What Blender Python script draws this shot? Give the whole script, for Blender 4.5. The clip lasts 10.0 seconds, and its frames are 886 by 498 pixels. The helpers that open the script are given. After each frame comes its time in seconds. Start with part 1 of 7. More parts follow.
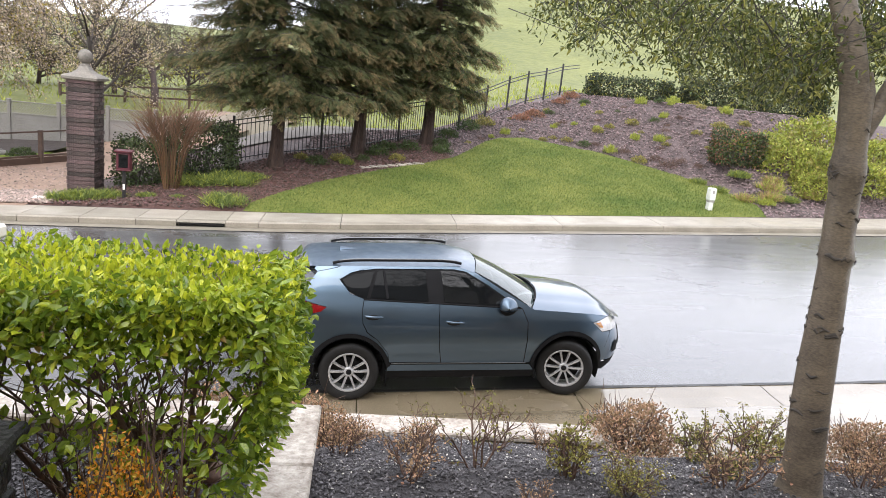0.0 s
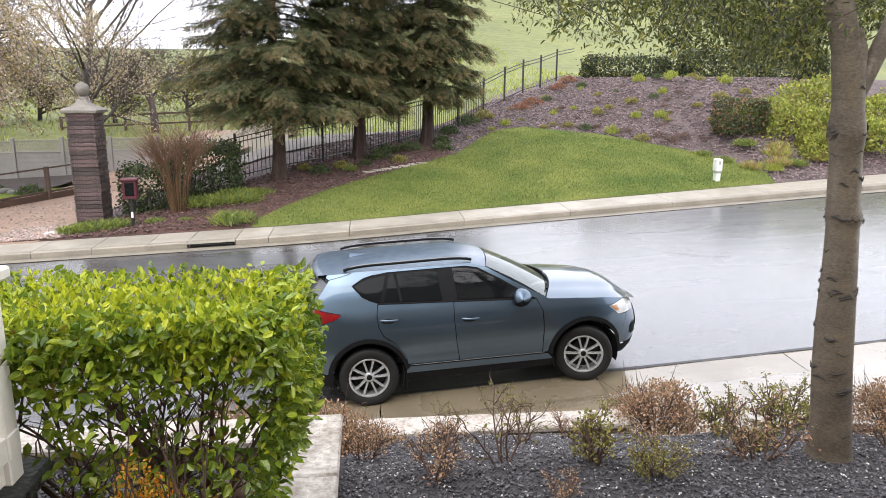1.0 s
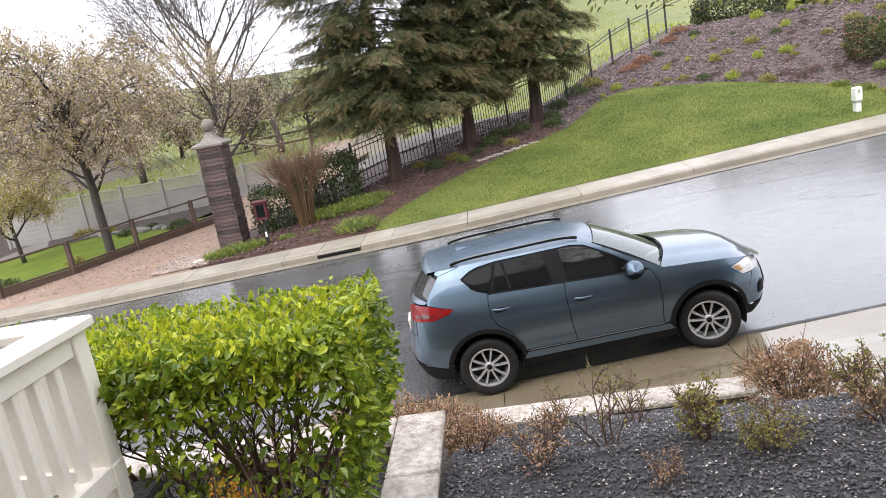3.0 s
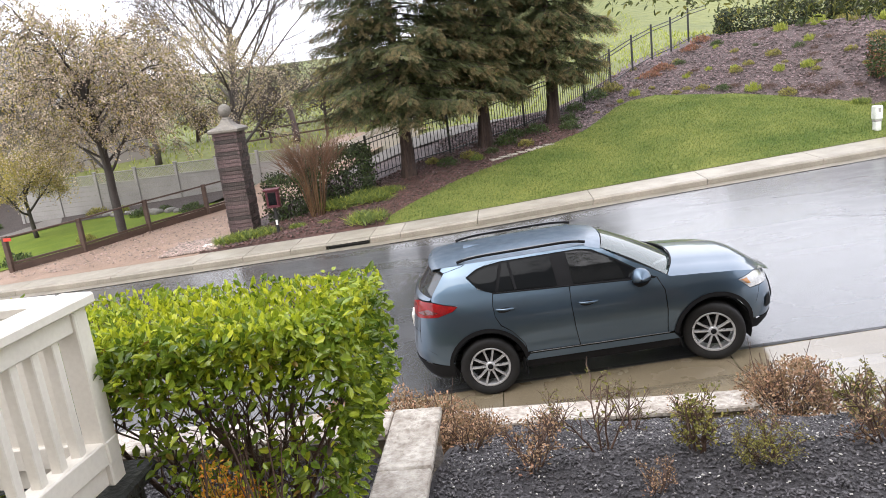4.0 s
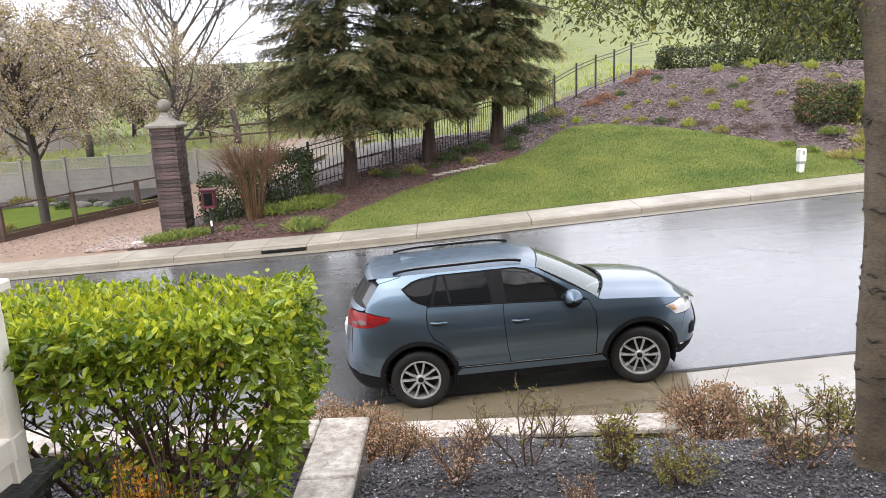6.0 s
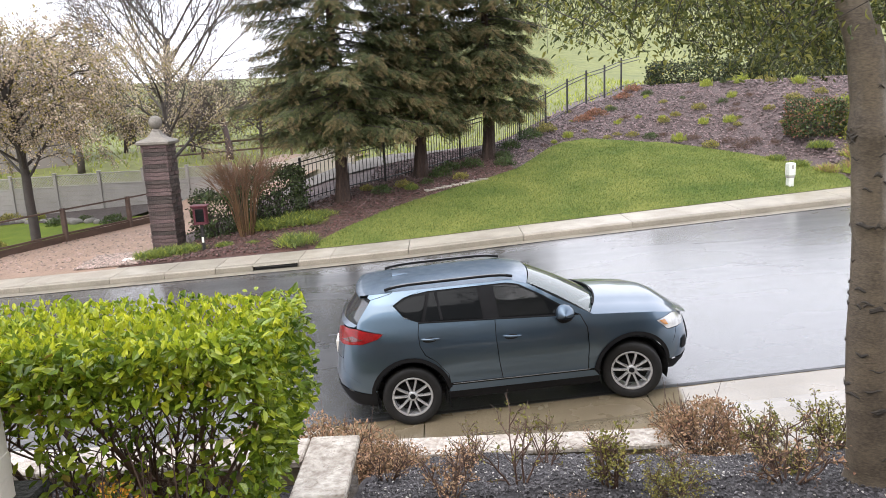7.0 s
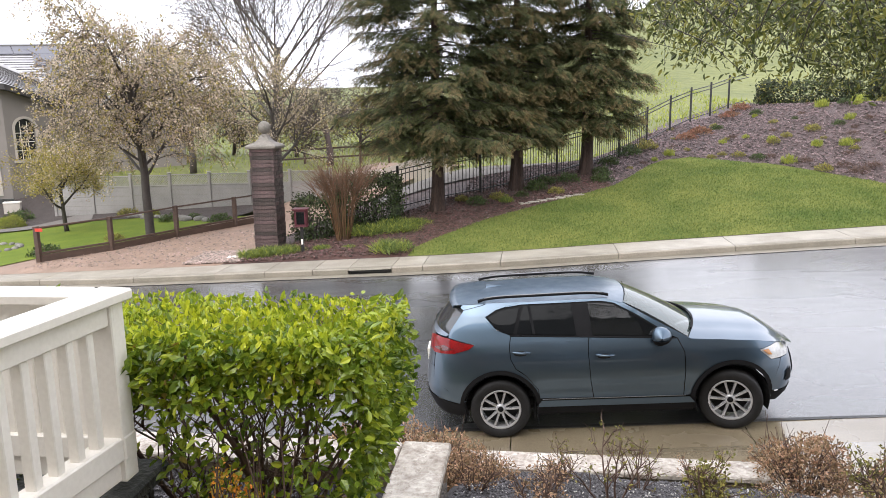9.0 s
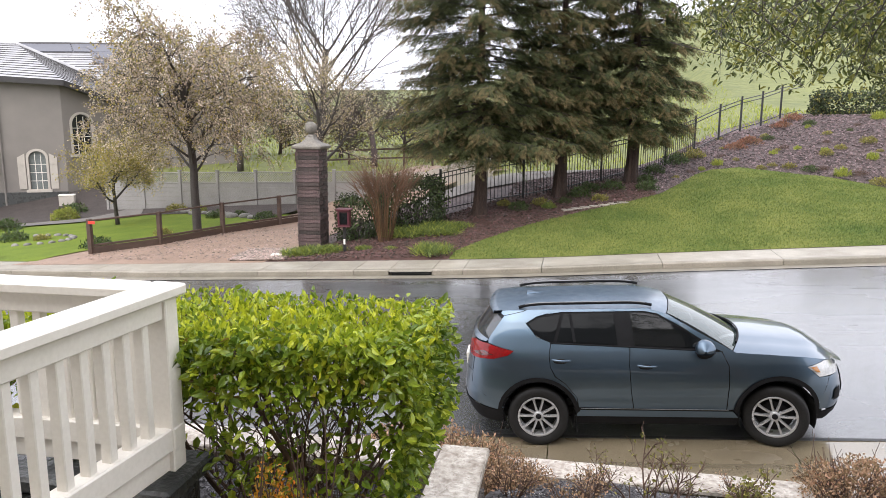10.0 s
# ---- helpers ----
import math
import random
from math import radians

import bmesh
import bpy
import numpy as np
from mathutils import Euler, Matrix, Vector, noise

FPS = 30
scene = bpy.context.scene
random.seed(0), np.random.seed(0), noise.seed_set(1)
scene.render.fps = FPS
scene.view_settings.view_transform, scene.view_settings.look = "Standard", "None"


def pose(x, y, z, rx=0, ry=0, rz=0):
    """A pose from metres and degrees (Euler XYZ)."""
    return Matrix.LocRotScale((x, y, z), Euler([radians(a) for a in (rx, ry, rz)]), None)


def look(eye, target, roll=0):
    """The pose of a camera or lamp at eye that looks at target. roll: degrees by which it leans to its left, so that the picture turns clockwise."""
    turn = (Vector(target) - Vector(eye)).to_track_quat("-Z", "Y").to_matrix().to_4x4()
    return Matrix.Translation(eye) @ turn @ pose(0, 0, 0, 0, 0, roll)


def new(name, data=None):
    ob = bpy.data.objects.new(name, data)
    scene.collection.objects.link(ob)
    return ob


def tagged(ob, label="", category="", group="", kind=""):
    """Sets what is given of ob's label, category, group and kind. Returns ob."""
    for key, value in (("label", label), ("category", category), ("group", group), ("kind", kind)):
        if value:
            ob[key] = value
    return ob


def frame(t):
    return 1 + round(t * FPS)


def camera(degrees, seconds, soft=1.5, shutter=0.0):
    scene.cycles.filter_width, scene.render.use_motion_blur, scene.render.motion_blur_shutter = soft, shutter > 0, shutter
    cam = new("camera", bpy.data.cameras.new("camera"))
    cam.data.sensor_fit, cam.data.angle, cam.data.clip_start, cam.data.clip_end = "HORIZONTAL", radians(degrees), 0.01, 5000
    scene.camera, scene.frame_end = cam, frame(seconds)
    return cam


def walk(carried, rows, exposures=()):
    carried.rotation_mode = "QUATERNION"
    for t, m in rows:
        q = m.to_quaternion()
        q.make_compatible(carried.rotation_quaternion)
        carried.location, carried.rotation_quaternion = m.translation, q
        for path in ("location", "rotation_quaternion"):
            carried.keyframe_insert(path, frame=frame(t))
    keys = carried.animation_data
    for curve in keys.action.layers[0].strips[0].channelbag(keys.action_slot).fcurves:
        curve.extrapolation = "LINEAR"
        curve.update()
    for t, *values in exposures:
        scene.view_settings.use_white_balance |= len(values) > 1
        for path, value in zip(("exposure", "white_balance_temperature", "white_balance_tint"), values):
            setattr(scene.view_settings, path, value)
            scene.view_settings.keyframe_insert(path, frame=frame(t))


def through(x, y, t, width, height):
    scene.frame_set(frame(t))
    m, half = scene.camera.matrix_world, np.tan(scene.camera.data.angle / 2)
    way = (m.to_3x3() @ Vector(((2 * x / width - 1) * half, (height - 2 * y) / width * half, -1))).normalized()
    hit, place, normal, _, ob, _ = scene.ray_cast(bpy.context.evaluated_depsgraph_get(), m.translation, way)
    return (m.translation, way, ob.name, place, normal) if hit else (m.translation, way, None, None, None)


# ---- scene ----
cam = camera(63.6, 10.0, soft=0.9)
PATH = [
    (0, (-1.009, 1.001, 3.819), (-0.766, 2.937, 3.38), 6.1),
    (0.5, (-1.0, 1.0, 3.827), (-0.77, 2.937, 3.388), 4.0),
    (1, (-0.96, 0.999, 3.832), (-0.752, 2.936, 3.383), 0.4),
    (1.5, (-0.897, 0.994, 3.847), (-0.741, 2.932, 3.381), -3.7),
    (2, (-0.661, 0.992, 3.847), (-0.587, 2.933, 3.371), -7.0),
    (2.5, (-0.541, 0.996, 3.851), (-0.56, 2.938, 3.375), -8.8),
    (3, (-0.577, 0.987, 3.87), (-0.748, 2.924, 3.406), -9.8),
    (4.5, (-0.534, 0.99, 3.855), (-0.696, 2.928, 3.386), -5.5),
    (5, (-0.549, 0.982, 3.848), (-0.655, 2.925, 3.384), -3.8),
    (5.5, (-0.551, 0.98, 3.838), (-0.604, 2.926, 3.382), -2.6),
    (7, (-0.526, 0.985, 3.851), (-0.528, 2.944, 3.448), -2.5),
    (7.5, (-0.531, 0.974, 3.859), (-0.569, 2.937, 3.478), -2.5),
    (8, (-0.56, 0.955, 3.863), (-0.668, 2.918, 3.495), -2.1),
    (8.5, (-0.577, 0.957, 3.857), (-0.753, 2.916, 3.492), -1.5),
    (9, (-0.604, 0.943, 3.863), (-0.854, 2.894, 3.499), -0.9),
    (9.5, (-0.61, 0.933, 3.867), (-0.92, 2.875, 3.506), -0.3),
    (10, (-0.634, 0.925, 3.872), (-0.994, 2.86, 3.518), 0.3),
]
walk(cam, [(t, look(eye, target, roll)) for t, eye, target, roll in PATH], [(0.0, 0.47), (2.5, 0.40), (7.0, 0.42), (10.0, 0.27)])

from mathutils.geometry import delaunay_2d_cdt

# ---- world and light ----
world = bpy.data.worlds.new("overcast_sky")
scene.world = world
world.use_nodes = True
wn = world.node_tree.nodes
wl = world.node_tree.links
sky = wn.new("ShaderNodeTexSky")
sky.sky_type = "NISHITA"
sky.sun_disc = False
sky.sun_elevation = radians(48)
sky.sun_rotation = radians(200)
sky.dust_density = 4.0
grey = wn.new("ShaderNodeHueSaturation")
grey.inputs["Saturation"].default_value = 0.22
cloud = wn.new("ShaderNodeMix")
cloud.data_type = "RGBA"
cloud.inputs["Factor"].default_value = 0.75
cloud.inputs["B"].default_value = (8.95, 9.05, 10.05, 1)
wl.new(sky.outputs["Color"], grey.inputs["Color"])
wl.new(grey.outputs["Color"], cloud.inputs["A"])
wl.new(cloud.outputs["Result"], wn["Background"].inputs["Color"])
wn["Background"].inputs["Strength"].default_value = 0.24

sun_data = bpy.data.lights.new("sun", "SUN")
sun_data.energy = 1.6
sun_data.angle = radians(70)
sun_data.color = (1.0, 0.96, 0.9)
sun = new("sun", sun_data)
sun.matrix_world = look((-12, -14, 30), (0, 8, 0))


# ---- materials ----
def mat(name, c1, c2=None, rough=0.7, scale=4.0, fine=40.0, bump=0.3, depth=0.01, metal=0.0, coat=0.0, spec=0.5,
        rough2=None, island=0.0, objrand=0.0, stretch=(1, 1, 1), wave=None):
    """Procedural surface: two colours mixed by coarse and fine noise, with relief and varied gloss."""
    m = bpy.data.materials.new(name)
    m.use_nodes = True
    n, l = m.node_tree.nodes, m.node_tree.links
    b = n["Principled BSDF"]
    c2 = c2 or tuple(v * 0.75 for v in c1)
    co = n.new("ShaderNodeTexCoord")
    mp = n.new("ShaderNodeMapping")
    mp.inputs["Scale"].default_value = stretch
    l.new(co.outputs["Object"], mp.inputs["Vector"])
    big = n.new("ShaderNodeTexNoise")
    big.inputs["Scale"].default_value = scale
    big.inputs["Detail"].default_value = 5
    small = n.new("ShaderNodeTexNoise")
    small.inputs["Scale"].default_value = fine
    small.inputs["Detail"].default_value = 4
    for t in (big, small):
        l.new(mp.outputs["Vector"], t.inputs["Vector"])
    add = n.new("ShaderNodeMath")
    add.operation = "ADD"
    l.new(big.outputs["Fac"], add.inputs[0])
    l.new(small.outputs["Fac"], add.inputs[1])
    ramp = n.new("ShaderNodeMapRange")
    ramp.inputs["From Min"].default_value = 0.72
    ramp.inputs["From Max"].default_value = 1.28
    l.new(add.outputs[0], ramp.inputs["Value"])
    mix = n.new("ShaderNodeMix")
    mix.data_type = "RGBA"
    mix.inputs["A"].default_value = (*c1, 1)
    mix.inputs["B"].default_value = (*c2, 1)
    l.new(ramp.outputs["Result"], mix.inputs["Factor"])
    colour = mix.outputs["Result"]
    if island or objrand:
        info = n.new("ShaderNodeNewGeometry") if island else n.new("ShaderNodeObjectInfo")
        out = info.outputs["Random Per Island"] if island else info.outputs["Random"]
        amount = island or objrand
        mr = n.new("ShaderNodeMapRange")
        mr.inputs["To Min"].default_value = 1 - amount
        mr.inputs["To Max"].default_value = 1 + amount
        l.new(out, mr.inputs["Value"])
        hsv = n.new("ShaderNodeHueSaturation")
        l.new(colour, hsv.inputs["Color"])
        l.new(mr.outputs["Result"], hsv.inputs["Value"])
        hr = n.new("ShaderNodeMapRange")
        hr.inputs["To Min"].default_value = 0.5 + 0.04 * amount
        hr.inputs["To Max"].default_value = 0.5 - 0.04 * amount
        l.new(out, hr.inputs["Value"])
        l.new(hr.outputs["Result"], hsv.inputs["Hue"])
        colour = hsv.outputs["Color"]
    l.new(colour, b.inputs["Base Color"])
    rr = n.new("ShaderNodeMapRange")
    rr.inputs["From Min"].default_value = 0.35
    rr.inputs["From Max"].default_value = 0.65
    rr.inputs["To Min"].default_value = rough
    rr.inputs["To Max"].default_value = rough if rough2 is None else rough2
    l.new(big.outputs["Fac"], rr.inputs["Value"])
    l.new(rr.outputs["Result"], b.inputs["Roughness"])
    b.inputs["Metallic"].default_value = metal
    b.inputs["Specular IOR Level"].default_value = spec
    b.inputs["Coat Weight"].default_value = coat
    b.inputs["Coat Roughness"].default_value = 0.04
    if bump:
        bp = n.new("ShaderNodeBump")
        bp.inputs["Strength"].default_value = bump
        bp.inputs["Distance"].default_value = depth
        l.new(small.outputs["Fac"], bp.inputs["Height"])
        l.new(bp.outputs["Normal"], b.inputs["Normal"])
    return m


def leaf_mat(name, c1, c2, rough=0.45, through=0.3, island=0.35, scale=1.2):
    """Leaf: glossy face, some light passing through, colour varied leaf by leaf."""
    m = mat(name, c1, c2, rough=rough, scale=scale, fine=9.0, bump=0, island=island)
    n, l = m.node_tree.nodes, m.node_tree.links
    b, out = n["Principled BSDF"], n["Material Output"]
    tr = n.new("ShaderNodeBsdfTranslucent")
    src = b.inputs["Base Color"].links[0].from_socket
    l.new(src, tr.inputs["Color"])
    ms = n.new("ShaderNodeMixShader")
    ms.inputs["Fac"].default_value = through
    l.new(b.outputs["BSDF"], ms.inputs[1])
    l.new(tr.outputs["BSDF"], ms.inputs[2])
    l.new(ms.outputs["Shader"], out.inputs["Surface"])
    return m


def glass_mat(name, tint, clear):
    """Tinted pane: a glossy dark sheet that lets part of the light straight through."""
    m = bpy.data.materials.new(name)
    m.use_nodes = True
    n, l = m.node_tree.nodes, m.node_tree.links
    b, out = n["Principled BSDF"], n["Material Output"]
    b.inputs["Base Color"].default_value = (0.008, 0.009, 0.01, 1)
    b.inputs["Roughness"].default_value = 0.03
    b.inputs["Specular IOR Level"].default_value = 0.36
    tr = n.new("ShaderNodeBsdfTransparent")
    tr.inputs["Color"].default_value = (*tint, 1)
    ms = n.new("ShaderNodeMixShader")
    ms.inputs["Fac"].default_value = clear
    l.new(b.outputs["BSDF"], ms.inputs[1])
    l.new(tr.outputs["BSDF"], ms.inputs[2])
    l.new(ms.outputs["Shader"], out.inputs["Surface"])
    return m


def wet_road_mat():
    m = mat("wet_asphalt", (0.034, 0.035, 0.037), (0.055, 0.056, 0.06), rough=0.12, rough2=0.42, scale=0.5, fine=55, bump=0.65,
            depth=0.010, spec=0.8, stretch=(0.55, 1.6, 1))
    n, l = m.node_tree.nodes, m.node_tree.links
    b = n["Principled BSDF"]
    b.inputs["Coat Weight"].default_value = 0.9
    b.inputs["Coat Roughness"].default_value = 0.2
    b.inputs["Coat IOR"].default_value = 1.6
    return m


M = {}
M["road"] = wet_road_mat()
M["concrete"] = mat("wet_concrete", (0.36, 0.325, 0.265), (0.22, 0.197, 0.16), rough=0.28, rough2=0.6, scale=0.9, fine=60, bump=0.25, depth=0.004, objrand=0.09)
M["asphalt_lip"] = mat("dark_asphalt_lip", (0.018, 0.018, 0.019), (0.03, 0.03, 0.031), rough=0.5, scale=3, fine=50, bump=0.6, depth=0.006)
M["kerb"] = mat("wet_stained_kerb", (0.27, 0.24, 0.19), (0.17, 0.15, 0.115), rough=0.3, rough2=0.6, scale=1.5, fine=40, bump=0.3, depth=0.005, objrand=0.1)
M["concrete_near"] = mat("wet_tan_concrete", (0.25, 0.205, 0.135), (0.15, 0.12, 0.078), rough=0.12, rough2=0.38, scale=0.8, fine=70, bump=0.2, depth=0.004, objrand=0.06)
_wet = M["concrete_near"].node_tree.nodes["Principled BSDF"]
_wet.inputs["Coat Weight"].default_value = 0.9
_wet.inputs["Coat Roughness"].default_value = 0.10
M["stone_cap"] = mat("stamped_stone_cap", (0.60, 0.55, 0.48), (0.24, 0.195, 0.155), rough=0.10, rough2=0.5, scale=5, fine=22, bump=0.9, depth=0.03, objrand=0.1)
M["dark_stone"] = mat("wet_dark_stone", (0.055, 0.055, 0.05), (0.025, 0.026, 0.026), rough=0.18, rough2=0.5, scale=5, fine=30, bump=0.6, depth=0.02, objrand=0.2)
M["black_mulch"] = mat("black_mulch", (0.06, 0.055, 0.058), (0.025, 0.022, 0.024), rough=0.55, rough2=0.8, scale=6, fine=70, bump=1.0, depth=0.03)
M["chip"] = mat("mulch_chip", (0.105, 0.098, 0.102), (0.045, 0.041, 0.044), rough=0.4, rough2=0.7, scale=20, fine=90, bump=0.3, island=0.6)
M["brown_mulch"] = mat("brown_bark_mulch", (0.135, 0.098, 0.094), (0.045, 0.031, 0.031), rough=0.75, scale=2.2, fine=22, bump=1.0, depth=0.05)
M["bark_chip"] = mat("bark_chip", (0.19, 0.142, 0.136), (0.085, 0.057, 0.056), rough=0.6, scale=10, fine=60, bump=0, island=0.75)
M["red_chip"] = mat("red_bark_chip", (0.12, 0.07, 0.055), (0.05, 0.028, 0.024), rough=0.6, scale=10, fine=60, bump=0, island=0.7)
M["red_mulch"] = mat("wet_red_mulch", (0.10, 0.045, 0.032), (0.045, 0.02, 0.016), rough=0.7, scale=2.5, fine=24, bump=1.0, depth=0.04)
M["dark_mulch"] = mat("dark_garden_mulch", (0.062, 0.048, 0.042), (0.03, 0.023, 0.02), rough=0.8, scale=2.5, fine=24, bump=1.0, depth=0.04)
M["lawn"] = mat("lawn", (0.168, 0.178, 0.046), (0.058, 0.092, 0.018), rough=0.9, spec=0.15, scale=0.7, fine=14, bump=1.0, depth=0.03)
M["blade"] = leaf_mat("grass_blade", (0.175, 0.205, 0.048), (0.075, 0.125, 0.022), rough=0.75, scale=0.7, island=0.45)
M["turf"] = mat("even_green_turf", (0.15, 0.19, 0.026), (0.085, 0.13, 0.018), rough=0.9, spec=0.15, scale=1.2, fine=24, bump=0.5, depth=0.02)
M["field"] = mat("field_grass", (0.165, 0.175, 0.055), (0.10, 0.115, 0.036), rough=0.9, scale=0.12, fine=1.4, bump=0.8, depth=0.15)
M["gravel"] = mat("wet_pinkish_gravel", (0.33, 0.225, 0.165), (0.20, 0.135, 0.098), rough=0.6, scale=1.3, fine=28, bump=0.9, depth=0.03)
M["pebble"] = mat("pebble", (0.36, 0.28, 0.235), (0.18, 0.135, 0.11), rough=0.45, scale=12, fine=50, bump=0, island=0.6)
M["back_drive"] = mat("pale_wet_driveway", (0.17, 0.155, 0.14), (0.10, 0.09, 0.08), rough=0.8, scale=0.7, fine=20, bump=0.4)
M["white_paint"] = mat("white_paint", (0.81, 0.765, 0.69), (0.73, 0.685, 0.61), rough=0.35, rough2=0.5, scale=3, fine=50, bump=0.06, depth=0.003)
M["vinyl"] = mat("pale_grey_vinyl", (0.29, 0.272, 0.255), (0.21, 0.198, 0.187), rough=0.5, scale=1.2, fine=20, bump=0.08)
M["brown_wood"] = mat("weathered_brown_wood", (0.085, 0.05, 0.034), (0.045, 0.026, 0.018), rough=0.6, scale=2, fine=30, bump=0.4, stretch=(1, 1, 4))
M["iron"] = mat("black_iron", (0.016, 0.016, 0.017), (0.024, 0.022, 0.02), rough=0.4, scale=6, fine=60, bump=0.1)
M["brick"] = mat("dark_red_split_brick", (0.11, 0.073, 0.064), (0.045, 0.032, 0.03), rough=0.55, rough2=0.8, scale=5, fine=35, bump=1.0, depth=0.06, objrand=0.5)
M["mortar"] = mat("dark_mortar", (0.06, 0.05, 0.048), (0.035, 0.03, 0.03), rough=0.8, scale=6, fine=40, bump=0.5)
M["cast_stone"] = mat("weathered_cast_stone", (0.23, 0.205, 0.175), (0.11, 0.10, 0.082), rough=0.6, scale=4, fine=30, bump=0.4)
M["stucco"] = mat("warm_grey_stucco", (0.225, 0.20, 0.178), (0.19, 0.17, 0.152), rough=0.85, scale=1.2, fine=60, bump=0.4, depth=0.006)
M["trim"] = mat("cream_trim", (0.48, 0.43, 0.375), (0.41, 0.365, 0.315), rough=0.6, scale=3, fine=40, bump=0.1)
# lighter stucco for the unseen south wall, to bounce fill light
M["pale_stucco"] = mat("pale_stucco", (0.37, 0.335, 0.295), (0.32, 0.29, 0.255), rough=0.85, scale=1.2, fine=60, bump=0.4, depth=0.006)
M["roof"] = mat("grey_roof_tile", (0.36, 0.355, 0.36), (0.26, 0.255, 0.258), rough=0.3, rough2=0.5, scale=1.5, fine=14, bump=0.4, island=0.18)
M["dark_fascia"] = mat("dark_fascia", (0.045, 0.04, 0.038), (0.03, 0.027, 0.026), rough=0.5, scale=3, fine=30, bump=0.1)
M["solar"] = mat("solar_panel", (0.06, 0.06, 0.075), (0.045, 0.045, 0.058), rough=0.3, scale=1, fine=10, bump=0, spec=0.5)
M["pane"] = mat("curtained_pane", (0.20, 0.21, 0.205), (0.14, 0.15, 0.148), rough=0.12, scale=2, fine=12, bump=0.05)
M["dark_pane"] = mat("dark_window_pane", (0.03, 0.032, 0.035), (0.02, 0.022, 0.024), rough=0.08, scale=2, fine=12, bump=0.03)
M["redwood_bark"] = mat("redwood_bark", (0.085, 0.052, 0.038), (0.03, 0.019, 0.015), rough=0.85, scale=3, fine=18, bump=1.0, depth=0.05, stretch=(3, 3, 0.35))
M["tree_bark"] = mat("grey_tan_tree_bark", (0.172, 0.136, 0.094), (0.066, 0.052, 0.038), rough=0.35, rough2=0.7, scale=3.2, fine=46, bump=0.45, depth=0.008, stretch=(1, 1, 2.4))
M["dark_bark"] = mat("dark_branch_bark", (0.055, 0.045, 0.038), (0.03, 0.024, 0.02), rough=0.7, scale=5, fine=40, bump=0.5)
M["grey_twig"] = mat("grey_brown_twig", (0.10, 0.083, 0.07), (0.06, 0.05, 0.043), rough=0.8, scale=4, fine=30, bump=0)
M["red_twig"] = mat("orange_brown_twig", (0.15, 0.078, 0.03), (0.075, 0.042, 0.02), rough=0.7, scale=3, fine=20, bump=0, island=0.3)
M["new_twig"] = mat("rust_red_new_twig", (0.165, 0.088, 0.045), (0.085, 0.05, 0.03), rough=0.7, scale=3, fine=20, bump=0, island=0.35)
M["dry_twig"] = mat("dry_brown_twig", (0.14, 0.085, 0.06), (0.075, 0.045, 0.034), rough=0.8, scale=5, fine=30, bump=0)
M["hedge_leaf"] = leaf_mat("hedge_leaf", (0.30, 0.385, 0.038), (0.095, 0.165, 0.02), rough=0.2, through=0.3, island=0.42, scale=2.2)
M["hedge_tip"] = leaf_mat("fresh_hedge_leaf", (0.54, 0.56, 0.04), (0.31, 0.40, 0.028), rough=0.3, through=0.35, island=0.3, scale=3)
M["hedge_old"] = leaf_mat("yellowed_hedge_leaf", (0.33, 0.25, 0.04), (0.25, 0.13, 0.03), rough=0.4, through=0.25, island=0.4)
M["conifer"] = leaf_mat("redwood_needles", (0.104, 0.122, 0.042), (0.052, 0.066, 0.025), rough=0.8, through=0.4, island=0.4, scale=0.5)
M["conifer_tip"] = leaf_mat("bronzed_redwood_needles", (0.205, 0.148, 0.064), (0.12, 0.102, 0.042), rough=0.8, through=0.4, island=0.4, scale=0.5)
M["canopy"] = leaf_mat("canopy_leaf", (0.105, 0.128, 0.030), (0.048, 0.064, 0.018), rough=0.35, through=0.35, island=0.5)
M["canopy_light"] = leaf_mat("light_canopy_leaf", (0.27, 0.27, 0.06), (0.15, 0.16, 0.04), rough=0.4, through=0.45, island=0.4)
M["blossom"] = leaf_mat("cream_blossom", (0.72, 0.63, 0.50), (0.25, 0.185, 0.13), rough=0.8, through=0.4, island=0.4)
M["spring_leaf"] = leaf_mat("yellow_green_spring_leaf", (0.42, 0.36, 0.085), (0.23, 0.185, 0.055), rough=0.6, through=0.35, island=0.4)
M["dry_leaf"] = leaf_mat("dry_tan_leaf", (0.44, 0.30, 0.17), (0.26, 0.155, 0.09), rough=0.8, through=0.2, island=0.45, scale=6)
M["olive_leaf"] = leaf_mat("olive_leaf", (0.30, 0.275, 0.06), (0.15, 0.145, 0.036), rough=0.6, through=0.25, island=0.45, scale=5)
M["soft_grass"] = leaf_mat("soft_grass_leaf", (0.17, 0.22, 0.05), (0.09, 0.13, 0.03), rough=0.6, through=0.3, island=0.35)
M["knot"] = mat("dark_bark_scar", (0.06, 0.05, 0.04), (0.03, 0.026, 0.022), rough=0.8, scale=6, fine=40, bump=0.6, depth=0.01)
M["lime_leaf"] = leaf_mat("lime_leaf", (0.34, 0.37, 0.06), (0.20, 0.245, 0.045), rough=0.6, through=0.3, island=0.35)
M["green_leaf"] = leaf_mat("mid_green_leaf", (0.075, 0.115, 0.03), (0.038, 0.062, 0.018), rough=0.5, through=0.25, island=0.4)
M["dark_leaf"] = leaf_mat("dark_green_leaf", (0.055, 0.066, 0.028), (0.026, 0.034, 0.016), rough=0.75, through=0.2, island=0.5)
M["orange_leaf"] = leaf_mat("orange_leaf", (0.72, 0.28, 0.025), (0.52, 0.32, 0.03), rough=0.5, through=0.35, island=0.45, scale=8)
M["red_leaf"] = leaf_mat("rust_leaf", (0.28, 0.125, 0.08), (0.21, 0.135, 0.075), rough=0.7, through=0.2, island=0.4)
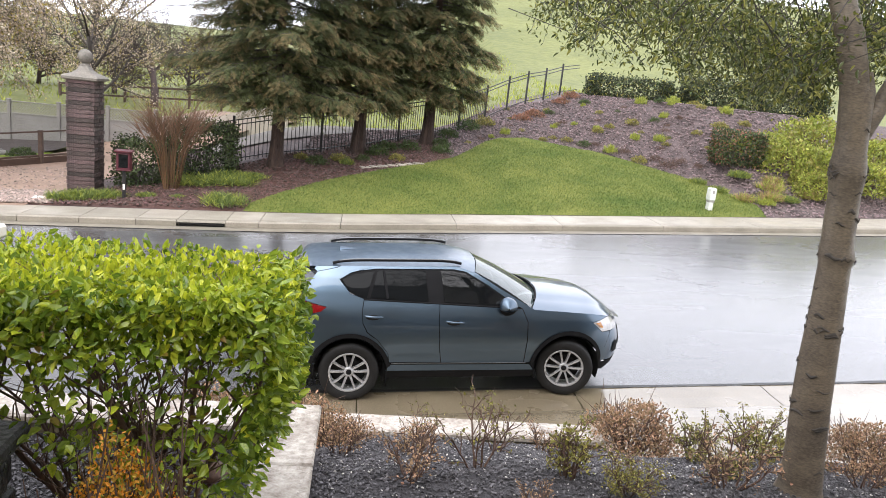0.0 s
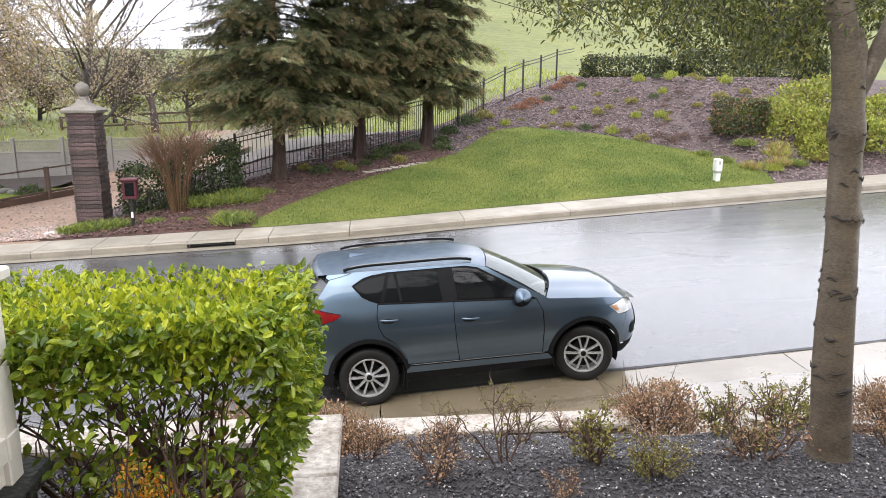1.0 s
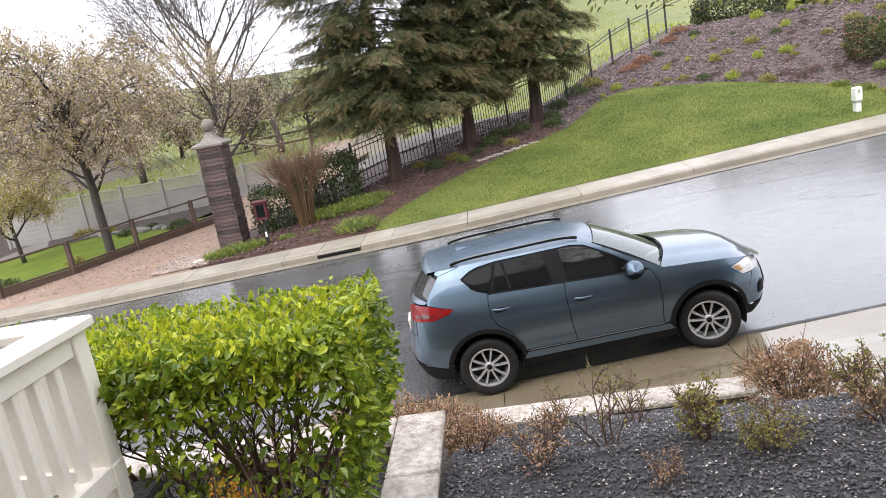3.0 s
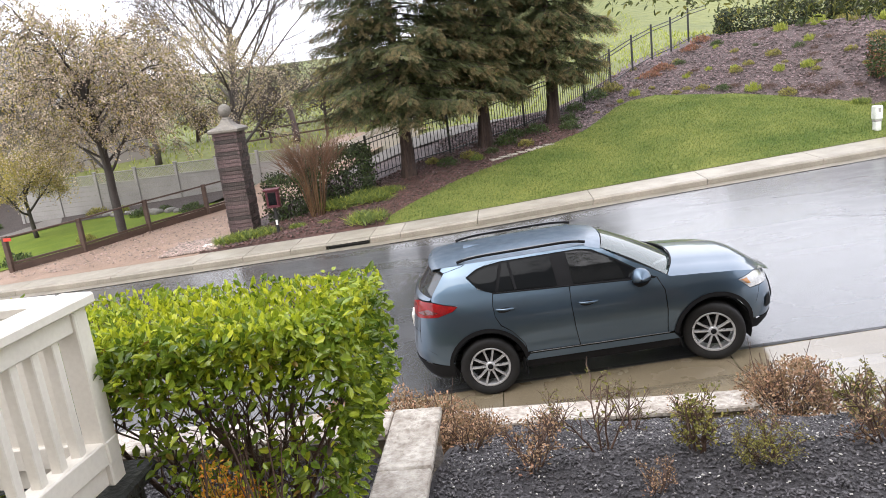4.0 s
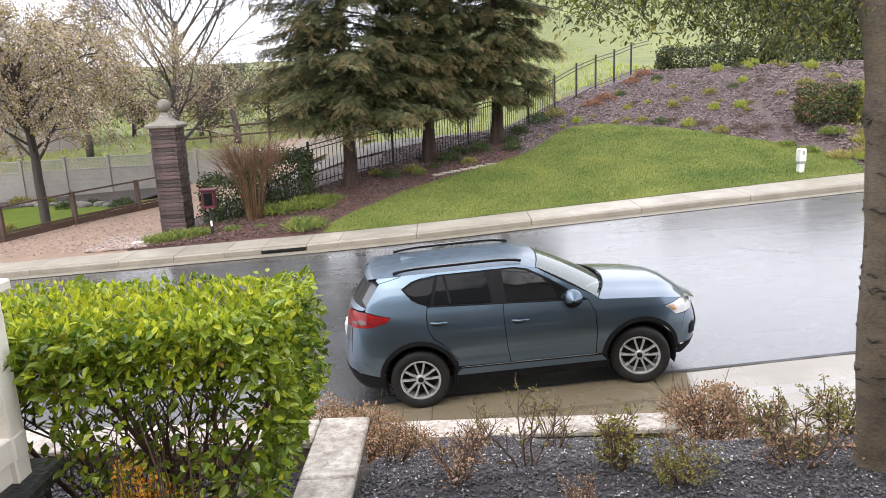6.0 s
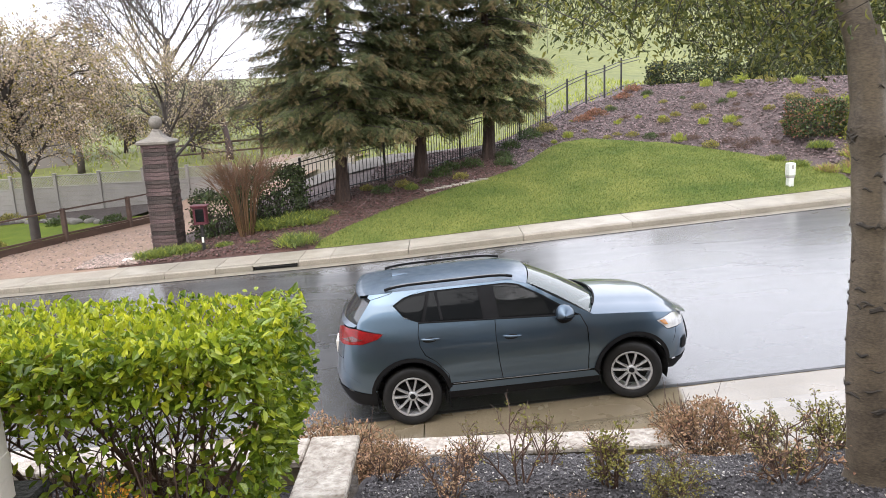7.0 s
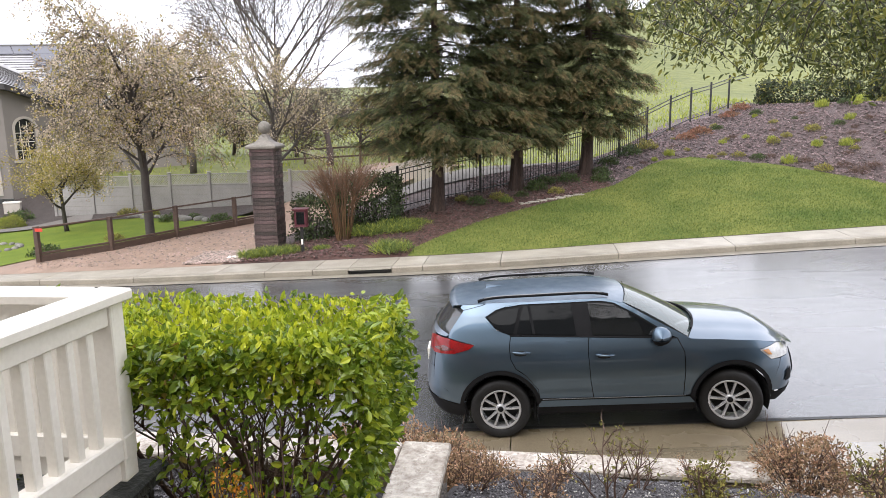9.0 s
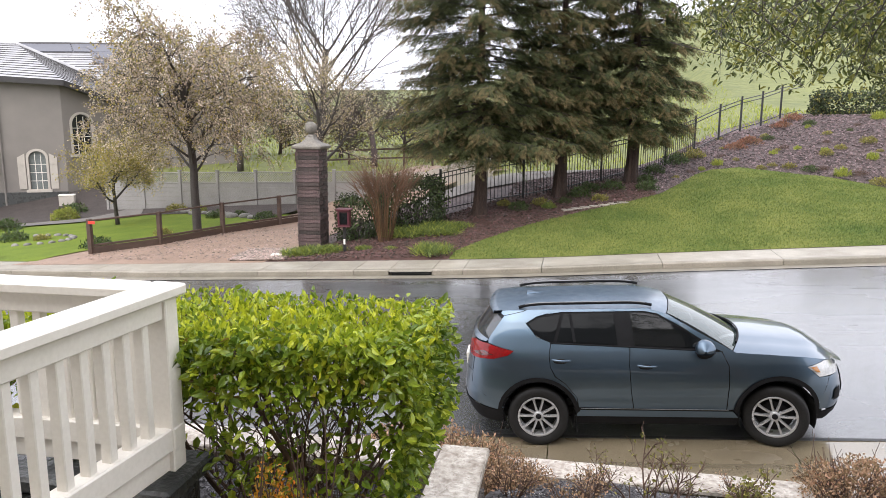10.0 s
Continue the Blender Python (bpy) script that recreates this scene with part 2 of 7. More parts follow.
M["petal"] = mat("pale_fleck", (0.55, 0.53, 0.50), (0.4, 0.38, 0.35), rough=0.7, scale=10, fine=60, bump=0, island=0.3)
M["haze_twig"] = mat("purplish_bare_twig", (0.085, 0.062, 0.058), (0.05, 0.036, 0.034), rough=0.9, scale=1, fine=10, bump=0, island=0.3)


# ---- mesh helpers ----
class Shape:
    """A mesh under construction: plain vertex and face lists."""

    def __init__(self):
        self.v, self.f, self.vn = [], [], None

    def add(self, verts, faces):
        k = len(self.v)
        self.v += [tuple(p) for p in verts]
        self.f += [tuple(i + k for i in q) for q in faces]
        return self

    def box(self, lo, hi, turn=None, bevel=0.0):
        x0, y0, z0 = lo
        x1, y1, z1 = hi
        if bevel > 0:
            c = ((x0 + x1) / 2, (y0 + y1) / 2, (z0 + z1) / 2)
            h = ((x1 - x0) / 2, (y1 - y0) / 2, (z1 - z0) / 2)
            vs, idx = [], {}
            for sx in (-1, 1):
                for sy in (-1, 1):
                    for sz in (-1, 1):
                        for a in range(3):
                            d = [bevel, bevel, bevel]
                            d[a] = 0
                            idx[(sx, sy, sz, a)] = len(vs)
                            vs.append((c[0] + sx * (h[0] - d[0]), c[1] + sy * (h[1] - d[1]), c[2] + sz * (h[2] - d[2])))
            fs = []
            for a in range(3):
                for s in (-1, 1):
                    b_, c_ = (a + 1) % 3, (a + 2) % 3
                    q = []
                    for u, w in ((-1, -1), (1, -1), (1, 1), (-1, 1)):
                        k = [0, 0, 0]
                        k[a], k[b_], k[c_] = s, u, w
                        q.append(idx[(*k, a)])
                    fs.append(tuple(q if s > 0 else q[::-1]))
            for a in range(3):
                b_, c_ = (a + 1) % 3, (a + 2) % 3
                for u in (-1, 1):
                    for w in (-1, 1):
                        k0, k1 = [0, 0, 0], [0, 0, 0]
                        k0[a], k1[a] = -1, 1
                        k0[b_] = k1[b_] = u
                        k0[c_] = k1[c_] = w
                        q = [idx[(*k0, b_)], idx[(*k1, b_)], idx[(*k1, c_)], idx[(*k0, c_)]]
                        fs.append(tuple(q if u * w > 0 else q[::-1]))
            for sx in (-1, 1):
                for sy in (-1, 1):
                    for sz in (-1, 1):
                        q = [idx[(sx, sy, sz, a)] for a in range(3)]
                        fs.append(tuple(q if sx * sy * sz > 0 else q[::-1]))
        else:
            vs = [(x0, y0, z0), (x1, y0, z0), (x1, y1, z0), (x0, y1, z0), (x0, y0, z1), (x1, y0, z1), (x1, y1, z1), (x0, y1, z1)]
            fs = [(3, 2, 1, 0), (4, 5, 6, 7), (0, 1, 5, 4), (1, 2, 6, 5), (2, 3, 7, 6), (3, 0, 4, 7)]
        if turn is not None:
            vs = [turn @ Vector(p) for p in vs]
        return self.add(vs, fs)

    def beam(self, p0, p1, w, h, bevel=0.0):
        """A squared bar from p0 to p1, w across and h high."""
        p0, p1 = Vector(p0), Vector(p1)
        d = p1 - p0
        length = d.length
        x = d.normalized()
        up = Vector((0, 0, 1)) if abs(x.z) < 0.95 else Vector((0, 1, 0))
        y = up.cross(x).normalized()
        z = x.cross(y)
        m = Matrix((x, y, z)).transposed().to_4x4()
        m.translation = p0
        return self.box((0, -w / 2, -h / 2), (length, w / 2, h / 2), m, bevel)

    def tube(self, path, radii, n=8, closed=False, cap=True):
        """A round tube along a path of points, with a radius at each."""
        path = [Vector(p) for p in path]
        k0 = len(self.v)
        side = None
        for i, p in enumerate(path):
            a = path[max(i - 1, 0)]
            c = path[min(i + 1, len(path) - 1)]
            d = (c - a).normalized() if (c - a).length > 1e-9 else Vector((0, 0, 1))
            if side is None:
                side = d.orthogonal().normalized()
            side = (side - d * side.dot(d))
            side = side.normalized() if side.length > 1e-6 else d.orthogonal().normalized()
            other = d.cross(side)
            r = radii[i] if hasattr(radii, "__len__") else radii
            for j in range(n):
                t = 2 * math.pi * j / n
                self.v.append(tuple(p + side * (r * math.cos(t)) + other * (r * math.sin(t))))
        for i in range(len(path) - 1):
            for j in range(n):
                j2 = (j + 1) % n
                self.f.append((k0 + i * n + j, k0 + i * n + j2, k0 + (i + 1) * n + j2, k0 + (i + 1) * n + j))
        if cap:
            self.f.append(tuple(k0 + j for j in range(n))[::-1])
            self.f.append(tuple(k0 + (len(path) - 1) * n + j for j in range(n)))
        return self

    def lathe(self, profile, centre=(0, 0, 0), n=24, turn=None):
        """A turned form: profile of (radius, height) round an upright axis."""
        k0 = len(self.v)
        for r, z in profile:
            for j in range(n):
                t = 2 * math.pi * j / n
                p = Vector((r * math.cos(t), r * math.sin(t), z))
                if turn is not None:
                    p = turn @ p
                self.v.append(tuple(p + Vector(centre)))
        for i in range(len(profile) - 1):
            for j in range(n):
                j2 = (j + 1) % n
                self.f.append((k0 + i * n + j, k0 + i * n + j2, k0 + (i + 1) * n + j2, k0 + (i + 1) * n + j))
        return self

    def grid(self, rows):
        """A sheet through rows of points, all of one length."""
        k0, w = len(self.v), len(rows[0])
        for r in rows:
            self.v += [tuple(p) for p in r]
        for i in range(len(rows) - 1):
            for j in range(w - 1):
                a = k0 + i * w + j
                self.f.append((a, a + 1, a + w + 1, a + w))
        return self

    def mesh(self, name, smooth=False):
        me = bpy.data.meshes.new(name)
        me.from_pydata(self.v, [], self.f)
        if smooth:
            me.polygons.foreach_set("use_smooth", [True] * len(me.polygons))
        me.update()
        if self.vn and smooth:
            me.normals_split_custom_set_from_vertices(self.vn)
        return me


def part(name, shape, material, parent=None, label="", smooth=False, kind=""):
    """One mesh object of a shape (or a ready mesh), under its thing or part."""
    me = shape if isinstance(shape, bpy.types.Mesh) else shape.mesh(name, smooth)
    if material is not None and not me.materials:
        me.materials.append(material)
    ob = new(name, me)
    if parent is not None:
        ob.parent = parent
    joined = name in ("leaf_mass", "stem_tangle", "branchwork", "twig_tangle", "shoot_tangle", "outer_foliage", "tip_foliage", "light_foliage", "foliage", "crown")
    return tagged(ob, label, kind=kind or ("stuff" if joined else ""))


def thing(name, m, label, category, group="", kind=""):
    """An Empty at a thing's base that carries its parts."""
    ob = new(name)
    ob.empty_display_size = 0.1
    ob.matrix_basis = m
    return tagged(ob, label, category, group, kind)


def structure(name, shape, material, label="", smooth=False, category="structure"):
    ob = part(name, shape, material, None, label, smooth)
    return tagged(ob, category=category, kind="structure")


def inside(p, poly):
    x, y = p
    hit = False
    j = len(poly) - 1
    for i in range(len(poly)):
        xi, yi = poly[i]
        xj, yj = poly[j]
        if (yi > y) != (yj > y) and x < (xj - xi) * (y - yi) / (yj - yi) + xi:
            hit = not hit
        j = i
    return hit


def fill(poly, step, holes=()):
    """Triangles that fill a plan outline, with points inside at about that step."""
    def dense(q):
        out = []
        for i in range(len(q)):
            a, b = Vector(q[i]), Vector(q[(i + 1) % len(q)])
            k = max(1, int((b - a).length / step + 0.5))
            out += [tuple(a + (b - a) * (s / k)) for s in range(k)]
        return out
    loops = [dense(poly)] + [dense(h) for h in holes]
    pts, edges = [], []
    for q in loops:
        k = len(pts)
        pts += q
        edges += [(k + i, k + (i + 1) % len(q)) for i in range(len(q))]
    edge_pts = np.array(pts)
    xs = [p[0] for p in loops[0]]
    ys = [p[1] for p in loops[0]]
    row = 0
    y = min(ys) + step * 0.5
    while y < max(ys):
        x = min(xs) + step * (0.5 if row % 2 else 0.25)
        while x < max(xs):
            if inside((x, y), loops[0]) and not any(inside((x, y), h) for h in loops[1:]):
                if ((edge_pts - (x, y)) ** 2).sum(1).min() > (0.5 * step) ** 2:
                    pts.append((x, y))
            x += step
        y += step * 0.87
        row += 1
    v, _, f, *_ = delaunay_2d_cdt([Vector(p) for p in pts], edges, [], 0, 1e-6)
    tris = []
    for t in f:
        c = sum((v[i] for i in t), Vector((0, 0))) / len(t)
        if inside(c, loops[0]) and not any(inside(c, h) for h in loops[1:]):
            tris.append(tuple(t))
    return [tuple(p) for p in v], tris


def patch(poly, height, step, holes=(), lift=0.0):
    """A sheet over a plan outline that follows a height function."""
    v, f = fill(poly, step, holes)
    s = Shape()
    fixed = []
    for t in f:
        a, b, c = (v[i] for i in t)
        area = (b[0] - a[0]) * (c[1] - a[1]) - (b[1] - a[1]) * (c[0] - a[0])
        fixed.append(t if area > 0 else t[::-1])
    return s.add([(x, y, height(x, y) + lift) for x, y in v], fixed)


def smooth01(a, b, x):
    t = min(1.0, max(0.0, (x - a) / (b - a)))
    return t * t * (3 - 2 * t)


def curve(keys, x):
    """Straight interpolation through (x, value) keys."""
    if x <= keys[0][0]:
        return keys[0][1]
    for (x0, y0), (x1, y1) in zip(keys, keys[1:]):
        if x <= x1:
            return y0 + (y1 - y0) * (x - x0) / (x1 - x0)
    return keys[-1][1]


# ---- lie of the land ----
def road_z(x, y):
    return 0.052 * (max(-45.0, min(45.0, x)) + 1.0) + 0.012 * (y - 9.0) + 0.05 * (1 - smooth01(11.0, 16.0, y))


def far_kerb(x):
    return 18.55 + 0.1 * max(0.0, x + 4.0) * smooth01(-6, 2, x) + 0.08 * max(0.0, -12.0 - x)


def far_back(x):
    return far_kerb(x) + 1.27 + 0.02 * max(0.0, x)


def near_edge(x):
    return 9.2 + 0.055 * max(-3.0, min(8.0, x + 1.0))


def lawn_depth(x):
    return curve([(3.0, 8.9), (4.7, 8.7), (7.0, 8.0), (9.0, 5.8), (11.0, 3.5), (12.0, 0.6), (40, 0.2)], x)


def hill(x, y):
    side = smooth01(-45, 28, x - 0.12 * (y - 60))
    return smooth01(48, 170, y) * (7.0 + 15 * side) + max(0.0, y - 170) * 0.02


def far_h(x, y):
    """Ground beyond the street: lawn slope, bark mound, level drive to one side, field and hill behind."""
    kb = far_back(x)
    d = max(0.0, y - kb)
    z0 = road_z(x, far_kerb(x)) + 0.16
    k = smooth01(-9.5, -3.0, x)
    slope = 0.015 + 0.148 * k
    z = z0 + slope * min(d, 9.5)
    dl = lawn_depth(x)
    if x > 1.0:
        up = smooth01(1.0, 5.0, x)
        z += up * 0.235 * max(0.0, min(d, 13.5) - dl)
        z = min(z, 4.15 + 0.03 * max(0.0, y - 34))
    if d > 9.5:
        level = 1.2 + 0.02 * (d - 9.5)
        keep = smooth01(1.5, 7.0, x)
        t = smooth01(9.5, 20, d)
        z = z * (1 - t * (1 - keep)) + level * t * (1 - keep)
    return z + hill(x, y)


def bed_h(x, y):
    """Planting bed on the near side, falling towards the street."""
    z = curve([(3.0, 1.66), (4.0, 1.63), (5.0, 1.49), (6.0, 1.08), (6.85, 0.73), (7.2, 0.62)], y)
    if x > 1.35 and y > 6.2:
        z -= 0.28 * smooth01(6.2, 7.3, y) * smooth01(1.35, 1.9, x)
    return z + 0.03 * math.sin(2.1 * x + 1.3 * y) + 0.012 * math.sin(7 * x) * math.cos(6 * y)


# ---- ground, road, pavements ----
def spaced(lo, hi, near, fine, coarse_growth=1.16):
    out = [near[0]]
    while out[-1] < near[1]:
        out.append(out[-1] + fine)
    step = fine
    while out[-1] < hi:
        step *= coarse_growth
        out.append(out[-1] + step)
    low = [near[0]]
    step = fine
    while low[-1] > lo:
        step *= coarse_growth
        low.append(low[-1] - step)
    return sorted(set(low[1:] + out))


def ground_h(x, y):
    if y > far_kerb(x) + 0.3:
        z = far_h(x, y)
        if y < 40 and -40 < x < 24:
            z -= 0.22 * (1 - smooth01(34, 40, y)) * (1 - smooth01(20, 24, x)) * smooth01(-40, -34, x)
        return z
    if y > 7.0:
        return road_z(x, y) - 0.25
    return 0.30


gx = spaced(-420, 420, (-42, 26), 1.0)
gy = spaced(-60, 460, (-6, 60), 1.0)
structure("ground", Shape().grid([[(x, y, ground_h(x, y)) for x in gx] for y in gy]), M["field"],
          "rolling green grass field and hillside", True, "ground")

xs = [-70 + 1.0 * i for i in range(141)]
rows = []
for k in range(13):
    rows.append([(x, near_edge(x) + (far_kerb(x) - near_edge(x)) * k / 12,
                  road_z(x, near_edge(x) + (far_kerb(x) - near_edge(x)) * k / 12) + 0.035 * math.sin(math.pi * k / 12)) for x in xs])
structure("road", Shape().grid(rows), M["road"], "dark rain-wet asphalt street with pale sky reflections", True, "road")

# thin tar-sealed cracks across the asphalt
crack = Shape()
for (ax, ay), (bx, by), seed in (((3.2, 17.4), (9.5, 16.2), 1), ((5.0, 15.2), (8.2, 12.4), 2), ((9, 18.6), (16, 17.2), 4)):
    rnd = random.Random(seed)
    pts = []
    for i in range(15):
        t = i / 14
        x, y = ax + (bx - ax) * t + rnd.uniform(-.06, .06), ay + (by - ay) * t + rnd.uniform(-.12, .12)
        k = (y - near_edge(x)) / (far_kerb(x) - near_edge(x))
        z = road_z(x, y) + 0.035 * math.sin(math.pi * k) + 0.005
        w = rnd.uniform(.003, .010)
        pts.append(((x, y - w, z), (x, y + w, z)))
    crack.grid([[p[0] for p in pts], [p[1] for p in pts]])
tagged(part("crack_sealant", crack, M["iron"], bpy.data.objects["road"]), "dark sealed cracks", kind="stuff")


# dark ragged edge where the asphalt meets the concrete gutter
seam, pts = random.Random(8), []
for i in range(281):
    x = -30 + 0.25 * i
    y, w = near_edge(x) + 0.03, seam.uniform(.018, .045)
    z = road_z(x, y) + 0.014
    pts.append(((x, y - w, z), (x, y + w, z)))
tagged(part("asphalt_edge", Shape().grid([[p[0] for p in pts], [p[1] for p in pts]]), M["asphalt_lip"], bpy.data.objects["road"]), "dark asphalt edge")


def slab_row(name, label, material, lo, hi, base, joints, thick=0.16):
    """Concrete walk: one parent with a slab between every two joints."""
    head = thing(name, Matrix(), label, "pavement", kind="structure")
    for x0, x1 in zip(joints, joints[1:]):
        a, b = x0 + 0.008, x1 - 0.008
        k = max(2, int((b - a) / 0.6))
        s = Shape()
        top, prof = [], []
        for i in range(k + 1):
            x = a + (b - a) * i / k
            y0, y1 = lo(x), hi(x)
            z = base(x)
            prof.append([(x, y0, z - thick), (x, y0 + 0.012, z - 0.02), (x, y0 + 0.035, z), (x, y1 - 0.01, z + 0.012), (x, y1, z - 0.01), (x, y1, z - thick)])
        s.grid(prof)
        s.f = [q[::-1] for q in s.f]
        w = len(prof[0])
        s.add(prof[0], [tuple(range(w))])
        s.add(prof[-1], [tuple(range(w))[::-1]])
        part("slab", s, material, head)
    return head


def kerb_top(x):
    return road_z(x, far_kerb(x)) + 0.15


drain = (-5.35, -4.2)
joints_left = [-60 + 2.9 * i for i in range(15)] + [-17.0, -14.2, -11.3, -9.0, -7.6, -6.3]
joints = sorted(j for j in joints_left if j < -6) + [drain[0], drain[1], -3.4, -1.42, 1.55, 4.45, 7.4, 10.4, 13.4, 16.5, 19.6, 23, 27, 32, 38, 45, 55, 70]
slab_row("far_sidewalk", "wet pale concrete pavement with kerb edge", M["concrete"], lambda x: far_kerb(x) + 0.16, far_back, kerb_top, joints)
# kerb stones with the drain's opening between two of them
head = thing("far_kerb_line", Matrix(), "wet concrete kerb along the far side of the street", "kerb", kind="structure")
for x0, x1 in zip(joints, joints[1:]):
    a, b = x0 + 0.006, x1 - 0.006
    k = max(2, int((b - a) / 0.7))
    is_drain = abs(x0 - drain[0]) < 0.01
    prof = []
    for i in range(k + 1):
        x = a + (b - a) * i / k
        y, z = far_kerb(x), kerb_top(x)
        low = z - 0.055 if is_drain else z - 0.3
        prof.append([(x, y + 0.0, low), (x, y + 0.012, z - 0.03), (x, y + 0.04, z), (x, y + 0.158, z + 0.003), (x, y + 0.158, low)])
    s = Shape().grid(prof)
    s.f = [q[::-1] for q in s.f]
    w = len(prof[0])
    s.add(prof[0], [tuple(range(w))])
    s.add(prof[-1], [tuple(range(w))[::-1]])
    part("kerb_stone", s, M["kerb"], head)
x, y, z = drain[0], far_kerb(-4.8), kerb_top(-4.8)
inlet = thing("storm_drain", Matrix(), "dark storm drain opening under the kerb", "drain", kind="structure")
# solid black backing stands in for the shade inside the opening
part("recess", Shape().box((drain[0] + .05, y + 0.10, z - 0.30), (drain[1] - .05, y + 0.14, z - 0.05)), M["iron"], inlet)
part("opening_bar", Shape().beam((drain[0] + .05, y + 0.03, z - 0.10), (drain[1] - .05, y + 0.03, z - 0.08), 0.02, 0.02), M["iron"], inlet)

# gutter strip of concrete before the far kerb
rows = []
for k, (d, dz) in enumerate(((-0.42, 0.004), (-0.2, -0.004), (0.0, -0.008), (0.02, -0.05))):
    rows.append([(x, far_kerb(x) + d, road_z(x, far_kerb(x) + d) + 0.008 + dz + (0.035 * math.sin(math.pi * 0.96) if k == 0 else 0.004)) for x in xs])
structure("far_gutter", Shape().grid(rows), M["kerb"], "narrow wet concrete gutter", True, "gutter")

# near side: gutter pan, rolled kerb and walk
near_joints = [-40, -34, -28, -23, -18.5, -14.5, -11, -8, -5.2, -2.85, -0.85, 1.9, 4.55, 7.6, 10.7, 14, 18, 23, 29, 36, 45]
head = thing("near_sidewalk", Matrix(), "wet tan concrete gutter, rolled kerb and pavement", "pavement", kind="structure")
for x0, x1 in zip(near_joints, near_joints[1:]):
    a, b = x0 + 0.006, x1 - 0.006
    k = max(2, int((b - a) / 0.5))
    prof = []
    for i in range(k + 1):
        x = a + (b - a) * i / k
        e = near_edge(x)
        zr = road_z(x, e)
        prof.append([(x, 7.16, zr + 0.17), (x, e - 1.15, zr + 0.15), (x, e - 0.95, zr + 0.125), (x, e - 0.72, zr + 0.04), (x, e - 0.58, zr - 0.012), (x, e - 0.3, zr - 0.008), (x, e, zr + 0.006), (x, e + 0.02, zr - 0.1)])
    s = Shape().grid(prof)
    part("slab", s, M["concrete_near"], head)

# ---- beds, lawn, drive on the far side ----
front = [(x * 0.5, far_back(x * 0.5) - 0.02) for x in range(-19, 49)]
mound_poly = front + [(24, 40), (14, 42), (6, 40), (1.0, 37), (-3, 34), (-6, 30.5), (-9.5, 27)]
structure("bark_mound", patch(mound_poly, far_h, 0.6), M["brown_mulch"], "purplish brown bark mulch slope", True, "mulch bed")
LAWN = [(-4.0, 19.86)] + [(x * 0.5, far_back(x * 0.5) + 0.005) for x in range(-7, 24)] + [
    (11.7, 22.6), (11.2, 24.0), (10.3, 25.6), (9.0, 27.2), (7.8, 28.4), (6.6, 29.2), (5.4, 29.7), (4.4, 29.6), (3.7, 28.9), (3.0, 27.6), (2.2, 26.3),
    (1.0, 25.2), (-0.6, 24.0), (-2.0, 22.8), (-3.2, 21.4), (-3.9, 20.4)]


def tucked(lift):
    """Height of a bed that meets the pavement's back edge flush and rises to its lift behind it."""
    return lambda x, y: far_h(x, y) + .004 + (lift - .004) * smooth01(.0, .35, y - far_back(x))


def lawn_h(x, y):
    d = y - far_back(x)
    return far_h(x, y) + 0.012 + 0.045 * smooth01(0.0, 0.6, d) + 0.02 * smooth01(0, 1, d) * noise.noise((x * 0.7, y * 0.7, 0))


structure("lawn", patch(LAWN, lawn_h, 0.5), M["lawn"], "mown green lawn with thin yellowish patches", True, "lawn")
RED = [(-9.3, 19.85), (-4.05, 19.84), (-3.9, 20.4), (-3.2, 21.4), (-2.0, 22.8), (-0.6, 24.0), (1.0, 25.2), (2.1, 26.3), (1.2, 28.6), (-1.5, 27.6), (-4.2, 25.0), (-7.0, 22.8), (-9.3, 21.6)]
structure("reddish_mulch_bed", patch(RED, tucked(.045), 0.5), M["red_mulch"], "wet reddish brown mulch under the conifers", True, "mulch bed")

DRIVE = [(-17.7, 19.7), (-9.35, 19.7), (-9.2, 22.0), (-8.6, 26.0), (-7.0, 32.0), (-4, 38), (-9, 40), (-12.5, 30.0), (-13.9, 27.2), (-15.3, 24.6), (-16.9, 22.2)]
structure("gravel_drive", patch(DRIVE, tucked(.03), 0.6), M["gravel"], "wet pinkish gravel driveway", True, "driveway")
PALE = [(-6.6, 27.0), (-3.4, 27.8), (-1.4, 29.0), (.6, 31.0), (2.6, 33.6), (3.6, 36), (1.8, 37), (-.6, 33.6), (-3.0, 31.0), (-6.6, 29.6)]
structure("back_drive", patch(PALE, far_h, 0.7, lift=0.06), M["back_drive"], "pale wet driveway behind the iron fence", True, "driveway")
TURF = [(-36, 21.75), (-27, 21.03), (-22, 20.63), (-17.3, 20.26), (-16.55, 22.0), (-15.0, 24.4), (-13.6, 27.0), (-12.6, 29.6), (-20, 31.2), (-36, 31.2)]
structure("neighbour_lawn", patch(TURF, tucked(.055), 0.7), M["turf"], "bright even green lawn before the neighbouring house", True, "lawn")

GARDEN = [(-36, 28.2), (-29, 28.0), (-24.5, 28.9), (-21.5, 30.4), (-18, 30.6), (-13.2, 28.6), (-12.4, 31.9), (-22.6, 31.9), (-25.2, 36.5), (-27.3, 34.9), (-36, 30.2)]
structure("garden_bed", patch(GARDEN, far_h, 0.8, lift=0.08), M["dark_mulch"], "brown planting bed before the neighbouring house", True, "mulch bed")
WALK = [(-24.3, 27.4), (-22.0, 28.4), (-20.2, 30.3), (-21.0, 31.8), (-21.9, 31.8), (-22.6, 29.6), (-24.8, 28.3), (-30, 27.6), (-30, 26.7)]
structure("garden_walk", patch(WALK, far_h, 0.7, lift=0.11), M["back_drive"], "curving grey garden path", True, "path")

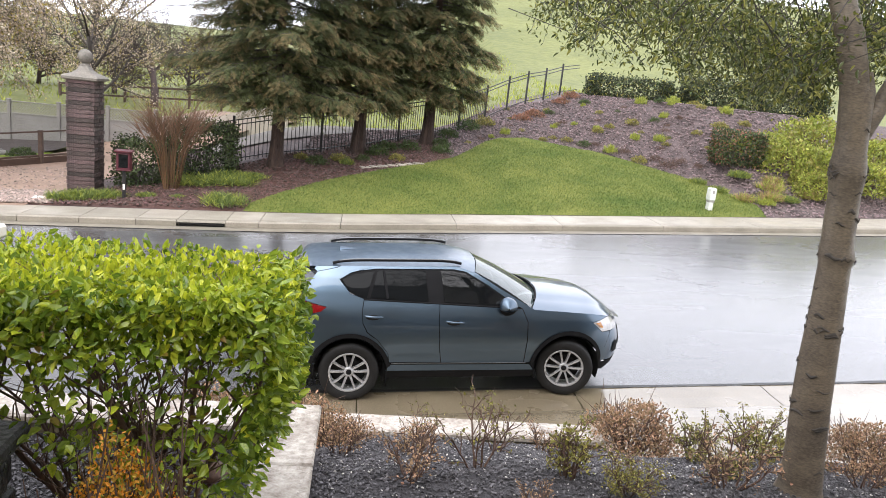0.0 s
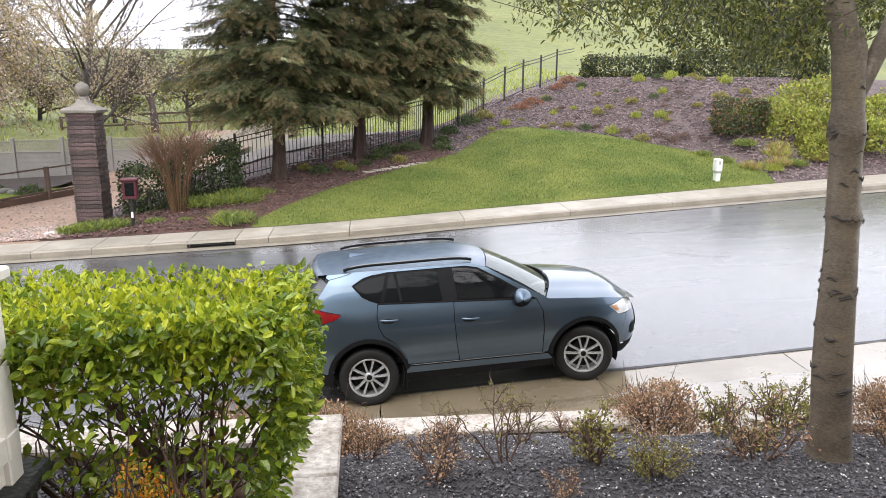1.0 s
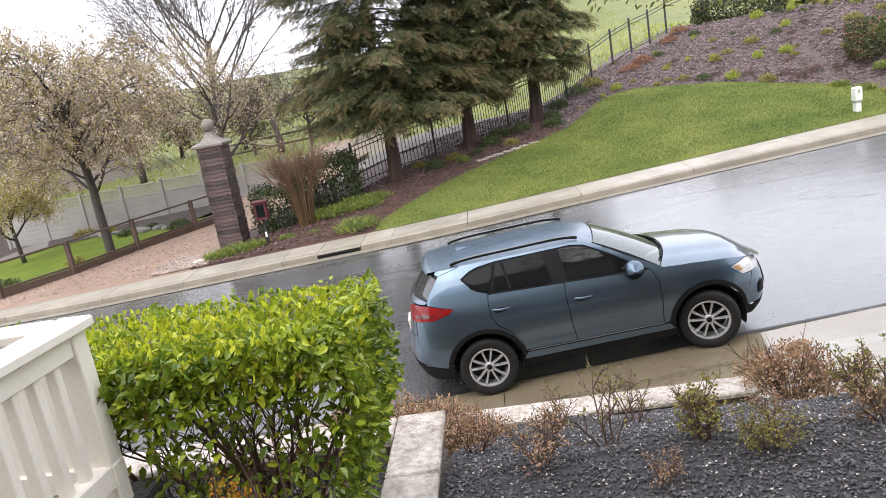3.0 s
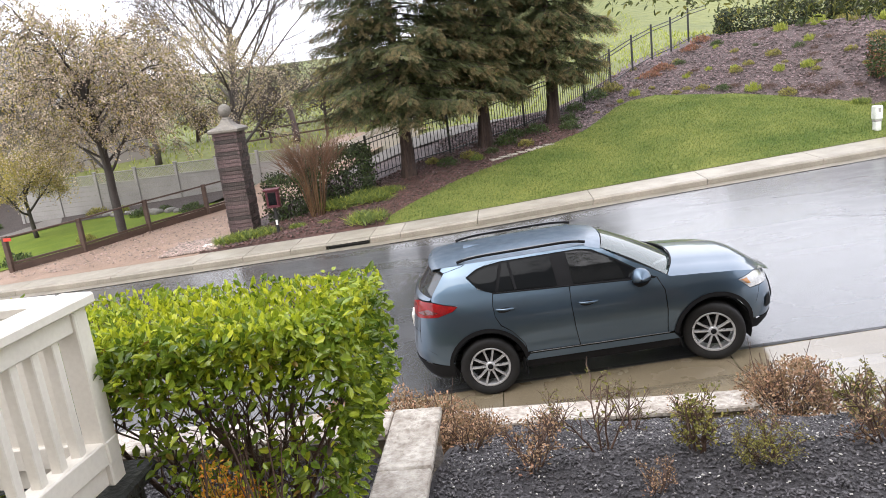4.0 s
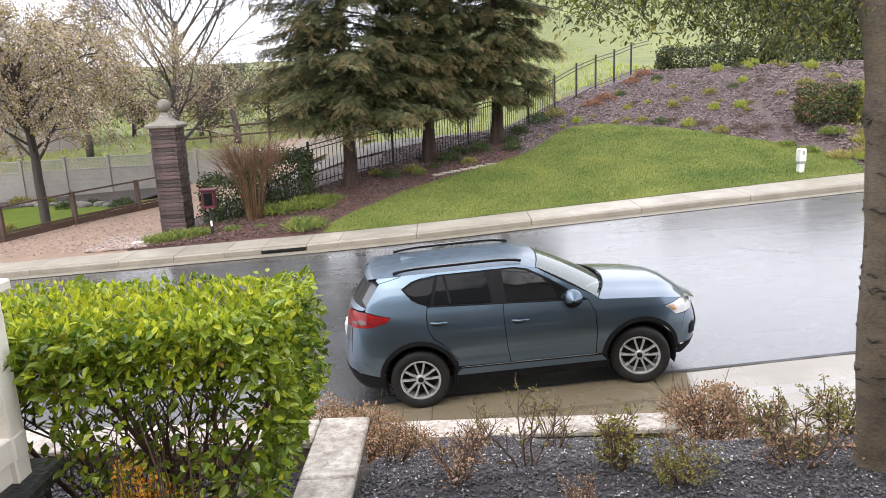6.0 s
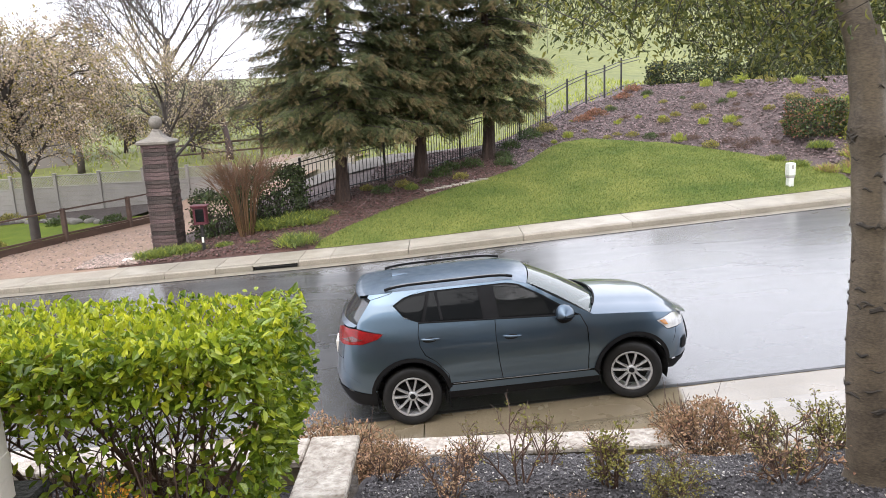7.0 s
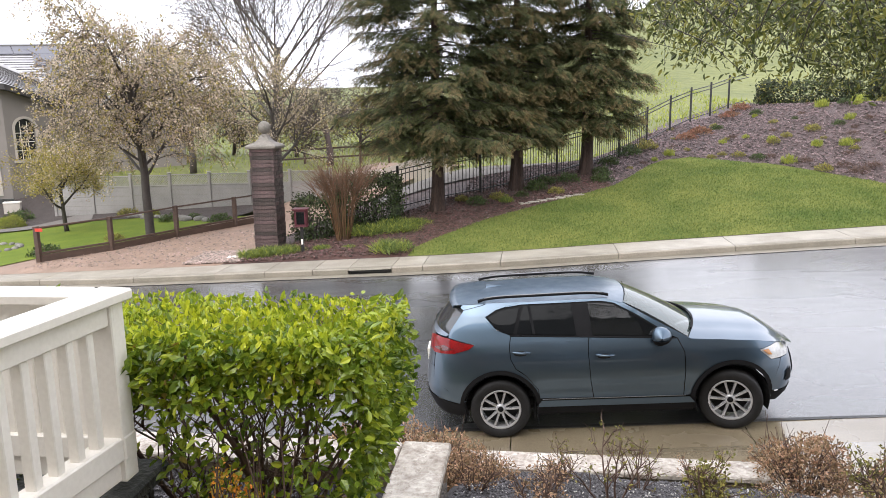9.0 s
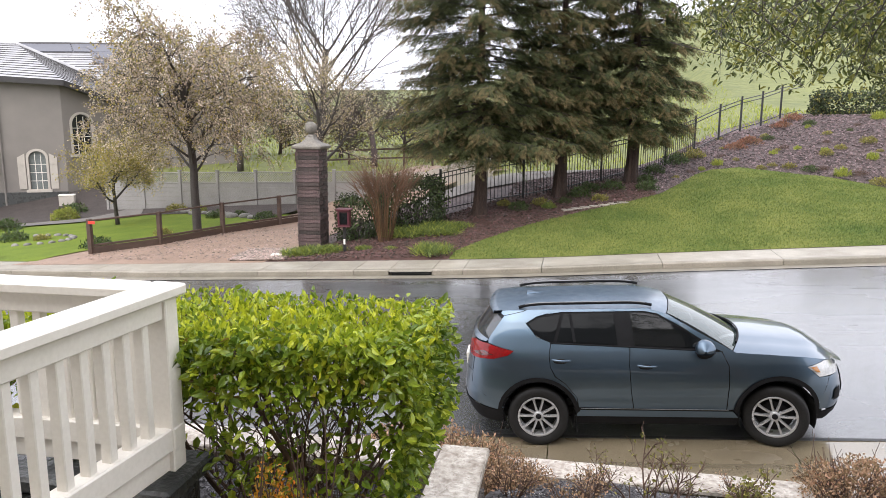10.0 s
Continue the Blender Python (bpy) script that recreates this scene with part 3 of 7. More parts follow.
# ---- near planting beds and stone caps ----
bed = [(-1.2, 3.2), (0.74, 3.2), (0.74, 3.97), (9, 3.97), (9, 7.14), (1.45, 7.14), (1.45, 6.84), (-1.2, 6.84)]
structure("near_bed", patch(bed, bed_h, 0.22), M["black_mulch"], "black wet mulch bed sloping to the street", True, "mulch bed")


def low_bed_h(x, y):
    return 0.74 + 0.02 * math.sin(3 * x + 2 * y)


def planter_h(x, y):
    return 1.50 + 0.03 * math.sin(2.5 * x + 1.7 * y)


structure("low_bed", patch([(-9, 5.6), (-1.2, 5.6), (-1.2, 6.84), (-9, 6.84)], low_bed_h, 0.35), M["black_mulch"], "narrow black mulch bed below the planter wall", True, "mulch bed")
structure("planter_bed", patch([(-9, 2.2), (-1.42, 2.2), (-1.42, 5.2), (-9, 5.2)], planter_h, 0.3), M["black_mulch"], "black mulch in the raised planter", True, "mulch bed")


def capped_wall(name, label, x0, x1, y0, y1, z0, z1, cuts, along="x", slope=0.0):
    """A low wall with a row of stone cap pieces that stand a little proud."""
    head = thing(name, Matrix(), label, "garden wall", kind="structure")
    core = Shape().box((x0 + 0.03, y0 + 0.03, z0), (x1 - 0.03, y1 - 0.03, z1 - 0.055))
    part("wall_core", core, M["concrete_near"], head)
    for a, b in zip(cuts, cuts[1:]):
        rnd = random.Random(int(a * 100) + 7)
        dz = rnd.uniform(-0.004, 0.004)
        if along == "x":
            lo, hi = (a + 0.004, y0, z1 - 0.055 + dz + slope * (a - x0)), (b - 0.004, y1, z1 + dz + slope * (a - x0))
        else:
            lo, hi = (x0, a + 0.004, z1 - 0.055 + dz), (x1, b - 0.004, z1 + dz)
        part("cap_stone", Shape().box(lo, hi, None, 0.012), M["stone_cap"], head)
    return head


capped_wall("street_wall", "low garden wall with pale stone cap beside the pavement", -9.0, 1.43, 6.83, 7.15, 0.0, 0.80, [-9, -7.4, -5.8, -4.2, -2.6, -1.1, 0.2, 1.43])
capped_wall("planter_wall", "stone-capped wall running from the porch to the planter corner", -1.48, -1.15, 2.2, 5.5, 0.6, 1.66, [2.2, 3.1, 4.0, 4.72, 5.5], "y")
capped_wall("planter_front_wall", "stone-capped planter wall facing the street", -9.0, -1.485, 5.17, 5.495, 0.6, 1.655, [-9, -7.5, -6, -4.6, -3.2, -2.3, -1.485])

# flagged path near the house that edges the black bed
head = thing("garden_path", Matrix(), "tan stone path edging the mulch bed", "path", kind="structure")
for i in range(9):
    a = 0.75 + 0.95 * i
    part("flagstone", Shape().box((a + 0.006, 2.9, 1.5), (a + 0.944, 3.98, 1.665 + 0.003 * (i % 3)), None, 0.012), M["stone_cap"], head)

# porch: floor, stone base and the unseen house wall behind
porch = thing("porch_floor", Matrix(), "boarded porch floor behind the white railing", "porch", kind="structure")
for i in range(18):
    a = -6.0 + 0.14 * i
    if a + 0.14 < -2.63:
        part("floor_board", Shape().box((a, -1.4, 2.24), (a + 0.135, 3.40, 2.28), None, 0.004), M["white_paint"], porch)
for i in range(12):
    a = -6.0 + 0.14 * (i + 26)
    part("floor_board", Shape().box((a, -1.4, 2.16), (a + 0.135, 0.4, 2.20), None, 0.004), M["stone_cap"], porch)
base = thing("porch_stone_base", Matrix(), "dark wet stone base under the porch railing", "stone wall", kind="structure")
part("stone_core", Shape().box((-6.0, 2.2, 1.0), (-2.36, 3.74, 2.24)), M["dark_stone"], base)
rnd = random.Random(5)
z = 1.42
while z < 2.22:
    h = min(rnd.uniform(0.11, 0.17), 2.25 - z)
    y = 2.2
    while y < 3.74:
        w = min(rnd.uniform(0.18, 0.42), 3.76 - y)
        if w > 0.03:
            part("stone", Shape().box((-2.38, y + 0.006, z + 0.006), (-2.30 + rnd.uniform(-.012, .018), y + w - 0.006, z + h - 0.006), None, 0.015), M["dark_stone"], base)
        y += w
    z += h
part("base_cap", Shape().box((-6.0, 3.42, 2.255), (-2.26, 3.83, 2.33), None, 0.015), M["dark_stone"], base, "wet dark flagstone ledge")
part("base_cap", Shape().box((-2.62, 2.2, 2.255), (-2.26, 3.415, 2.33), None, 0.015), M["dark_stone"], base, "wet dark flagstone ledge")
# unseen wall: its height keeps sky out of the car windows' reflections
structure("wall_south", Shape().box((-16, -1.9, 0.3), (16, -1.55, 9.6)), M["pale_stucco"], "plain stucco house wall, out of view", False, "wall")


# ---- the parked car ----
paint = mat("steel_blue_car_paint", (0.092, 0.138, 0.190), (0.082, 0.124, 0.172), rough=0.30, rough2=0.38, scale=2, fine=400, bump=0.03, depth=0.001, metal=0.92, coat=1.0, spec=0.6)
# rain-beaded copy of the paint, base lightened to hold the sky's reflection on top
sky_pale_wet_paint = mat("sky_pale_beaded_car_paint", (0.115, 0.162, 0.215), (0.085, 0.126, 0.175), rough=0.42, rough2=0.6, scale=5, fine=90, bump=0.12, depth=0.002, metal=0.7, coat=1.0, spec=0.6)
sky_pale_wet_paint.node_tree.nodes["Principled BSDF"].inputs["Coat Roughness"].default_value = 0.22
M["black_plastic"] = mat("black_plastic", (0.009, 0.009, 0.010), (0.014, 0.014, 0.015), rough=0.6, scale=6, fine=120, bump=0.15, depth=0.001, spec=0.1)
M["rubber"] = mat("tyre_rubber", (0.012, 0.012, 0.012), (0.02, 0.019, 0.019), rough=0.6, scale=8, fine=70, bump=0.3, depth=0.003, spec=0.25)
M["alloy"] = mat("silver_alloy", (0.52, 0.52, 0.53), (0.42, 0.42, 0.43), rough=0.25, rough2=0.35, scale=5, fine=60, bump=0.03, metal=0.5)
M["satin"] = mat("satin_grey_metal", (0.22, 0.225, 0.235), (0.16, 0.165, 0.17), rough=0.3, rough2=0.45, scale=5, fine=60, bump=0.03, metal=0.8)
# near-black colour stands in for shade in the car's hollows and gaps
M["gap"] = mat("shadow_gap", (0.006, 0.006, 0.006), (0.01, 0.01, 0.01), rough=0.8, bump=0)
M["tint"] = glass_mat("tinted_glass", (0.07, 0.075, 0.08), 0.10)
M["tint"].node_tree.nodes["Principled BSDF"].inputs["Specular IOR Level"].default_value = 0.12
# rain-wet glass; its lifted base colour also stands in for reflected sky
M["clear"] = glass_mat("windscreen_glass", (0.72, 0.78, 0.78), 0.3)
wet = M["clear"].node_tree.nodes["Principled BSDF"]
wet.inputs["Base Color"].default_value = (0.095, 0.125, 0.12, 1)
wet.inputs["Roughness"].default_value = 0.09
wet.inputs["Coat Weight"].default_value = 1.0
# rear pane: greyer base colour adds to the sky reflection
M["rear_glass"] = glass_mat("rear_window_glass", (0.35, 0.37, 0.38), 0.25)
M["rear_glass"].node_tree.nodes["Principled BSDF"].inputs["Base Color"].default_value = (0.05, 0.055, 0.06, 1)
M["rear_glass"].node_tree.nodes["Principled BSDF"].inputs["Specular IOR Level"].default_value = 0.9
M["red_lens"] = mat("red_lamp_lens", (0.26, 0.004, 0.006), (0.12, 0.003, 0.004), rough=0.10, scale=9, fine=60, bump=0.1, coat=0.25, spec=0.3)
M["dark_red"] = mat("dark_red_lens", (0.10, 0.006, 0.006), (0.06, 0.004, 0.004), rough=0.1, scale=9, fine=60, bump=0.1, coat=1.0)
M["clear_lens"] = mat("pale_lamp_lens", (0.6, 0.6, 0.58), (0.4, 0.4, 0.4), rough=0.08, scale=14, fine=60, bump=0.1, coat=1.0, metal=0.4)
M["amber_lens"] = mat("amber_lamp_lens", (0.55, 0.20, 0.03), (0.45, 0.22, 0.08), rough=0.1, scale=12, fine=60, bump=0.1, coat=1.0)
M["seat"] = mat("dark_seat_cloth", (0.03, 0.03, 0.031), (0.02, 0.02, 0.02), rough=0.85, scale=8, fine=120, bump=0.2)

REAR, FRONT, MID = -0.92, 3.60, 1.35


def plan_half(x):
    """Half width of the body in plan."""
    if x >= MID:
        u = (x - MID) / (FRONT - MID)
        return 0.915 * max(0.0, 1 - u ** 6.5) ** (1 / 2.6)
    u = (MID - x) / (MID - REAR)
    return 0.915 * max(0.0, 1 - u ** 9) ** (1 / 3.0)


# plan outline from the middle of the tail round one side to the middle of the nose
plan = []
for i in range(1201):
    t = math.pi * i / 1200
    x = (REAR + FRONT) / 2 - (FRONT - REAR) / 2 * math.cos(t)
    plan.append((x, plan_half(x)))
plan[0], plan[-1] = (REAR, 0.0), (FRONT, 0.0)
arc = [0.0]
for p, q in zip(plan, plan[1:]):
    arc.append(arc[-1] + math.hypot(q[0] - p[0], q[1] - p[1]))
mid_arc = float(np.interp(MID, [p[0] for p in plan], arc))
arc = [a - mid_arc + MID for a in arc]
A_REAR, A_FRONT = arc[0], arc[-1]
plan_x, plan_y = [p[0] for p in plan], [p[1] for p in plan]


def A(x):
    return float(np.interp(x, plan_x, arc))


SIDE = [(0.20, 0.10), (0.30, 0.05), (0.42, 0.035), (0.55, 0.012), (0.70, 0.0), (0.85, 0.004), (0.98, 0.018), (1.06, 0.034), (1.14, 0.058), (1.22, 0.092), (1.35, 0.148), (1.5, 0.225), (1.60, 0.292), (1.7, 0.37)]
NOSE = [(0.20, 0.22), (0.32, 0.07), (0.45, 0.01), (0.6, 0.0), (0.75, 0.03), (0.9, 0.09), (1.0, 0.17), (1.1, 0.32)]
TAIL = [(0.20, 0.20), (0.32, 0.08), (0.45, 0.02), (0.6, 0.0), (0.8, 0.03), (1.0, 0.07), (1.2, 0.11), (1.3, 0.17), (1.6, 0.43)]


def skin(a, z, out=0.0):
    """A point of the body's near side by the way along the plan outline and its height."""
    x, y = float(np.interp(a, arc, plan_x)), float(np.interp(a, arc, plan_y))
    e = 0.004
    tx = float(np.interp(a + e, arc, plan_x)) - float(np.interp(a - e, arc, plan_x))
    ty = float(np.interp(a + e, arc, plan_y)) - float(np.interp(a - e, arc, plan_y))
    k = math.hypot(tx, ty) or 1.0
    nx, ny = -ty / k, tx / k
    w = abs(nx) ** 1.6
    end = curve(NOSE if x > MID else TAIL, z)
    inset = (1 - w) * curve(SIDE, z) + w * end
    # creased shoulder and a hollow in the doors
    inset += 0.012 * math.exp(-((z - 0.62) / 0.10) ** 2) * smooth01(0.2, 0.7, x) * (1 - smooth01(2.1, 2.5, x))
    return Vector((x + nx * (out - inset), -(y + ny * (out - inset)), z))


def mirrored(s):
    r = Shape().add([(x, -y, z) for x, y, z in s.v], [f[::-1] for f in s.f])
    r.vn = [(x, -y, z) for x, y, z in s.vn] if s.vn else None
    return r


def panel(poly, step=0.07, out=0.0, holes=()):
    v, f = fill(poly, step, holes)
    pts = [skin(a, z, out) for a, z in v]
    tris = []
    for t in f:
        p, q, r = (v[i] for i in t)
        area = (q[0] - p[0]) * (r[1] - p[1]) - (q[1] - p[1]) * (r[0] - p[0])
        if abs(area) > 4e-6:
            tris.append(t if area > 0 else t[::-1])
    s = Shape().add(pts, tris)
    s.vn = []
    for a, z in v:
        a = min(max(a, A_REAR + .03), A_FRONT - .03)
        n = (skin(a + .025, z) - skin(a - .025, z)).cross(skin(a, z + .02) - skin(a, z - .02)).normalized()
        s.vn.append(tuple(n))
    return s


def arch(cx, cz, r, a0, a1, n=16):
    """Points of a wheel arch from one angle to another, in degrees."""
    return [(cx + r * math.cos(radians(a0 + (a1 - a0) * i / n)), cz + r * math.sin(radians(a0 + (a1 - a0) * i / n))) for i in range(n + 1)]


def conv(poly):
    return [(A(x), z) for x, z in poly]


slope = math.atan(0.054)
car = thing("car", Matrix.Translation((-1.01, 9.87, 0.058)) @ Matrix.Rotation(radians(3.8), 4, "Z") @ Matrix.Rotation(-slope, 4, "Y"), "steel blue compact SUV parked on the wet street edge", "car")
R0, R1, R2 = 0.395, 0.435, 0.487
rear_arch = arch(0, 0.37, R2, 187, -6)
front_arch = arch(2.70, 0.37, R2, 186, -6)


def side_part(name, shape, material, label="", smooth=True, parent=None):
    """The same part on both sides of the car."""
    a = part(name, shape, material, parent or car, label, smooth)
    b = part(name, mirrored(shape), material, parent or car, label, smooth)
    return a, b


BELT_F, BELT_R = 1.165, 1.24
# doors
front_door = conv([(1.105, 0.47), (2.135, 0.45), (2.155, 0.75), (2.15, 0.98), (2.08, 1.135), (1.07, 1.195), (1.06, 1.0), (1.075, 0.7)])
dA, dB = side_part("front_door", panel(front_door), paint, "", True)
rear_door = conv([(0.46, 0.60), (0.475, 0.485), (1.095, 0.472), (1.067, 0.7), (1.052, 1.0), (1.062, 1.197), (0.17, 1.245), (0.145, 1.12), (0.155, 0.98), (0.21, 0.87), (0.33, 0.78)][::-1])
rA, rB = side_part("rear_door", panel(rear_door), paint, "", True)
# front wing, from door to lamp, round the arch
wing = conv([(2.145, 0.45)] + arch(2.70, 0.37, R2, 170, 24)) + [(A(3.22), 0.60), (A(3.30), 0.80), (A(3.16), 0.81), (A(3.02), 0.945), (A(3.25), 0.987), (A(3.40), 0.972), (A(3.40), 0.975), (A(3.30), 0.99), (A(2.98), 1.058), (A(2.6), 1.095), (A(2.25), 1.125), (A(2.09), 1.138), (A(2.16), 0.98), (A(2.165), 0.75)]
side_part("front_wing", panel(wing, 0.06), paint)
# rear quarter, up to the roof behind the side window
quarter = conv([(0.455, 0.60), (0.455, 0.49)] + arch(0, 0.37, R2, 10, 172)) + [(A(-0.62), 0.60), (A(-0.80), 0.72), (A(-0.80), 0.98), (A(-0.80), 1.035), (A(-0.52), 1.06), (A(-0.34), 1.11), (A(-0.27), 1.163), (A(-0.62), 1.236), (A(-0.62), 1.27), (A(-0.60), 1.32), (A(-0.42), 1.535), (A(-0.475), 1.562), (A(-0.455), 1.59), (A(-0.30), 1.60), (A(-0.12), 1.602), (A(0.10), 1.602), (A(0.30), 1.60),
    (A(0.0), 1.53), (A(-0.13), 1.46), (A(0.0), 1.31), (A(0.16), 1.25), (A(0.138), 1.12), (A(0.148), 0.98), (A(0.2), 0.865), (A(0.325), 0.772)]
side_part("rear_quarter", panel(quarter, 0.06), paint)
# roof side and windscreen pillar above the windows
cant = conv([(0.30, 1.60), (1.30, 1.598), (1.52, 1.535), (1.80, 1.37), (2.24, 1.125), (2.10, 1.137), (2.03, 1.165), (1.66, 1.405), (1.40, 1.545), (1.25, 1.572), (0.31, 1.575), (0.12, 1.555)][::-1])
side_part("roof_side", panel(cant, 0.07), paint)
# window surround and panes
frame_poly = conv([(-0.12, 1.462), (0.0, 1.318), (0.15, 1.25), (1.06, 1.20), (2.09, 1.14), (2.02, 1.17), (1.66, 1.405), (1.40, 1.543), (1.25, 1.57), (0.31, 1.573), (0.02, 1.53)])
side_part("window_frame", panel(frame_poly, 0.10, -0.012), M["black_plastic"])
side_part("belt_strip", Shape().tube([skin(A(x), curve([(0.15, 1.246), (1.06, 1.198), (2.05, 1.142)], x), 0.004) for x in np.linspace(0.16, 2.06, 24)], 0.008, 6), M["black_plastic"])
side_part("quarter_window", panel(conv([(-0.095, 1.455), (0.0, 1.34), (0.13, 1.268), (0.195, 1.262), (0.285, 1.545), (0.05, 1.515)]), 0.08, 0.0), M["tint"])
side_part("rear_door_window", panel(conv([(0.235, 1.262), (0.93, 1.222), (0.90, 1.555), (0.33, 1.555)]), 0.1, 0.0), M["tint"])
side_part("window_divider", Shape().beam(skin(A(0.44), 1.255, 0.006), skin(A(0.40), 1.555, 0.006), 0.03, 0.012), M["black_plastic"], "", False)
M["door_glass"] = glass_mat("front_door_glass", (0.35, 0.38, 0.40), 0.22)
M["door_glass"].node_tree.nodes["Principled BSDF"].inputs["Specular IOR Level"].default_value = 0.4
side_part("front_door_window", panel(conv([(1.12, 1.215), (1.98, 1.175), (1.64, 1.395), (1.38, 1.53), (1.24, 1.552), (1.09, 1.556)]), 0.1, 0.0), M["door_glass"])
# cladding: arches, sill, bumpers' lower parts
side_part("rear_arch_moulding", panel(conv(arch(0, 0.37, R2 + 0.004, 172, 8)) + conv(arch(0, 0.37, 0.442, 5, 175)), 0.05, 0.012), M["black_plastic"])
side_part("front_arch_moulding", panel(conv(arch(2.70, 0.37, R2 + 0.004, 172, 0)) + conv(arch(2.70, 0.37, 0.442, -4, 175)), 0.05, 0.012), M["black_plastic"])
side_part("sill", panel(conv([(0.43, 0.375), (2.27, 0.355), (2.21, 0.432), (0.49, 0.455)]), 0.08, 0.010), paint, "body-coloured sill")
side_part("sill_cladding", panel(conv([(0.43, 0.27), (2.27, 0.25), (2.27, 0.35), (0.43, 0.37)]), 0.08, 0.0), M["black_plastic"])
side_part("sill_strip", Shape().tube([skin(A(x), 0.476 - 0.0135 * (x - 0.5), 0.014) for x in np.linspace(0.5, 2.16, 20)], 0.004, 6), M["satin"], "thin satin strip")
# wheel houses, coloured near-black in place of shade
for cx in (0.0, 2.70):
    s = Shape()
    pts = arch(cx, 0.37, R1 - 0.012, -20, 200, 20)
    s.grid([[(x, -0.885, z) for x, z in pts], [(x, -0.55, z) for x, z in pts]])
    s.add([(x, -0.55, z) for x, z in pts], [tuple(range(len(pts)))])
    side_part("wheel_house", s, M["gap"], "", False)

# nose: bumper, grille, lower lip
bump = [(A(3.185), 0.50), (A(3.152), 0.572), (A(3.222), 0.602), (A(3.31), 0.80), (A(3.42), 0.80), (A_FRONT - 0.34, 0.86), (A_FRONT, 0.90), (A_FRONT, 0.42), (A(3.42), 0.40), (A(3.195), 0.42)]
side_part("front_bumper", panel(bump, 0.06), paint)
lip = [(A(3.17), 0.30), (A(3.19), 0.40), (A(3.42), 0.395), (A_FRONT, 0.41), (A_FRONT, 0.25), (A(3.35), 0.25)]
side_part("front_lip", panel(lip, 0.06, 0.006), M["black_plastic"])
side_part("grille", panel([(A(3.50), 0.52), (A(3.52), 0.78), (A_FRONT, 0.84), (A_FRONT, 0.50)], 0.07, 0.008), M["black_plastic"])
side_part("fog_lamp", panel([(A(3.36), 0.50), (A(3.37), 0.62), (A(3.45), 0.66), (A(3.46), 0.50)], 0.04, 0.01), M["black_plastic"])
lampA, lampB = side_part("headlight", panel([(A(3.02), 0.945), (A(3.16), 0.818), (A(3.42), 0.808), (A(3.52), 0.86), (A(3.5), 0.965), (A(3.25), 0.985)], 0.035, 0.006), M["clear_lens"], "clear headlight")
for lamp, sign in ((lampA, 1), (lampB, -1)):
    s = panel([(A(3.06), 0.937), (A(3.13), 0.875), (A(3.175), 0.868), (A(3.135), 0.942)], 0.035, 0.011)
    part("turn_signal", s if sign > 0 else mirrored(s), M["amber_lens"], lamp, "amber turn signal", True)
# tail: bumper, gate, lamps, plate
rb = [(A(-0.40), 0.47), (A(-0.50), 0.50), (A(-0.625), 0.60), (A(-0.805), 0.725), (A(-0.805), 0.86), (A_REAR, 0.86), (A_REAR, 0.52), (A(-0.80), 0.50), (A(-0.5), 0.44)]
side_part("rear_bumper", panel(rb, 0.06), paint)
rl = [(A(-0.38), 0.28), (A(-0.42), 0.46), (A(-0.5), 0.435), (A(-0.80), 0.495), (A_REAR, 0.515), (A_REAR, 0.28)]
side_part("rear_lip", panel(rl, 0.06, 0.008), M["black_plastic"])
gate = [(A(-0.81), 0.865), (A(-0.81), 1.036), (A(-0.88), 1.05), (A(-0.86), 1.25), (A_REAR, 1.25), (A_REAR, 0.865)]
side_part("tailgate", panel(gate, 0.06), paint)
tl = [(A(-0.275), 1.162), (A(-0.34), 1.115), (A(-0.52), 1.065), (A(-0.80), 1.04), (A(-0.88), 1.055), (A_REAR + 0.42, 1.10), (A_REAR + 0.42, 1.205), (A(-0.84), 1.24), (A(-0.62), 1.232)]
tA, tB = side_part("tail_light", panel(tl, 0.04, 0.012), M["red_lens"], "red tail light")
for lamp, sign in ((tA, 1), (tB, -1)):
    s = panel([(A(-0.52), 1.11), (A(-0.70), 1.085), (A(-0.82), 1.10), (A(-0.66), 1.155)], 0.04, 0.017)
    part("dark_lens", s if sign > 0 else mirrored(s), M["dark_red"], lamp, "dark inner lens", True)
plate = part("number_plate", Shape().box((-0.895, -0.16, 0.78), (-0.865, 0.16, 0.93), None, 0.004), M["white_paint"], car, "pale number plate with dark bars")
for k in range(6):
    part("plate_bar", Shape().box((-0.898, -0.125 + 0.043 * k, 0.825), (-0.894, -0.10 + 0.043 * k, 0.895)), M["black_plastic"], plate)


def loft(rows, name, material, label="", smooth=True, flip=False):
    s = Shape().grid(rows)
    if flip:
        s.f = [f[::-1] for f in s.f]
    return part(name, s, material, car, label, smooth)


# bonnet
rows = []
for i in range(17):
    t = i / 16
    x = 2.20 + (3.47 - 2.20) * t
    e = skin(A(x if x < 3.40 else 3.40), curve([(2.20, 1.125), (2.6, 1.098), (2.98, 1.057), (3.3, 0.985), (3.47, 0.93)], x))
    half = -e.y * (1.0 if t < 0.9 else 1 - 0.6 * (t - 0.9))
    row = []
    for j in range(21):
        y = -half + 2 * half * j / 20
        u = abs(y) / half
        bow = 0.20 * (1 - u ** 2.4) * smooth01(0.0, 1.0, t) * 0.7
        cut = 0.22 * (1 - u ** 2) * (1 - t)
        crown = (0.085 - 0.02 * t) * (1 - u ** 2.2) - 0.010 * math.exp(-((u - 0.62) / 0.09) ** 2)
        row.append((x + bow + cut, y, e.z + crown - 0.15 * smooth01(0.62, 1.0, t) * (1 - u ** 3)))
    rows.append(row)
loft(rows, "bonnet", paint, flip=True)
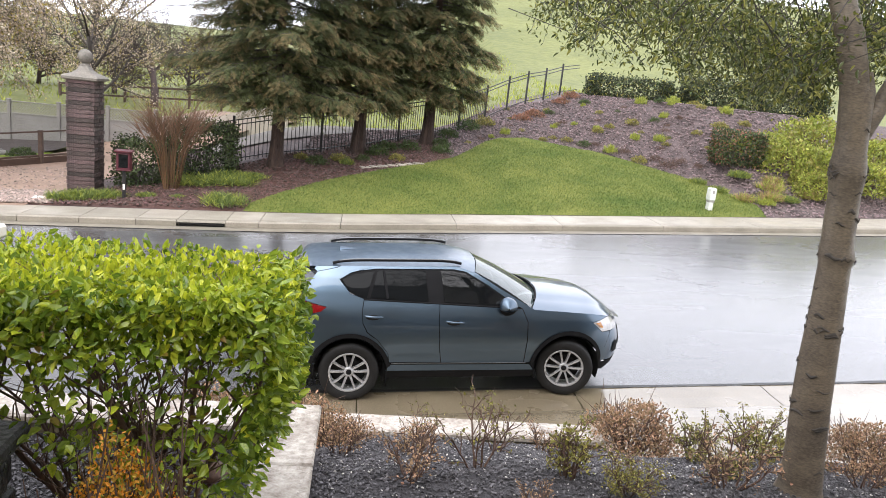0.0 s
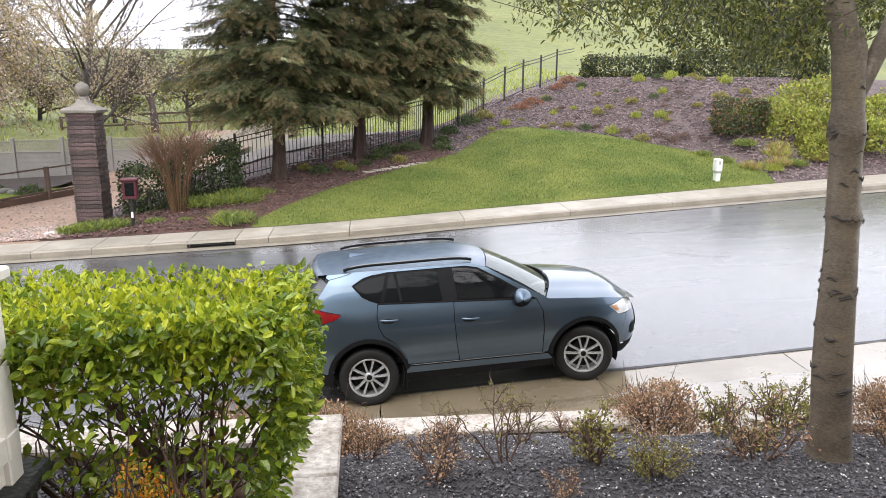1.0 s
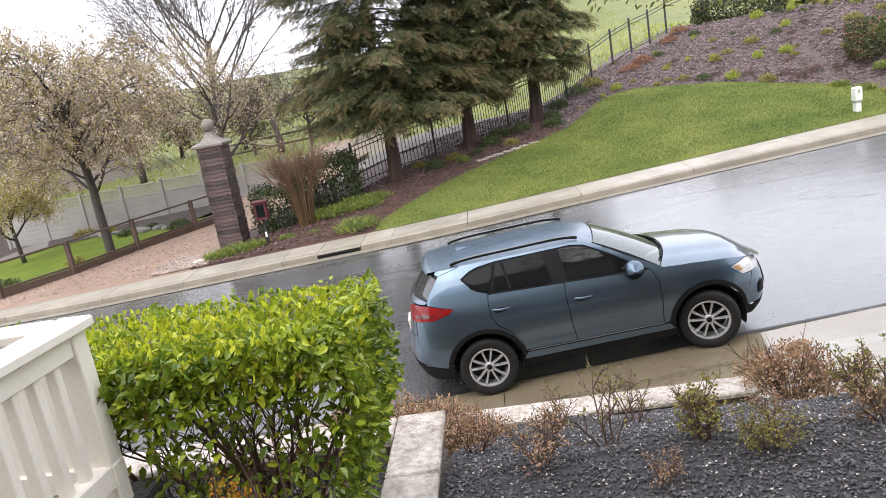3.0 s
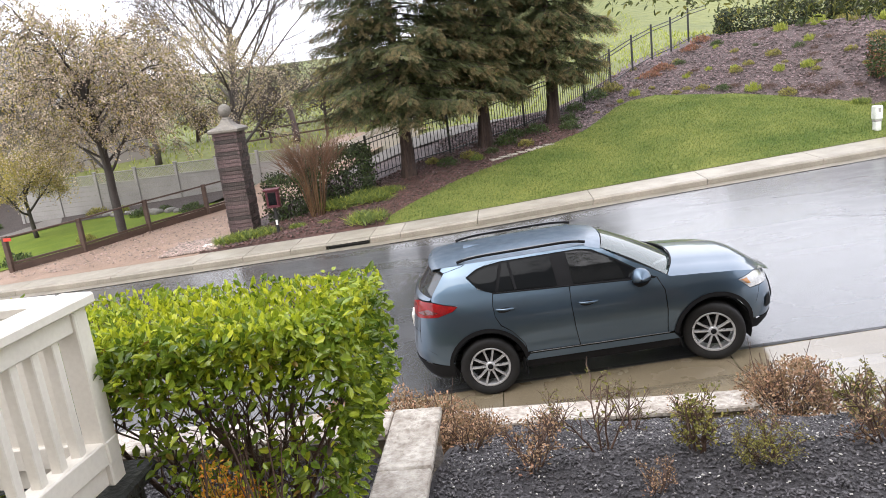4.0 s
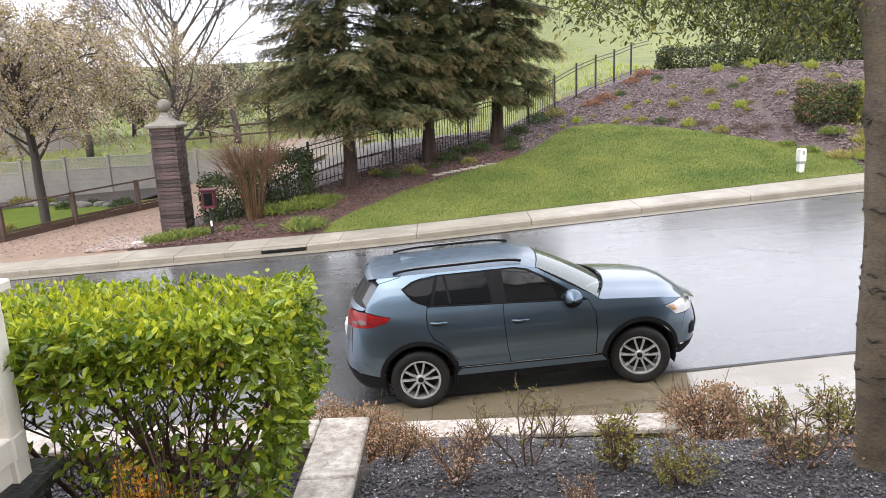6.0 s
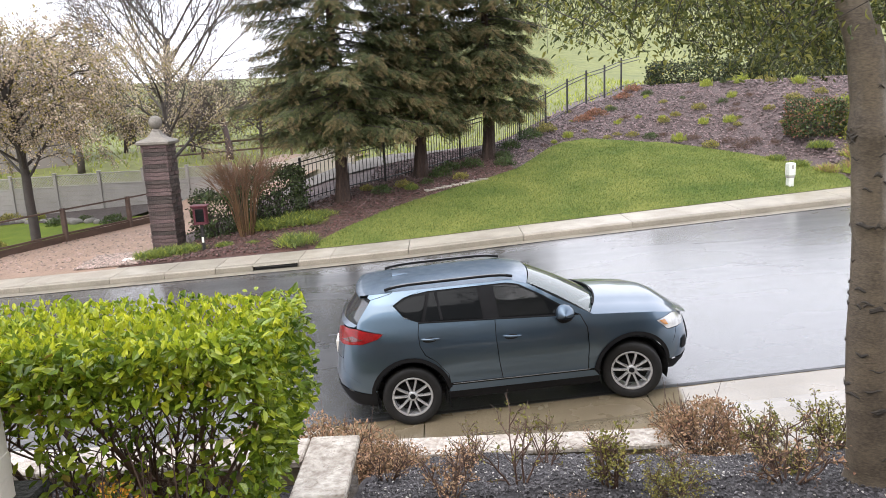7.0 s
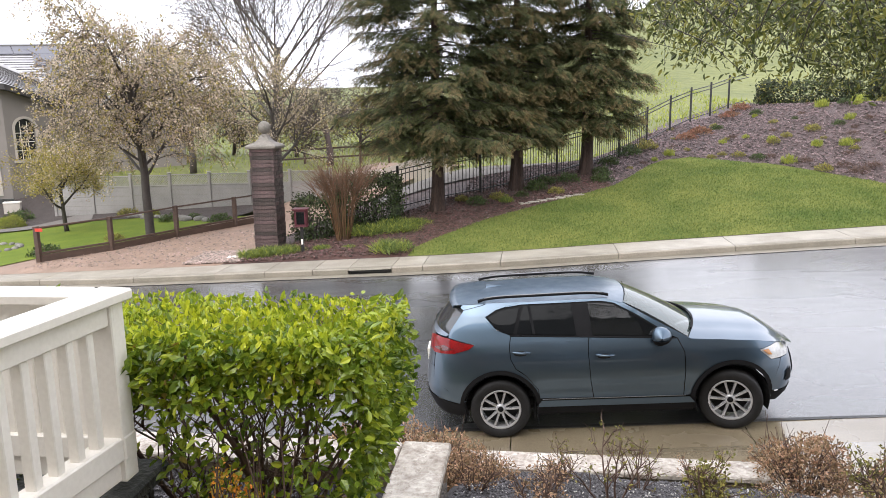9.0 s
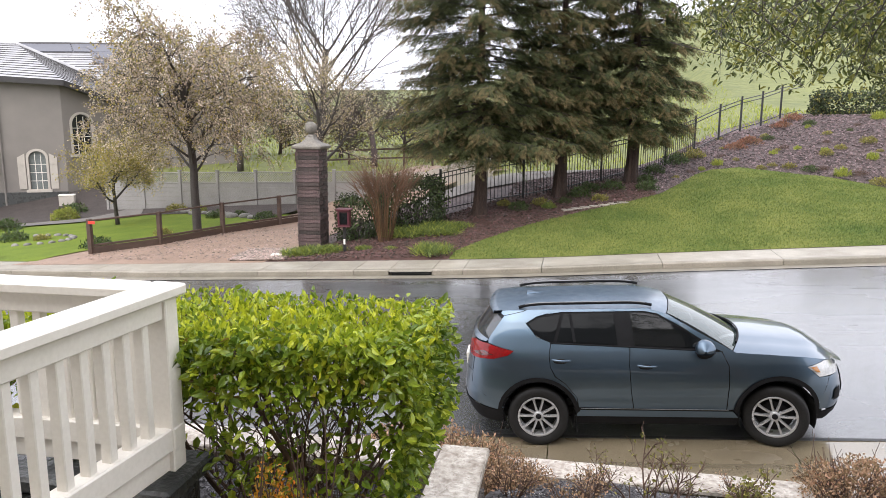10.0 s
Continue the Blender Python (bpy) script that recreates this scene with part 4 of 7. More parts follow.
# roof
rows = []
ROOF = [(-0.45, 1.605), (-0.2, 1.648), (0.3, 1.672), (0.8, 1.675), (1.2, 1.655), (1.42, 1.625), (1.58, 1.578)]
for i in range(21):
    x = -0.12 + (1.50 + 0.12) * i / 20
    ez = curve([(-0.36, 1.575), (0.1, 1.60), (1.30, 1.598), (1.52, 1.532)], x)
    e = skin(A(x), ez)
    row = []
    for j in range(17):
        y = -(-e.y) + 2 * (-e.y) * j / 16
        u = abs(y) / -e.y
        xx = x + (0.10 * (1 - u * u) if i > 16 else 0) * (i - 16) / 4
        row.append((xx, y, ez + (curve(ROOF, x) - ez) * (1 - u ** 2.6)))
    rows.append(row)
loft(rows, "roof", sky_pale_wet_paint, flip=True)
# spoiler over the rear window, with its side fins
rows = []
for x, z, w in ((-0.12, 1.655, 1.0), (-0.28, 1.638, 1.0), (-0.42, 1.615, 0.99), (-0.50, 1.588, 0.97), (-0.505, 1.555, 0.965), (-0.40, 1.55, 0.96)):
    half = -skin(A(max(x, -0.45)), 1.592).y * w
    edge = 1.600 if x > -0.35 else min(z, 1.592)
    rows.append([(x - 0.07 * (1 - v * v) * (1 if x < -0.2 else 0), half * v, edge + max(0.0, z - edge) * (1 - abs(v) ** 2.6)) for v in np.linspace(-1, 1, 17)])
loft(rows, "spoiler", sky_pale_wet_paint)
side_part("spoiler_seam", Shape().tube([skin(A(x), z, .001) for x, z in ((-0.42, 1.537), (-0.30, 1.558), (-0.16, 1.585), (-0.12, 1.601))], .004, 5), M["gap"])
# windscreen and rear window
rows = []
for i in range(9):
    t = i / 8
    row = []
    for j in range(17):
        v = j / 8 - 1
        x = (1.52 + 0.10 * (1 - v * v)) * (1 - t) + (2.22 + 0.22 * (1 - v * v)) * t
        yy = (0.60 * (1 - t) + 0.775 * t) * v
        z = (1.535 + 0.058 * (1 - v * v)) * (1 - t) + (1.125 + 0.045 * (1 - v * v)) * t + 0.02 * math.sin(math.pi * t)
        row.append((x, yy, z))
    rows.append(row)
loft(rows, "windscreen", M["clear"], "wet windscreen with sky sheen in its colour", flip=True)
EDGE = [(-0.41, 1.545), (-0.60, 1.32), (-0.62, 1.27)]
rows = []
for i in range(9):
    t = i / 8
    xz = [curve([(0, EDGE[0][k]), (0.85, EDGE[1][k]), (1, EDGE[2][k])], t) for k in (0, 1)]
    e = skin(A(xz[0]), xz[1])
    rows.append([(e.x - 0.19 * (1 - v * v), -e.y * v, e.z) for v in np.linspace(-1, 1, 13)])
loft(rows, "rear_window", M["rear_glass"], "rear window with pale sky reflection in its colour")
low = [skin(a, 1.245, 0.0) for a in np.linspace(A(-0.66), A_REAR, 7)]
low = low + [Vector((p.x, -p.y, p.z)) for p in low[-2::-1]]
loft([rows[-1], low], "gate_ledge", paint)
# wiper cowl, wipers
rows = [[(2.20 + 0.225 * (1 - (j / 8 - 1) ** 2), 0.78 * (j / 8 - 1), 1.128 + 0.045 * (1 - (j / 8 - 1) ** 2)) for j in range(17)],
        [(2.25 + 0.27 * (1 - (j / 8 - 1) ** 2), 0.80 * (j / 8 - 1), 1.112 + 0.06 * (1 - (j / 8 - 1) ** 2)) for j in range(17)],
        [(2.33 + 0.25 * (1 - (j / 8 - 1) ** 2), 0.77 * (j / 8 - 1), 1.125 + 0.068 * (1 - (j / 8 - 1) ** 2)) for j in range(17)]]
loft(rows, "cowl", M["black_plastic"], flip=True)
for y0, y1 in ((-0.62, -0.02), (0.02, 0.62)):
    part("wiper", Shape().tube([(2.215 + .22 * (1 - (y / .78) ** 2), y, 1.158 + .045 * (1 - (y / .78) ** 2)) for y in np.linspace(y0, y1, 7)], 0.014, 6), M["black_plastic"], car)
# floor pan closes the car from below, near-black in place of shade
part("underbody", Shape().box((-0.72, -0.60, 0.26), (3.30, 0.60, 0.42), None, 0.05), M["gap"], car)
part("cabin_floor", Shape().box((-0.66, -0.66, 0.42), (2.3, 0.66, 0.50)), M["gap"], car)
# roof rails
for sgn in (-1, 1):
    pts, rad = [], []
    for i in range(21):
        x = -0.20 + 1.55 * i / 20
        u = abs(i / 10 - 1)
        pts.append((x, sgn * (0.585 - 0.02 * (x - 0.5) ** 2), 1.624 + 0.040 * (1 - u ** 6)))
        rad.append(0.018)
    part("roof_rail", Shape().tube(pts, rad, 8), M["black_plastic"], car, "satin black roof rail", True)
    part("rail_top", Shape().tube([(p[0], p[1], p[2] + 0.012) for p in pts[1:-1]], 0.011, 6), M["satin"], car, "satin rail strip", True)
part("antenna_fin", Shape().grid([[(-0.10, -0.03, 1.655), (-0.10, 0, 1.70), (-0.10, 0.03, 1.655)], [(-0.02, -0.035, 1.662), (-0.02, 0, 1.69), (-0.02, 0.035, 1.662)], [(0.10, -0.01, 1.668), (0.10, 0, 1.671), (0.10, 0.01, 1.668)]]), paint, car, "", True)
# handles
for x0, z0, door in ((0.17, 1.065, (rA, rB)), (1.14, 0.995, (dA, dB))):
    s = Shape().tube([skin(A(x0 + d), z0 - 0.06 * d, 0.008 + 0.028 * math.sin(math.pi * min(1, d / 0.22))) for d in np.linspace(0, 0.22, 10)], [0.008, 0.012, 0.014, 0.014, 0.014, 0.014, 0.014, 0.013, 0.011, 0.007], 8)
    part("handle", s, paint, door[0], "", True)
    part("handle", mirrored(s), paint, door[1], "", True)
    # flat near-black oval paints the shade of the grip recess
    cup = Shape().add([skin(A(x0 + 0.10 + 0.085 * math.cos(t)), z0 - 0.02 + 0.03 * math.sin(t), 0.003) for t in np.linspace(0, 2 * math.pi, 16)[:-1]], [tuple(range(15))])
    part("handle_cup", cup, M["gap"], door[0])
    part("handle_cup", mirrored(cup), M["gap"], door[1])
# mirrors
for sgn, door in ((-1, dA), (1, dB)):
    s = Shape()
    rows = []
    for i in range(9):
        t = i / 8
        r = math.sin(math.pi * min(0.97, max(0.05, t)) ** 0.8)
        rows.append([(1.86 + 0.14 * r * math.cos(a) * (1 if math.cos(a) > 0 else 0.6), sgn * (0.845 + 0.21 * t), 1.195 + 0.112 * r * math.sin(a)) for a in np.linspace(0, 2 * math.pi, 15)])
    s.grid(rows)
    mir = part("wing_mirror", s, paint, car, "", True)
    part("mirror_base", Shape().box((1.82, min(sgn * 0.79, sgn * 0.90), 1.085), (1.96, max(sgn * 0.79, sgn * 0.90), 1.135), None, 0.012), M["black_plastic"], mir)
    rows = [[(p[0], p[1], p[2] - 0.004) for p in r] for r in rows]
    low = Shape().grid([[p if p[2] < 1.15 else (p[0], p[1], 1.15) for p in [(1.86 + (q[0] - 1.86) * 1.02, q[1], 1.185 + (q[2] - 1.185) * 1.03) for q in r]] for r in rows])
    part("mirror_shell", low, M["black_plastic"], mir, "", True)
# seats, wheel and dashboard behind the glass
for x0, ys in ((1.15, (-0.38, 0.38)), (0.25, (-0.40, 0.0, 0.40))):
    for y in ys:
        st = part("car_seat", Shape().box((x0, y - 0.23, 0.55), (x0 + 0.50, y + 0.23, 0.75), None, 0.05), M["seat"], car)
        part("seat_back", Shape().box((-0.06, -0.23, 0), (0.08, 0.23, 0.60), pose(x0, y, 0.72, 0, -14, 0), 0.05), M["seat"], st)
        part("headrest", Shape().box((-0.04, -0.13, 0.62), (0.06, 0.13, 0.80), pose(x0, y, 0.72, 0, -14, 0), 0.04), M["seat"], st)
part("dashboard", Shape().box((1.85, -0.74, 0.8), (2.30, 0.74, 1.08), None, 0.08), M["seat"], car)
ring = [Vector((0.19 * math.cos(t), 0.19 * math.sin(t), 0)) for t in np.linspace(0, 2 * math.pi, 25)]
turn = pose(1.72, 0.38, 1.06, 0, -62, 0)
part("steering_wheel", Shape().tube([turn @ p for p in ring], 0.016, 6, cap=False), M["black_plastic"], car, "", True)


def wheel(cx, side, steer):
    """One road wheel: tyre and ten-spoke alloy rim."""
    m = Matrix.Translation((cx, side * 0.775, 0.355)) @ Matrix.Rotation(radians(steer), 4, "Z") @ Matrix.Rotation(radians(90 * -side), 4, "X")
    # local z points outward from the car
    if side > 0:
        m = Matrix.Translation((cx, side * 0.775, 0.355)) @ Matrix.Rotation(radians(steer), 4, "Z") @ Matrix.Rotation(radians(-90), 4, "X")
    else:
        m = Matrix.Translation((cx, side * 0.775, 0.355)) @ Matrix.Rotation(radians(steer), 4, "Z") @ Matrix.Rotation(radians(90), 4, "X")
    hub = new("wheel")
    hub.parent = car
    hub.matrix_basis = m
    prof = [(0.238, -0.10), (0.30, -0.112), (0.340, -0.105), (0.357, -0.085), (0.360, -0.03), (0.360, 0.03), (0.357, 0.085), (0.340, 0.105), (0.30, 0.112), (0.252, 0.100), (0.238, 0.085)]
    part("tyre", Shape().lathe(prof, n=48), M["rubber"], hub, "wet black tyre", True)
    rim = part("rim", Shape().lathe([(0.238, -0.10), (0.228, -0.06), (0.222, 0.04), (0.230, 0.075), (0.246, 0.097), (0.244, 0.104), (0.222, 0.090)], n=40), M["alloy"], hub, "silver ten-spoke alloy rim", True)
    # disc and backing are near-black, as shade behind the spokes
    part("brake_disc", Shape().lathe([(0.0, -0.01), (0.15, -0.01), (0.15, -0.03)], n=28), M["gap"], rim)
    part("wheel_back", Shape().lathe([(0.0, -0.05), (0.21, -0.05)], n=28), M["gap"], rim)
    for i in range(5):
        for d in (-0.155, 0.155):
            a = 2 * math.pi * i / 5 + 0.3
            p0 = Vector((0.045 * math.cos(a + d * 2), 0.045 * math.sin(a + d * 2), 0.068))
            p1 = Vector((0.232 * math.cos(a + d * 1.75), 0.232 * math.sin(a + d * 1.75), 0.086))
            mid = p0.lerp(p1, 0.5) + Vector((0, 0, 0.012))
            s = Shape()
            dirv = (p1 - p0).normalized()
            side_v = dirv.cross(Vector((0, 0, 1))).normalized()
            rows = []
            for p, w, th in ((p0, 0.016, 0.035), (mid, 0.0125, 0.032), (p1, 0.016, 0.030)):
                rows.append([p - side_v * w - Vector((0, 0, th)), p - side_v * w * 0.75, p + side_v * w * 0.75, p + side_v * w - Vector((0, 0, th))])
            s.grid(rows)
            part("spoke", s, M["alloy"], rim)
    part("hub_cap", Shape().lathe([(0.062, 0.045), (0.060, 0.072), (0.045, 0.082), (0.034, 0.084)], n=20), M["alloy"], rim, "", True)
    part("hub_badge", Shape().lathe([(0.034, 0.0835), (0.03, 0.088), (0.0, 0.09)], n=16), M["black_plastic"], rim, "", True)


wheel(0.0, -1, 0)
wheel(0.0, 1, 0)
wheel(2.70, -1, -14)
wheel(2.70, 1, -14)
for cx in (0.44, 3.06):
    for sgn in (-1, 1):
        if cx < 1:
            part("mud_flap", Shape().box((cx, min(sgn * 0.70, sgn * 0.89), 0.17), (cx + 0.012, max(sgn * 0.70, sgn * 0.89), 0.40), None, 0.003), M["black_plastic"], car)


# ---- plants: leaves, twigs and trees ----
OVATE = (np.array([(0, 0, 0), (.32, .46, .10), (.74, .34, .07), (1, 0, -.06), (.74, -.34, .07), (.32, -.46, .10)]), [(0, 3, 2, 1), (0, 5, 4, 3)])
DIAMOND = (np.array([(0, 0, 0), (.45, .5, .06), (1, 0, 0), (.45, -.5, .06)]), [(0, 3, 2, 1)])
BLADE = (np.array([(0, .5, 0), (0, -.5, 0), (.6, -.3, .02), (1, 0, .10), (.6, .3, .02)]), [(0, 1, 2, 4), (4, 2, 3)])
_sv, _sf = [], []
for _i in range(15):
    # needles in two ranks along a thin twig, and one at its tip
    _t = .06 + .13 * (_i // 2)
    _s = 1 if _i % 2 else -1
    _k = len(_sv)
    _d = np.array((.20, _s * (.30 - .16 * _t), -.07 + .03 * (_i % 3))) if _i < 14 else np.array((.20, 0, -.05))
    _n = np.array((-_d[1], _d[0], 0))
    _n = _n / np.linalg.norm(_n) * .034
    _b = np.array((min(_t, .86), 0, -.06 * _t * _t))
    _sv += [_b, _b + _d * .5 + _n, _b + _d, _b + _d * .5 - _n]
    _sf.append((_k, _k + 3, _k + 2, _k + 1))
SPRAY = (np.array(_sv), _sf)


def leaf_shape(pos, axis, up, length, width, template=OVATE):
    """Many leaves at once: place, direction, face and size of each."""
    pos, axis, up = np.asarray(pos, float), np.asarray(axis, float), np.asarray(up, float)
    axis = axis / np.linalg.norm(axis, axis=1, keepdims=True)
    side = np.cross(up, axis)
    side /= np.maximum(np.linalg.norm(side, axis=1, keepdims=True), 1e-6)
    face = np.cross(axis, side)
    tv, tf = template
    length, width = np.broadcast_to(length, len(pos)), np.broadcast_to(width, len(pos))
    v = (pos[:, None, :] + tv[None, :, 0:1] * (axis * length[:, None])[:, None, :] + tv[None, :, 1:2] * (side * width[:, None])[:, None, :]
         + tv[None, :, 2:3] * (face * length[:, None])[:, None, :])
    s = Shape()
    s.v = [tuple(p) for p in v.reshape(-1, 3).tolist()]
    k = len(tv)
    s.f = [tuple(i + k * n for i in q) for n in range(len(pos)) for q in tf]
    return s


def rand_dirs(rng, n, bias=(0, 0, 0), spread=1.0):
    d = rng.normal(size=(n, 3)) * spread + np.array(bias)
    return d / np.linalg.norm(d, axis=1, keepdims=True)


def limbs(base, direction, length, radius, levels, rnd, kids=3, bend=0.25, rise=0.1, ratio=0.68, first=0.35, spread=0.75, thin=0.004):
    """A branching skeleton: list of (points, radii, level), trunk first."""
    out = []

    def grow(p, d, ln, r, lev):
        pts, rad = [p.copy()], [r]
        n = 5 if lev else 6
        d = d.normalized()
        for i in range(n):
            d = (d + Vector((rnd.uniform(-1, 1), rnd.uniform(-1, 1), rnd.uniform(-.6, .6))) * bend * (0.35 if lev == 0 else 1) + Vector((0, 0, rise))).normalized()
            p = p + d * (ln / n)
            pts.append(p.copy())
            rad.append(max(r * (1 - 0.62 * (i + 1) / n), thin * .6))
        out.append((pts, rad, lev))
        if lev < levels:
            m = kids + (1 if lev else 2)
            for j in range(m):
                t = first + (1 - first) * (j + rnd.uniform(.2, .9)) / m
                q = min(n - 1, int(t * n))
                o = pts[q].lerp(pts[q + 1], t * n - q)
                dd = (pts[q + 1] - pts[q]).normalized()
                side = dd.orthogonal().normalized()
                side = Matrix.Rotation(rnd.uniform(0, 6.28) if lev == 0 else 2.4 * j + rnd.uniform(-.6, .6), 3, dd) @ side
                nd = (dd * (1 - spread * 0.5) + side * spread).normalized()
                grow(o, nd, ln * ratio * rnd.uniform(.75, 1.15), max(rad[q] * 0.62, thin), lev + 1)
    grow(Vector(base), Vector(direction), length, radius, 0)
    return out


def wood(skel, lowest=0, highest=9, sides=(10, 7, 5, 4, 3, 3)):
    s = Shape()
    for pts, rad, lev in skel:
        if lowest <= lev <= highest:
            s.tube(pts, rad, sides[min(lev, 5)], cap=lev < 2)
    return s


def twig_points(skel, level, n, rng):
    """Random points on the branches of one level and beyond, with the way they point."""
    segs = [(a, b) for pts, _, lev in skel if lev >= level for a, b in zip(pts, pts[1:])]
    w = np.array([(b - a).length for a, b in segs])
    pick = rng.choice(len(segs), n, p=w / w.sum())
    t = rng.random(n)
    a = np.array([segs[i][0] for i in pick])
    b = np.array([segs[i][1] for i in pick])
    return a + (b - a) * t[:, None], b - a


# -- conifers --
def conifer(x, y, z, height, radius, seed, label, start=2.15):
    rnd, rng = random.Random(seed), np.random.default_rng(seed)
    tree = thing("redwood_tree", Matrix.Translation((x, y, z)), label, "tree", "conifers along the fence")
    s = Shape()
    n = 14
    rows = []
    for zz, r in ((-0.15, 0.46), (0.1, 0.37), (0.4, 0.31), (0.9, 0.27), (1.8, 0.24), (3.5, 0.19), (6, 0.14), (9, 0.09), (height * 0.97, 0.03)):
        r *= .70
        rows.append([((r * (1 + 0.13 * math.sin(5 * a + seed) + 0.07 * math.sin(11 * a))) * math.cos(a) + 0.03 * math.sin(zz), (r * (1 + 0.13 * math.sin(5 * a + seed) + 0.07 * math.sin(11 * a))) * math.sin(a), zz) for a in np.linspace(0, 2 * math.pi, 33)])
    part("trunk", s.grid(rows), M["redwood_bark"], tree, "fluted reddish brown trunk", True)
    twigs = Shape()
    P, D, U, L, T = [], [], [], [], []
    zz, k = start, 0
    up = Vector((0, 0, 1))
    while zz < height - 0.3:
        t = (zz - 2.1) / (height - 2.1)
        high = zz > 9.0
        reach = radius * (1 - t) ** 0.33 * rnd.uniform(0.58, 1.14) * min(1.0, .74 + .13 * (zz - 1.8))
        a = k * 2.399 + rnd.uniform(-.35, .35)
        d = Vector((math.cos(a), math.sin(a), 0))
        side = Vector((-d.y, d.x, 0))
        tilt = rnd.uniform(-0.16, 0.12) + 0.30 * t
        pts = []
        for i in range(7):
            u = i / 6
            pts.append(Vector((0, 0, zz)) + d * (reach * u) + up * (reach * (tilt * u - 0.26 * u * u + 0.12 * u ** 4)) + Vector((rnd.uniform(-.05, .05), rnd.uniform(-.05, .05), 0)) * u)
        twigs.tube(pts, [0.034 * (1 - 0.85 * i / 6) * (1 - 0.5 * t) for i in range(7)], 5, cap=False)
        # flat fans of side twigs that hang a little at their ends
        m = int((7 + 7.5 * reach) * (.45 if high else 1))
        for j in range(m):
            u = .20 + .80 * (j + rnd.random()) / m
            q = min(5, int(u * 6))
            o = pts[q].lerp(pts[q + 1], u * 6 - q)
            sg = 1 if j % 2 else -1
            ln = (.22 + .62 * (1 - u) + .10 * reach) * rnd.uniform(.7, 1.2)
            way = (d * rnd.uniform(.55, 1.0) + side * sg * rnd.uniform(.45, .95) * (1.15 - .6 * u) + up * rnd.uniform(-.12, .10)).normalized()
            drop = rnd.uniform(.20, .85)
            end = o + way * ln - up * drop * ln
            twigs.tube([o, o.lerp(end, .5) + up * .25 * drop * ln, end], [.010, .007, .003], 3, cap=False)
            c = 6 + int(9 * ln)
            for w in range(c):
                v = (w + rnd.random()) / c
                at = o + way * (ln * v) - up * (drop * ln * v * v) + Vector((rnd.gauss(0, .02), rnd.gauss(0, .02), rnd.gauss(0, .05)))
                across = up.cross(way) * (1 if w % 2 else -1)
                P.append(at)
                D.append(way * rnd.uniform(.5, 1.0) + across * rnd.uniform(.2, .9) - up * rnd.uniform(.05, 1.0))
                U.append(Vector((rnd.uniform(-.45, .45), rnd.uniform(-.45, .45), 1)))
                L.append(rnd.uniform(.19, .35))
                T.append(v * .55 + u * .6 + rnd.uniform(-.32, .32) > 0.86)
        zz += 0.16 if high else 0.066 if zz < 5.5 else 0.085
        k += 1
    part("branchwork", twigs, M["dark_bark"], tree)
    P, D, U, L, T = np.array(P), np.array(D), np.array(U), np.array(L), np.array(T)
    part("crown", leaf_shape(P[~T], D[~T], U[~T], L[~T], L[~T], SPRAY), M["conifer"], tree, "dense dark green needle sprays")
    part("outer_foliage", leaf_shape(P[T], D[T], U[T], L[T], L[T], SPRAY), M["conifer_tip"], tree, "bronzed brownish spray tips")
    return tree


conifer(-3.72, 24.1, far_h(-3.72, 24.1), 15.5, 3.0, 11, "tall redwood with bronzed drooping foliage beside the iron fence")
conifer(-1.2, 26.2, far_h(-1.2, 26.2), 15.0, 2.1, 12, "tall dark green redwood with a bare lower trunk", 1.85)
conifer(1.32, 28.05, far_h(1.32, 28.05), 15.0, 2.05, 13, "tall redwood at the upper end of the row", 1.75)


# -- leaf trees --
def leafy(name, label, category, base, direction, length, radius, levels, seed, leaves, kids=3, level=2, bark="dark_bark", group="", **kw):
    """A branching tree or shrub with leaves of several kinds: (material, count, length, width, droop, label)."""
    rnd, rng = random.Random(seed), np.random.default_rng(seed)
    tree = thing(name, Matrix.Translation(base), label, category, group)
    skel = limbs((0, 0, -0.05), direction, length, radius, levels, rnd, kids, **kw)
    part("trunk", wood(skel, 0, 0), M[bark], tree, "", True)
    part("branchwork", wood(skel, 1), M[bark], tree, "", True)
    for material, count, ln, wd, jitter, part_label in leaves:
        p, d = twig_points(skel, level, count, rng)
        p = p + rng.normal(size=p.shape) * jitter
        p[:, 2] = np.where(p[:, 2] < .22 * length, p[:, 2] + .3 * length, p[:, 2])
        ax = rand_dirs(rng, count, (0, 0, -0.15))
        size = rng.uniform(.7, 1.3, count)
        part("crown", leaf_shape(p, ax, rand_dirs(rng, count, (0, 0, .6)), ln * size, wd * size, DIAMOND), M[material], tree, part_label)
    return tree


def crooked(s, p, d, ln, r0, r1, rnd, n=6, bend=.12, lift=0.0, fall=0.0, sides=5):
    """A crooked tapering branch that first lifts, then falls; gives its points."""
    pts, rad = [p.copy()], [r0]
    d = d.normalized()
    for i in range(n):
        t = (i + 1) / n
        d = (d + Vector((rnd.uniform(-1, 1), rnd.uniform(-1, 1), rnd.uniform(-1, 1))) * bend + Vector((0, 0, lift * (1 - t) - fall * t))).normalized()
        p = p + d * (ln / n)
        pts.append(p.copy())
        rad.append(r0 + (r1 - r0) * t)
    s.tube(pts, rad, sides, cap=False)
    return pts


def branch_point(pts, t):
    q = min(len(pts) - 2, int(t * (len(pts) - 1)))
    return pts[q].lerp(pts[q + 1], t * (len(pts) - 1) - q), (pts[q + 1] - pts[q]).normalized()


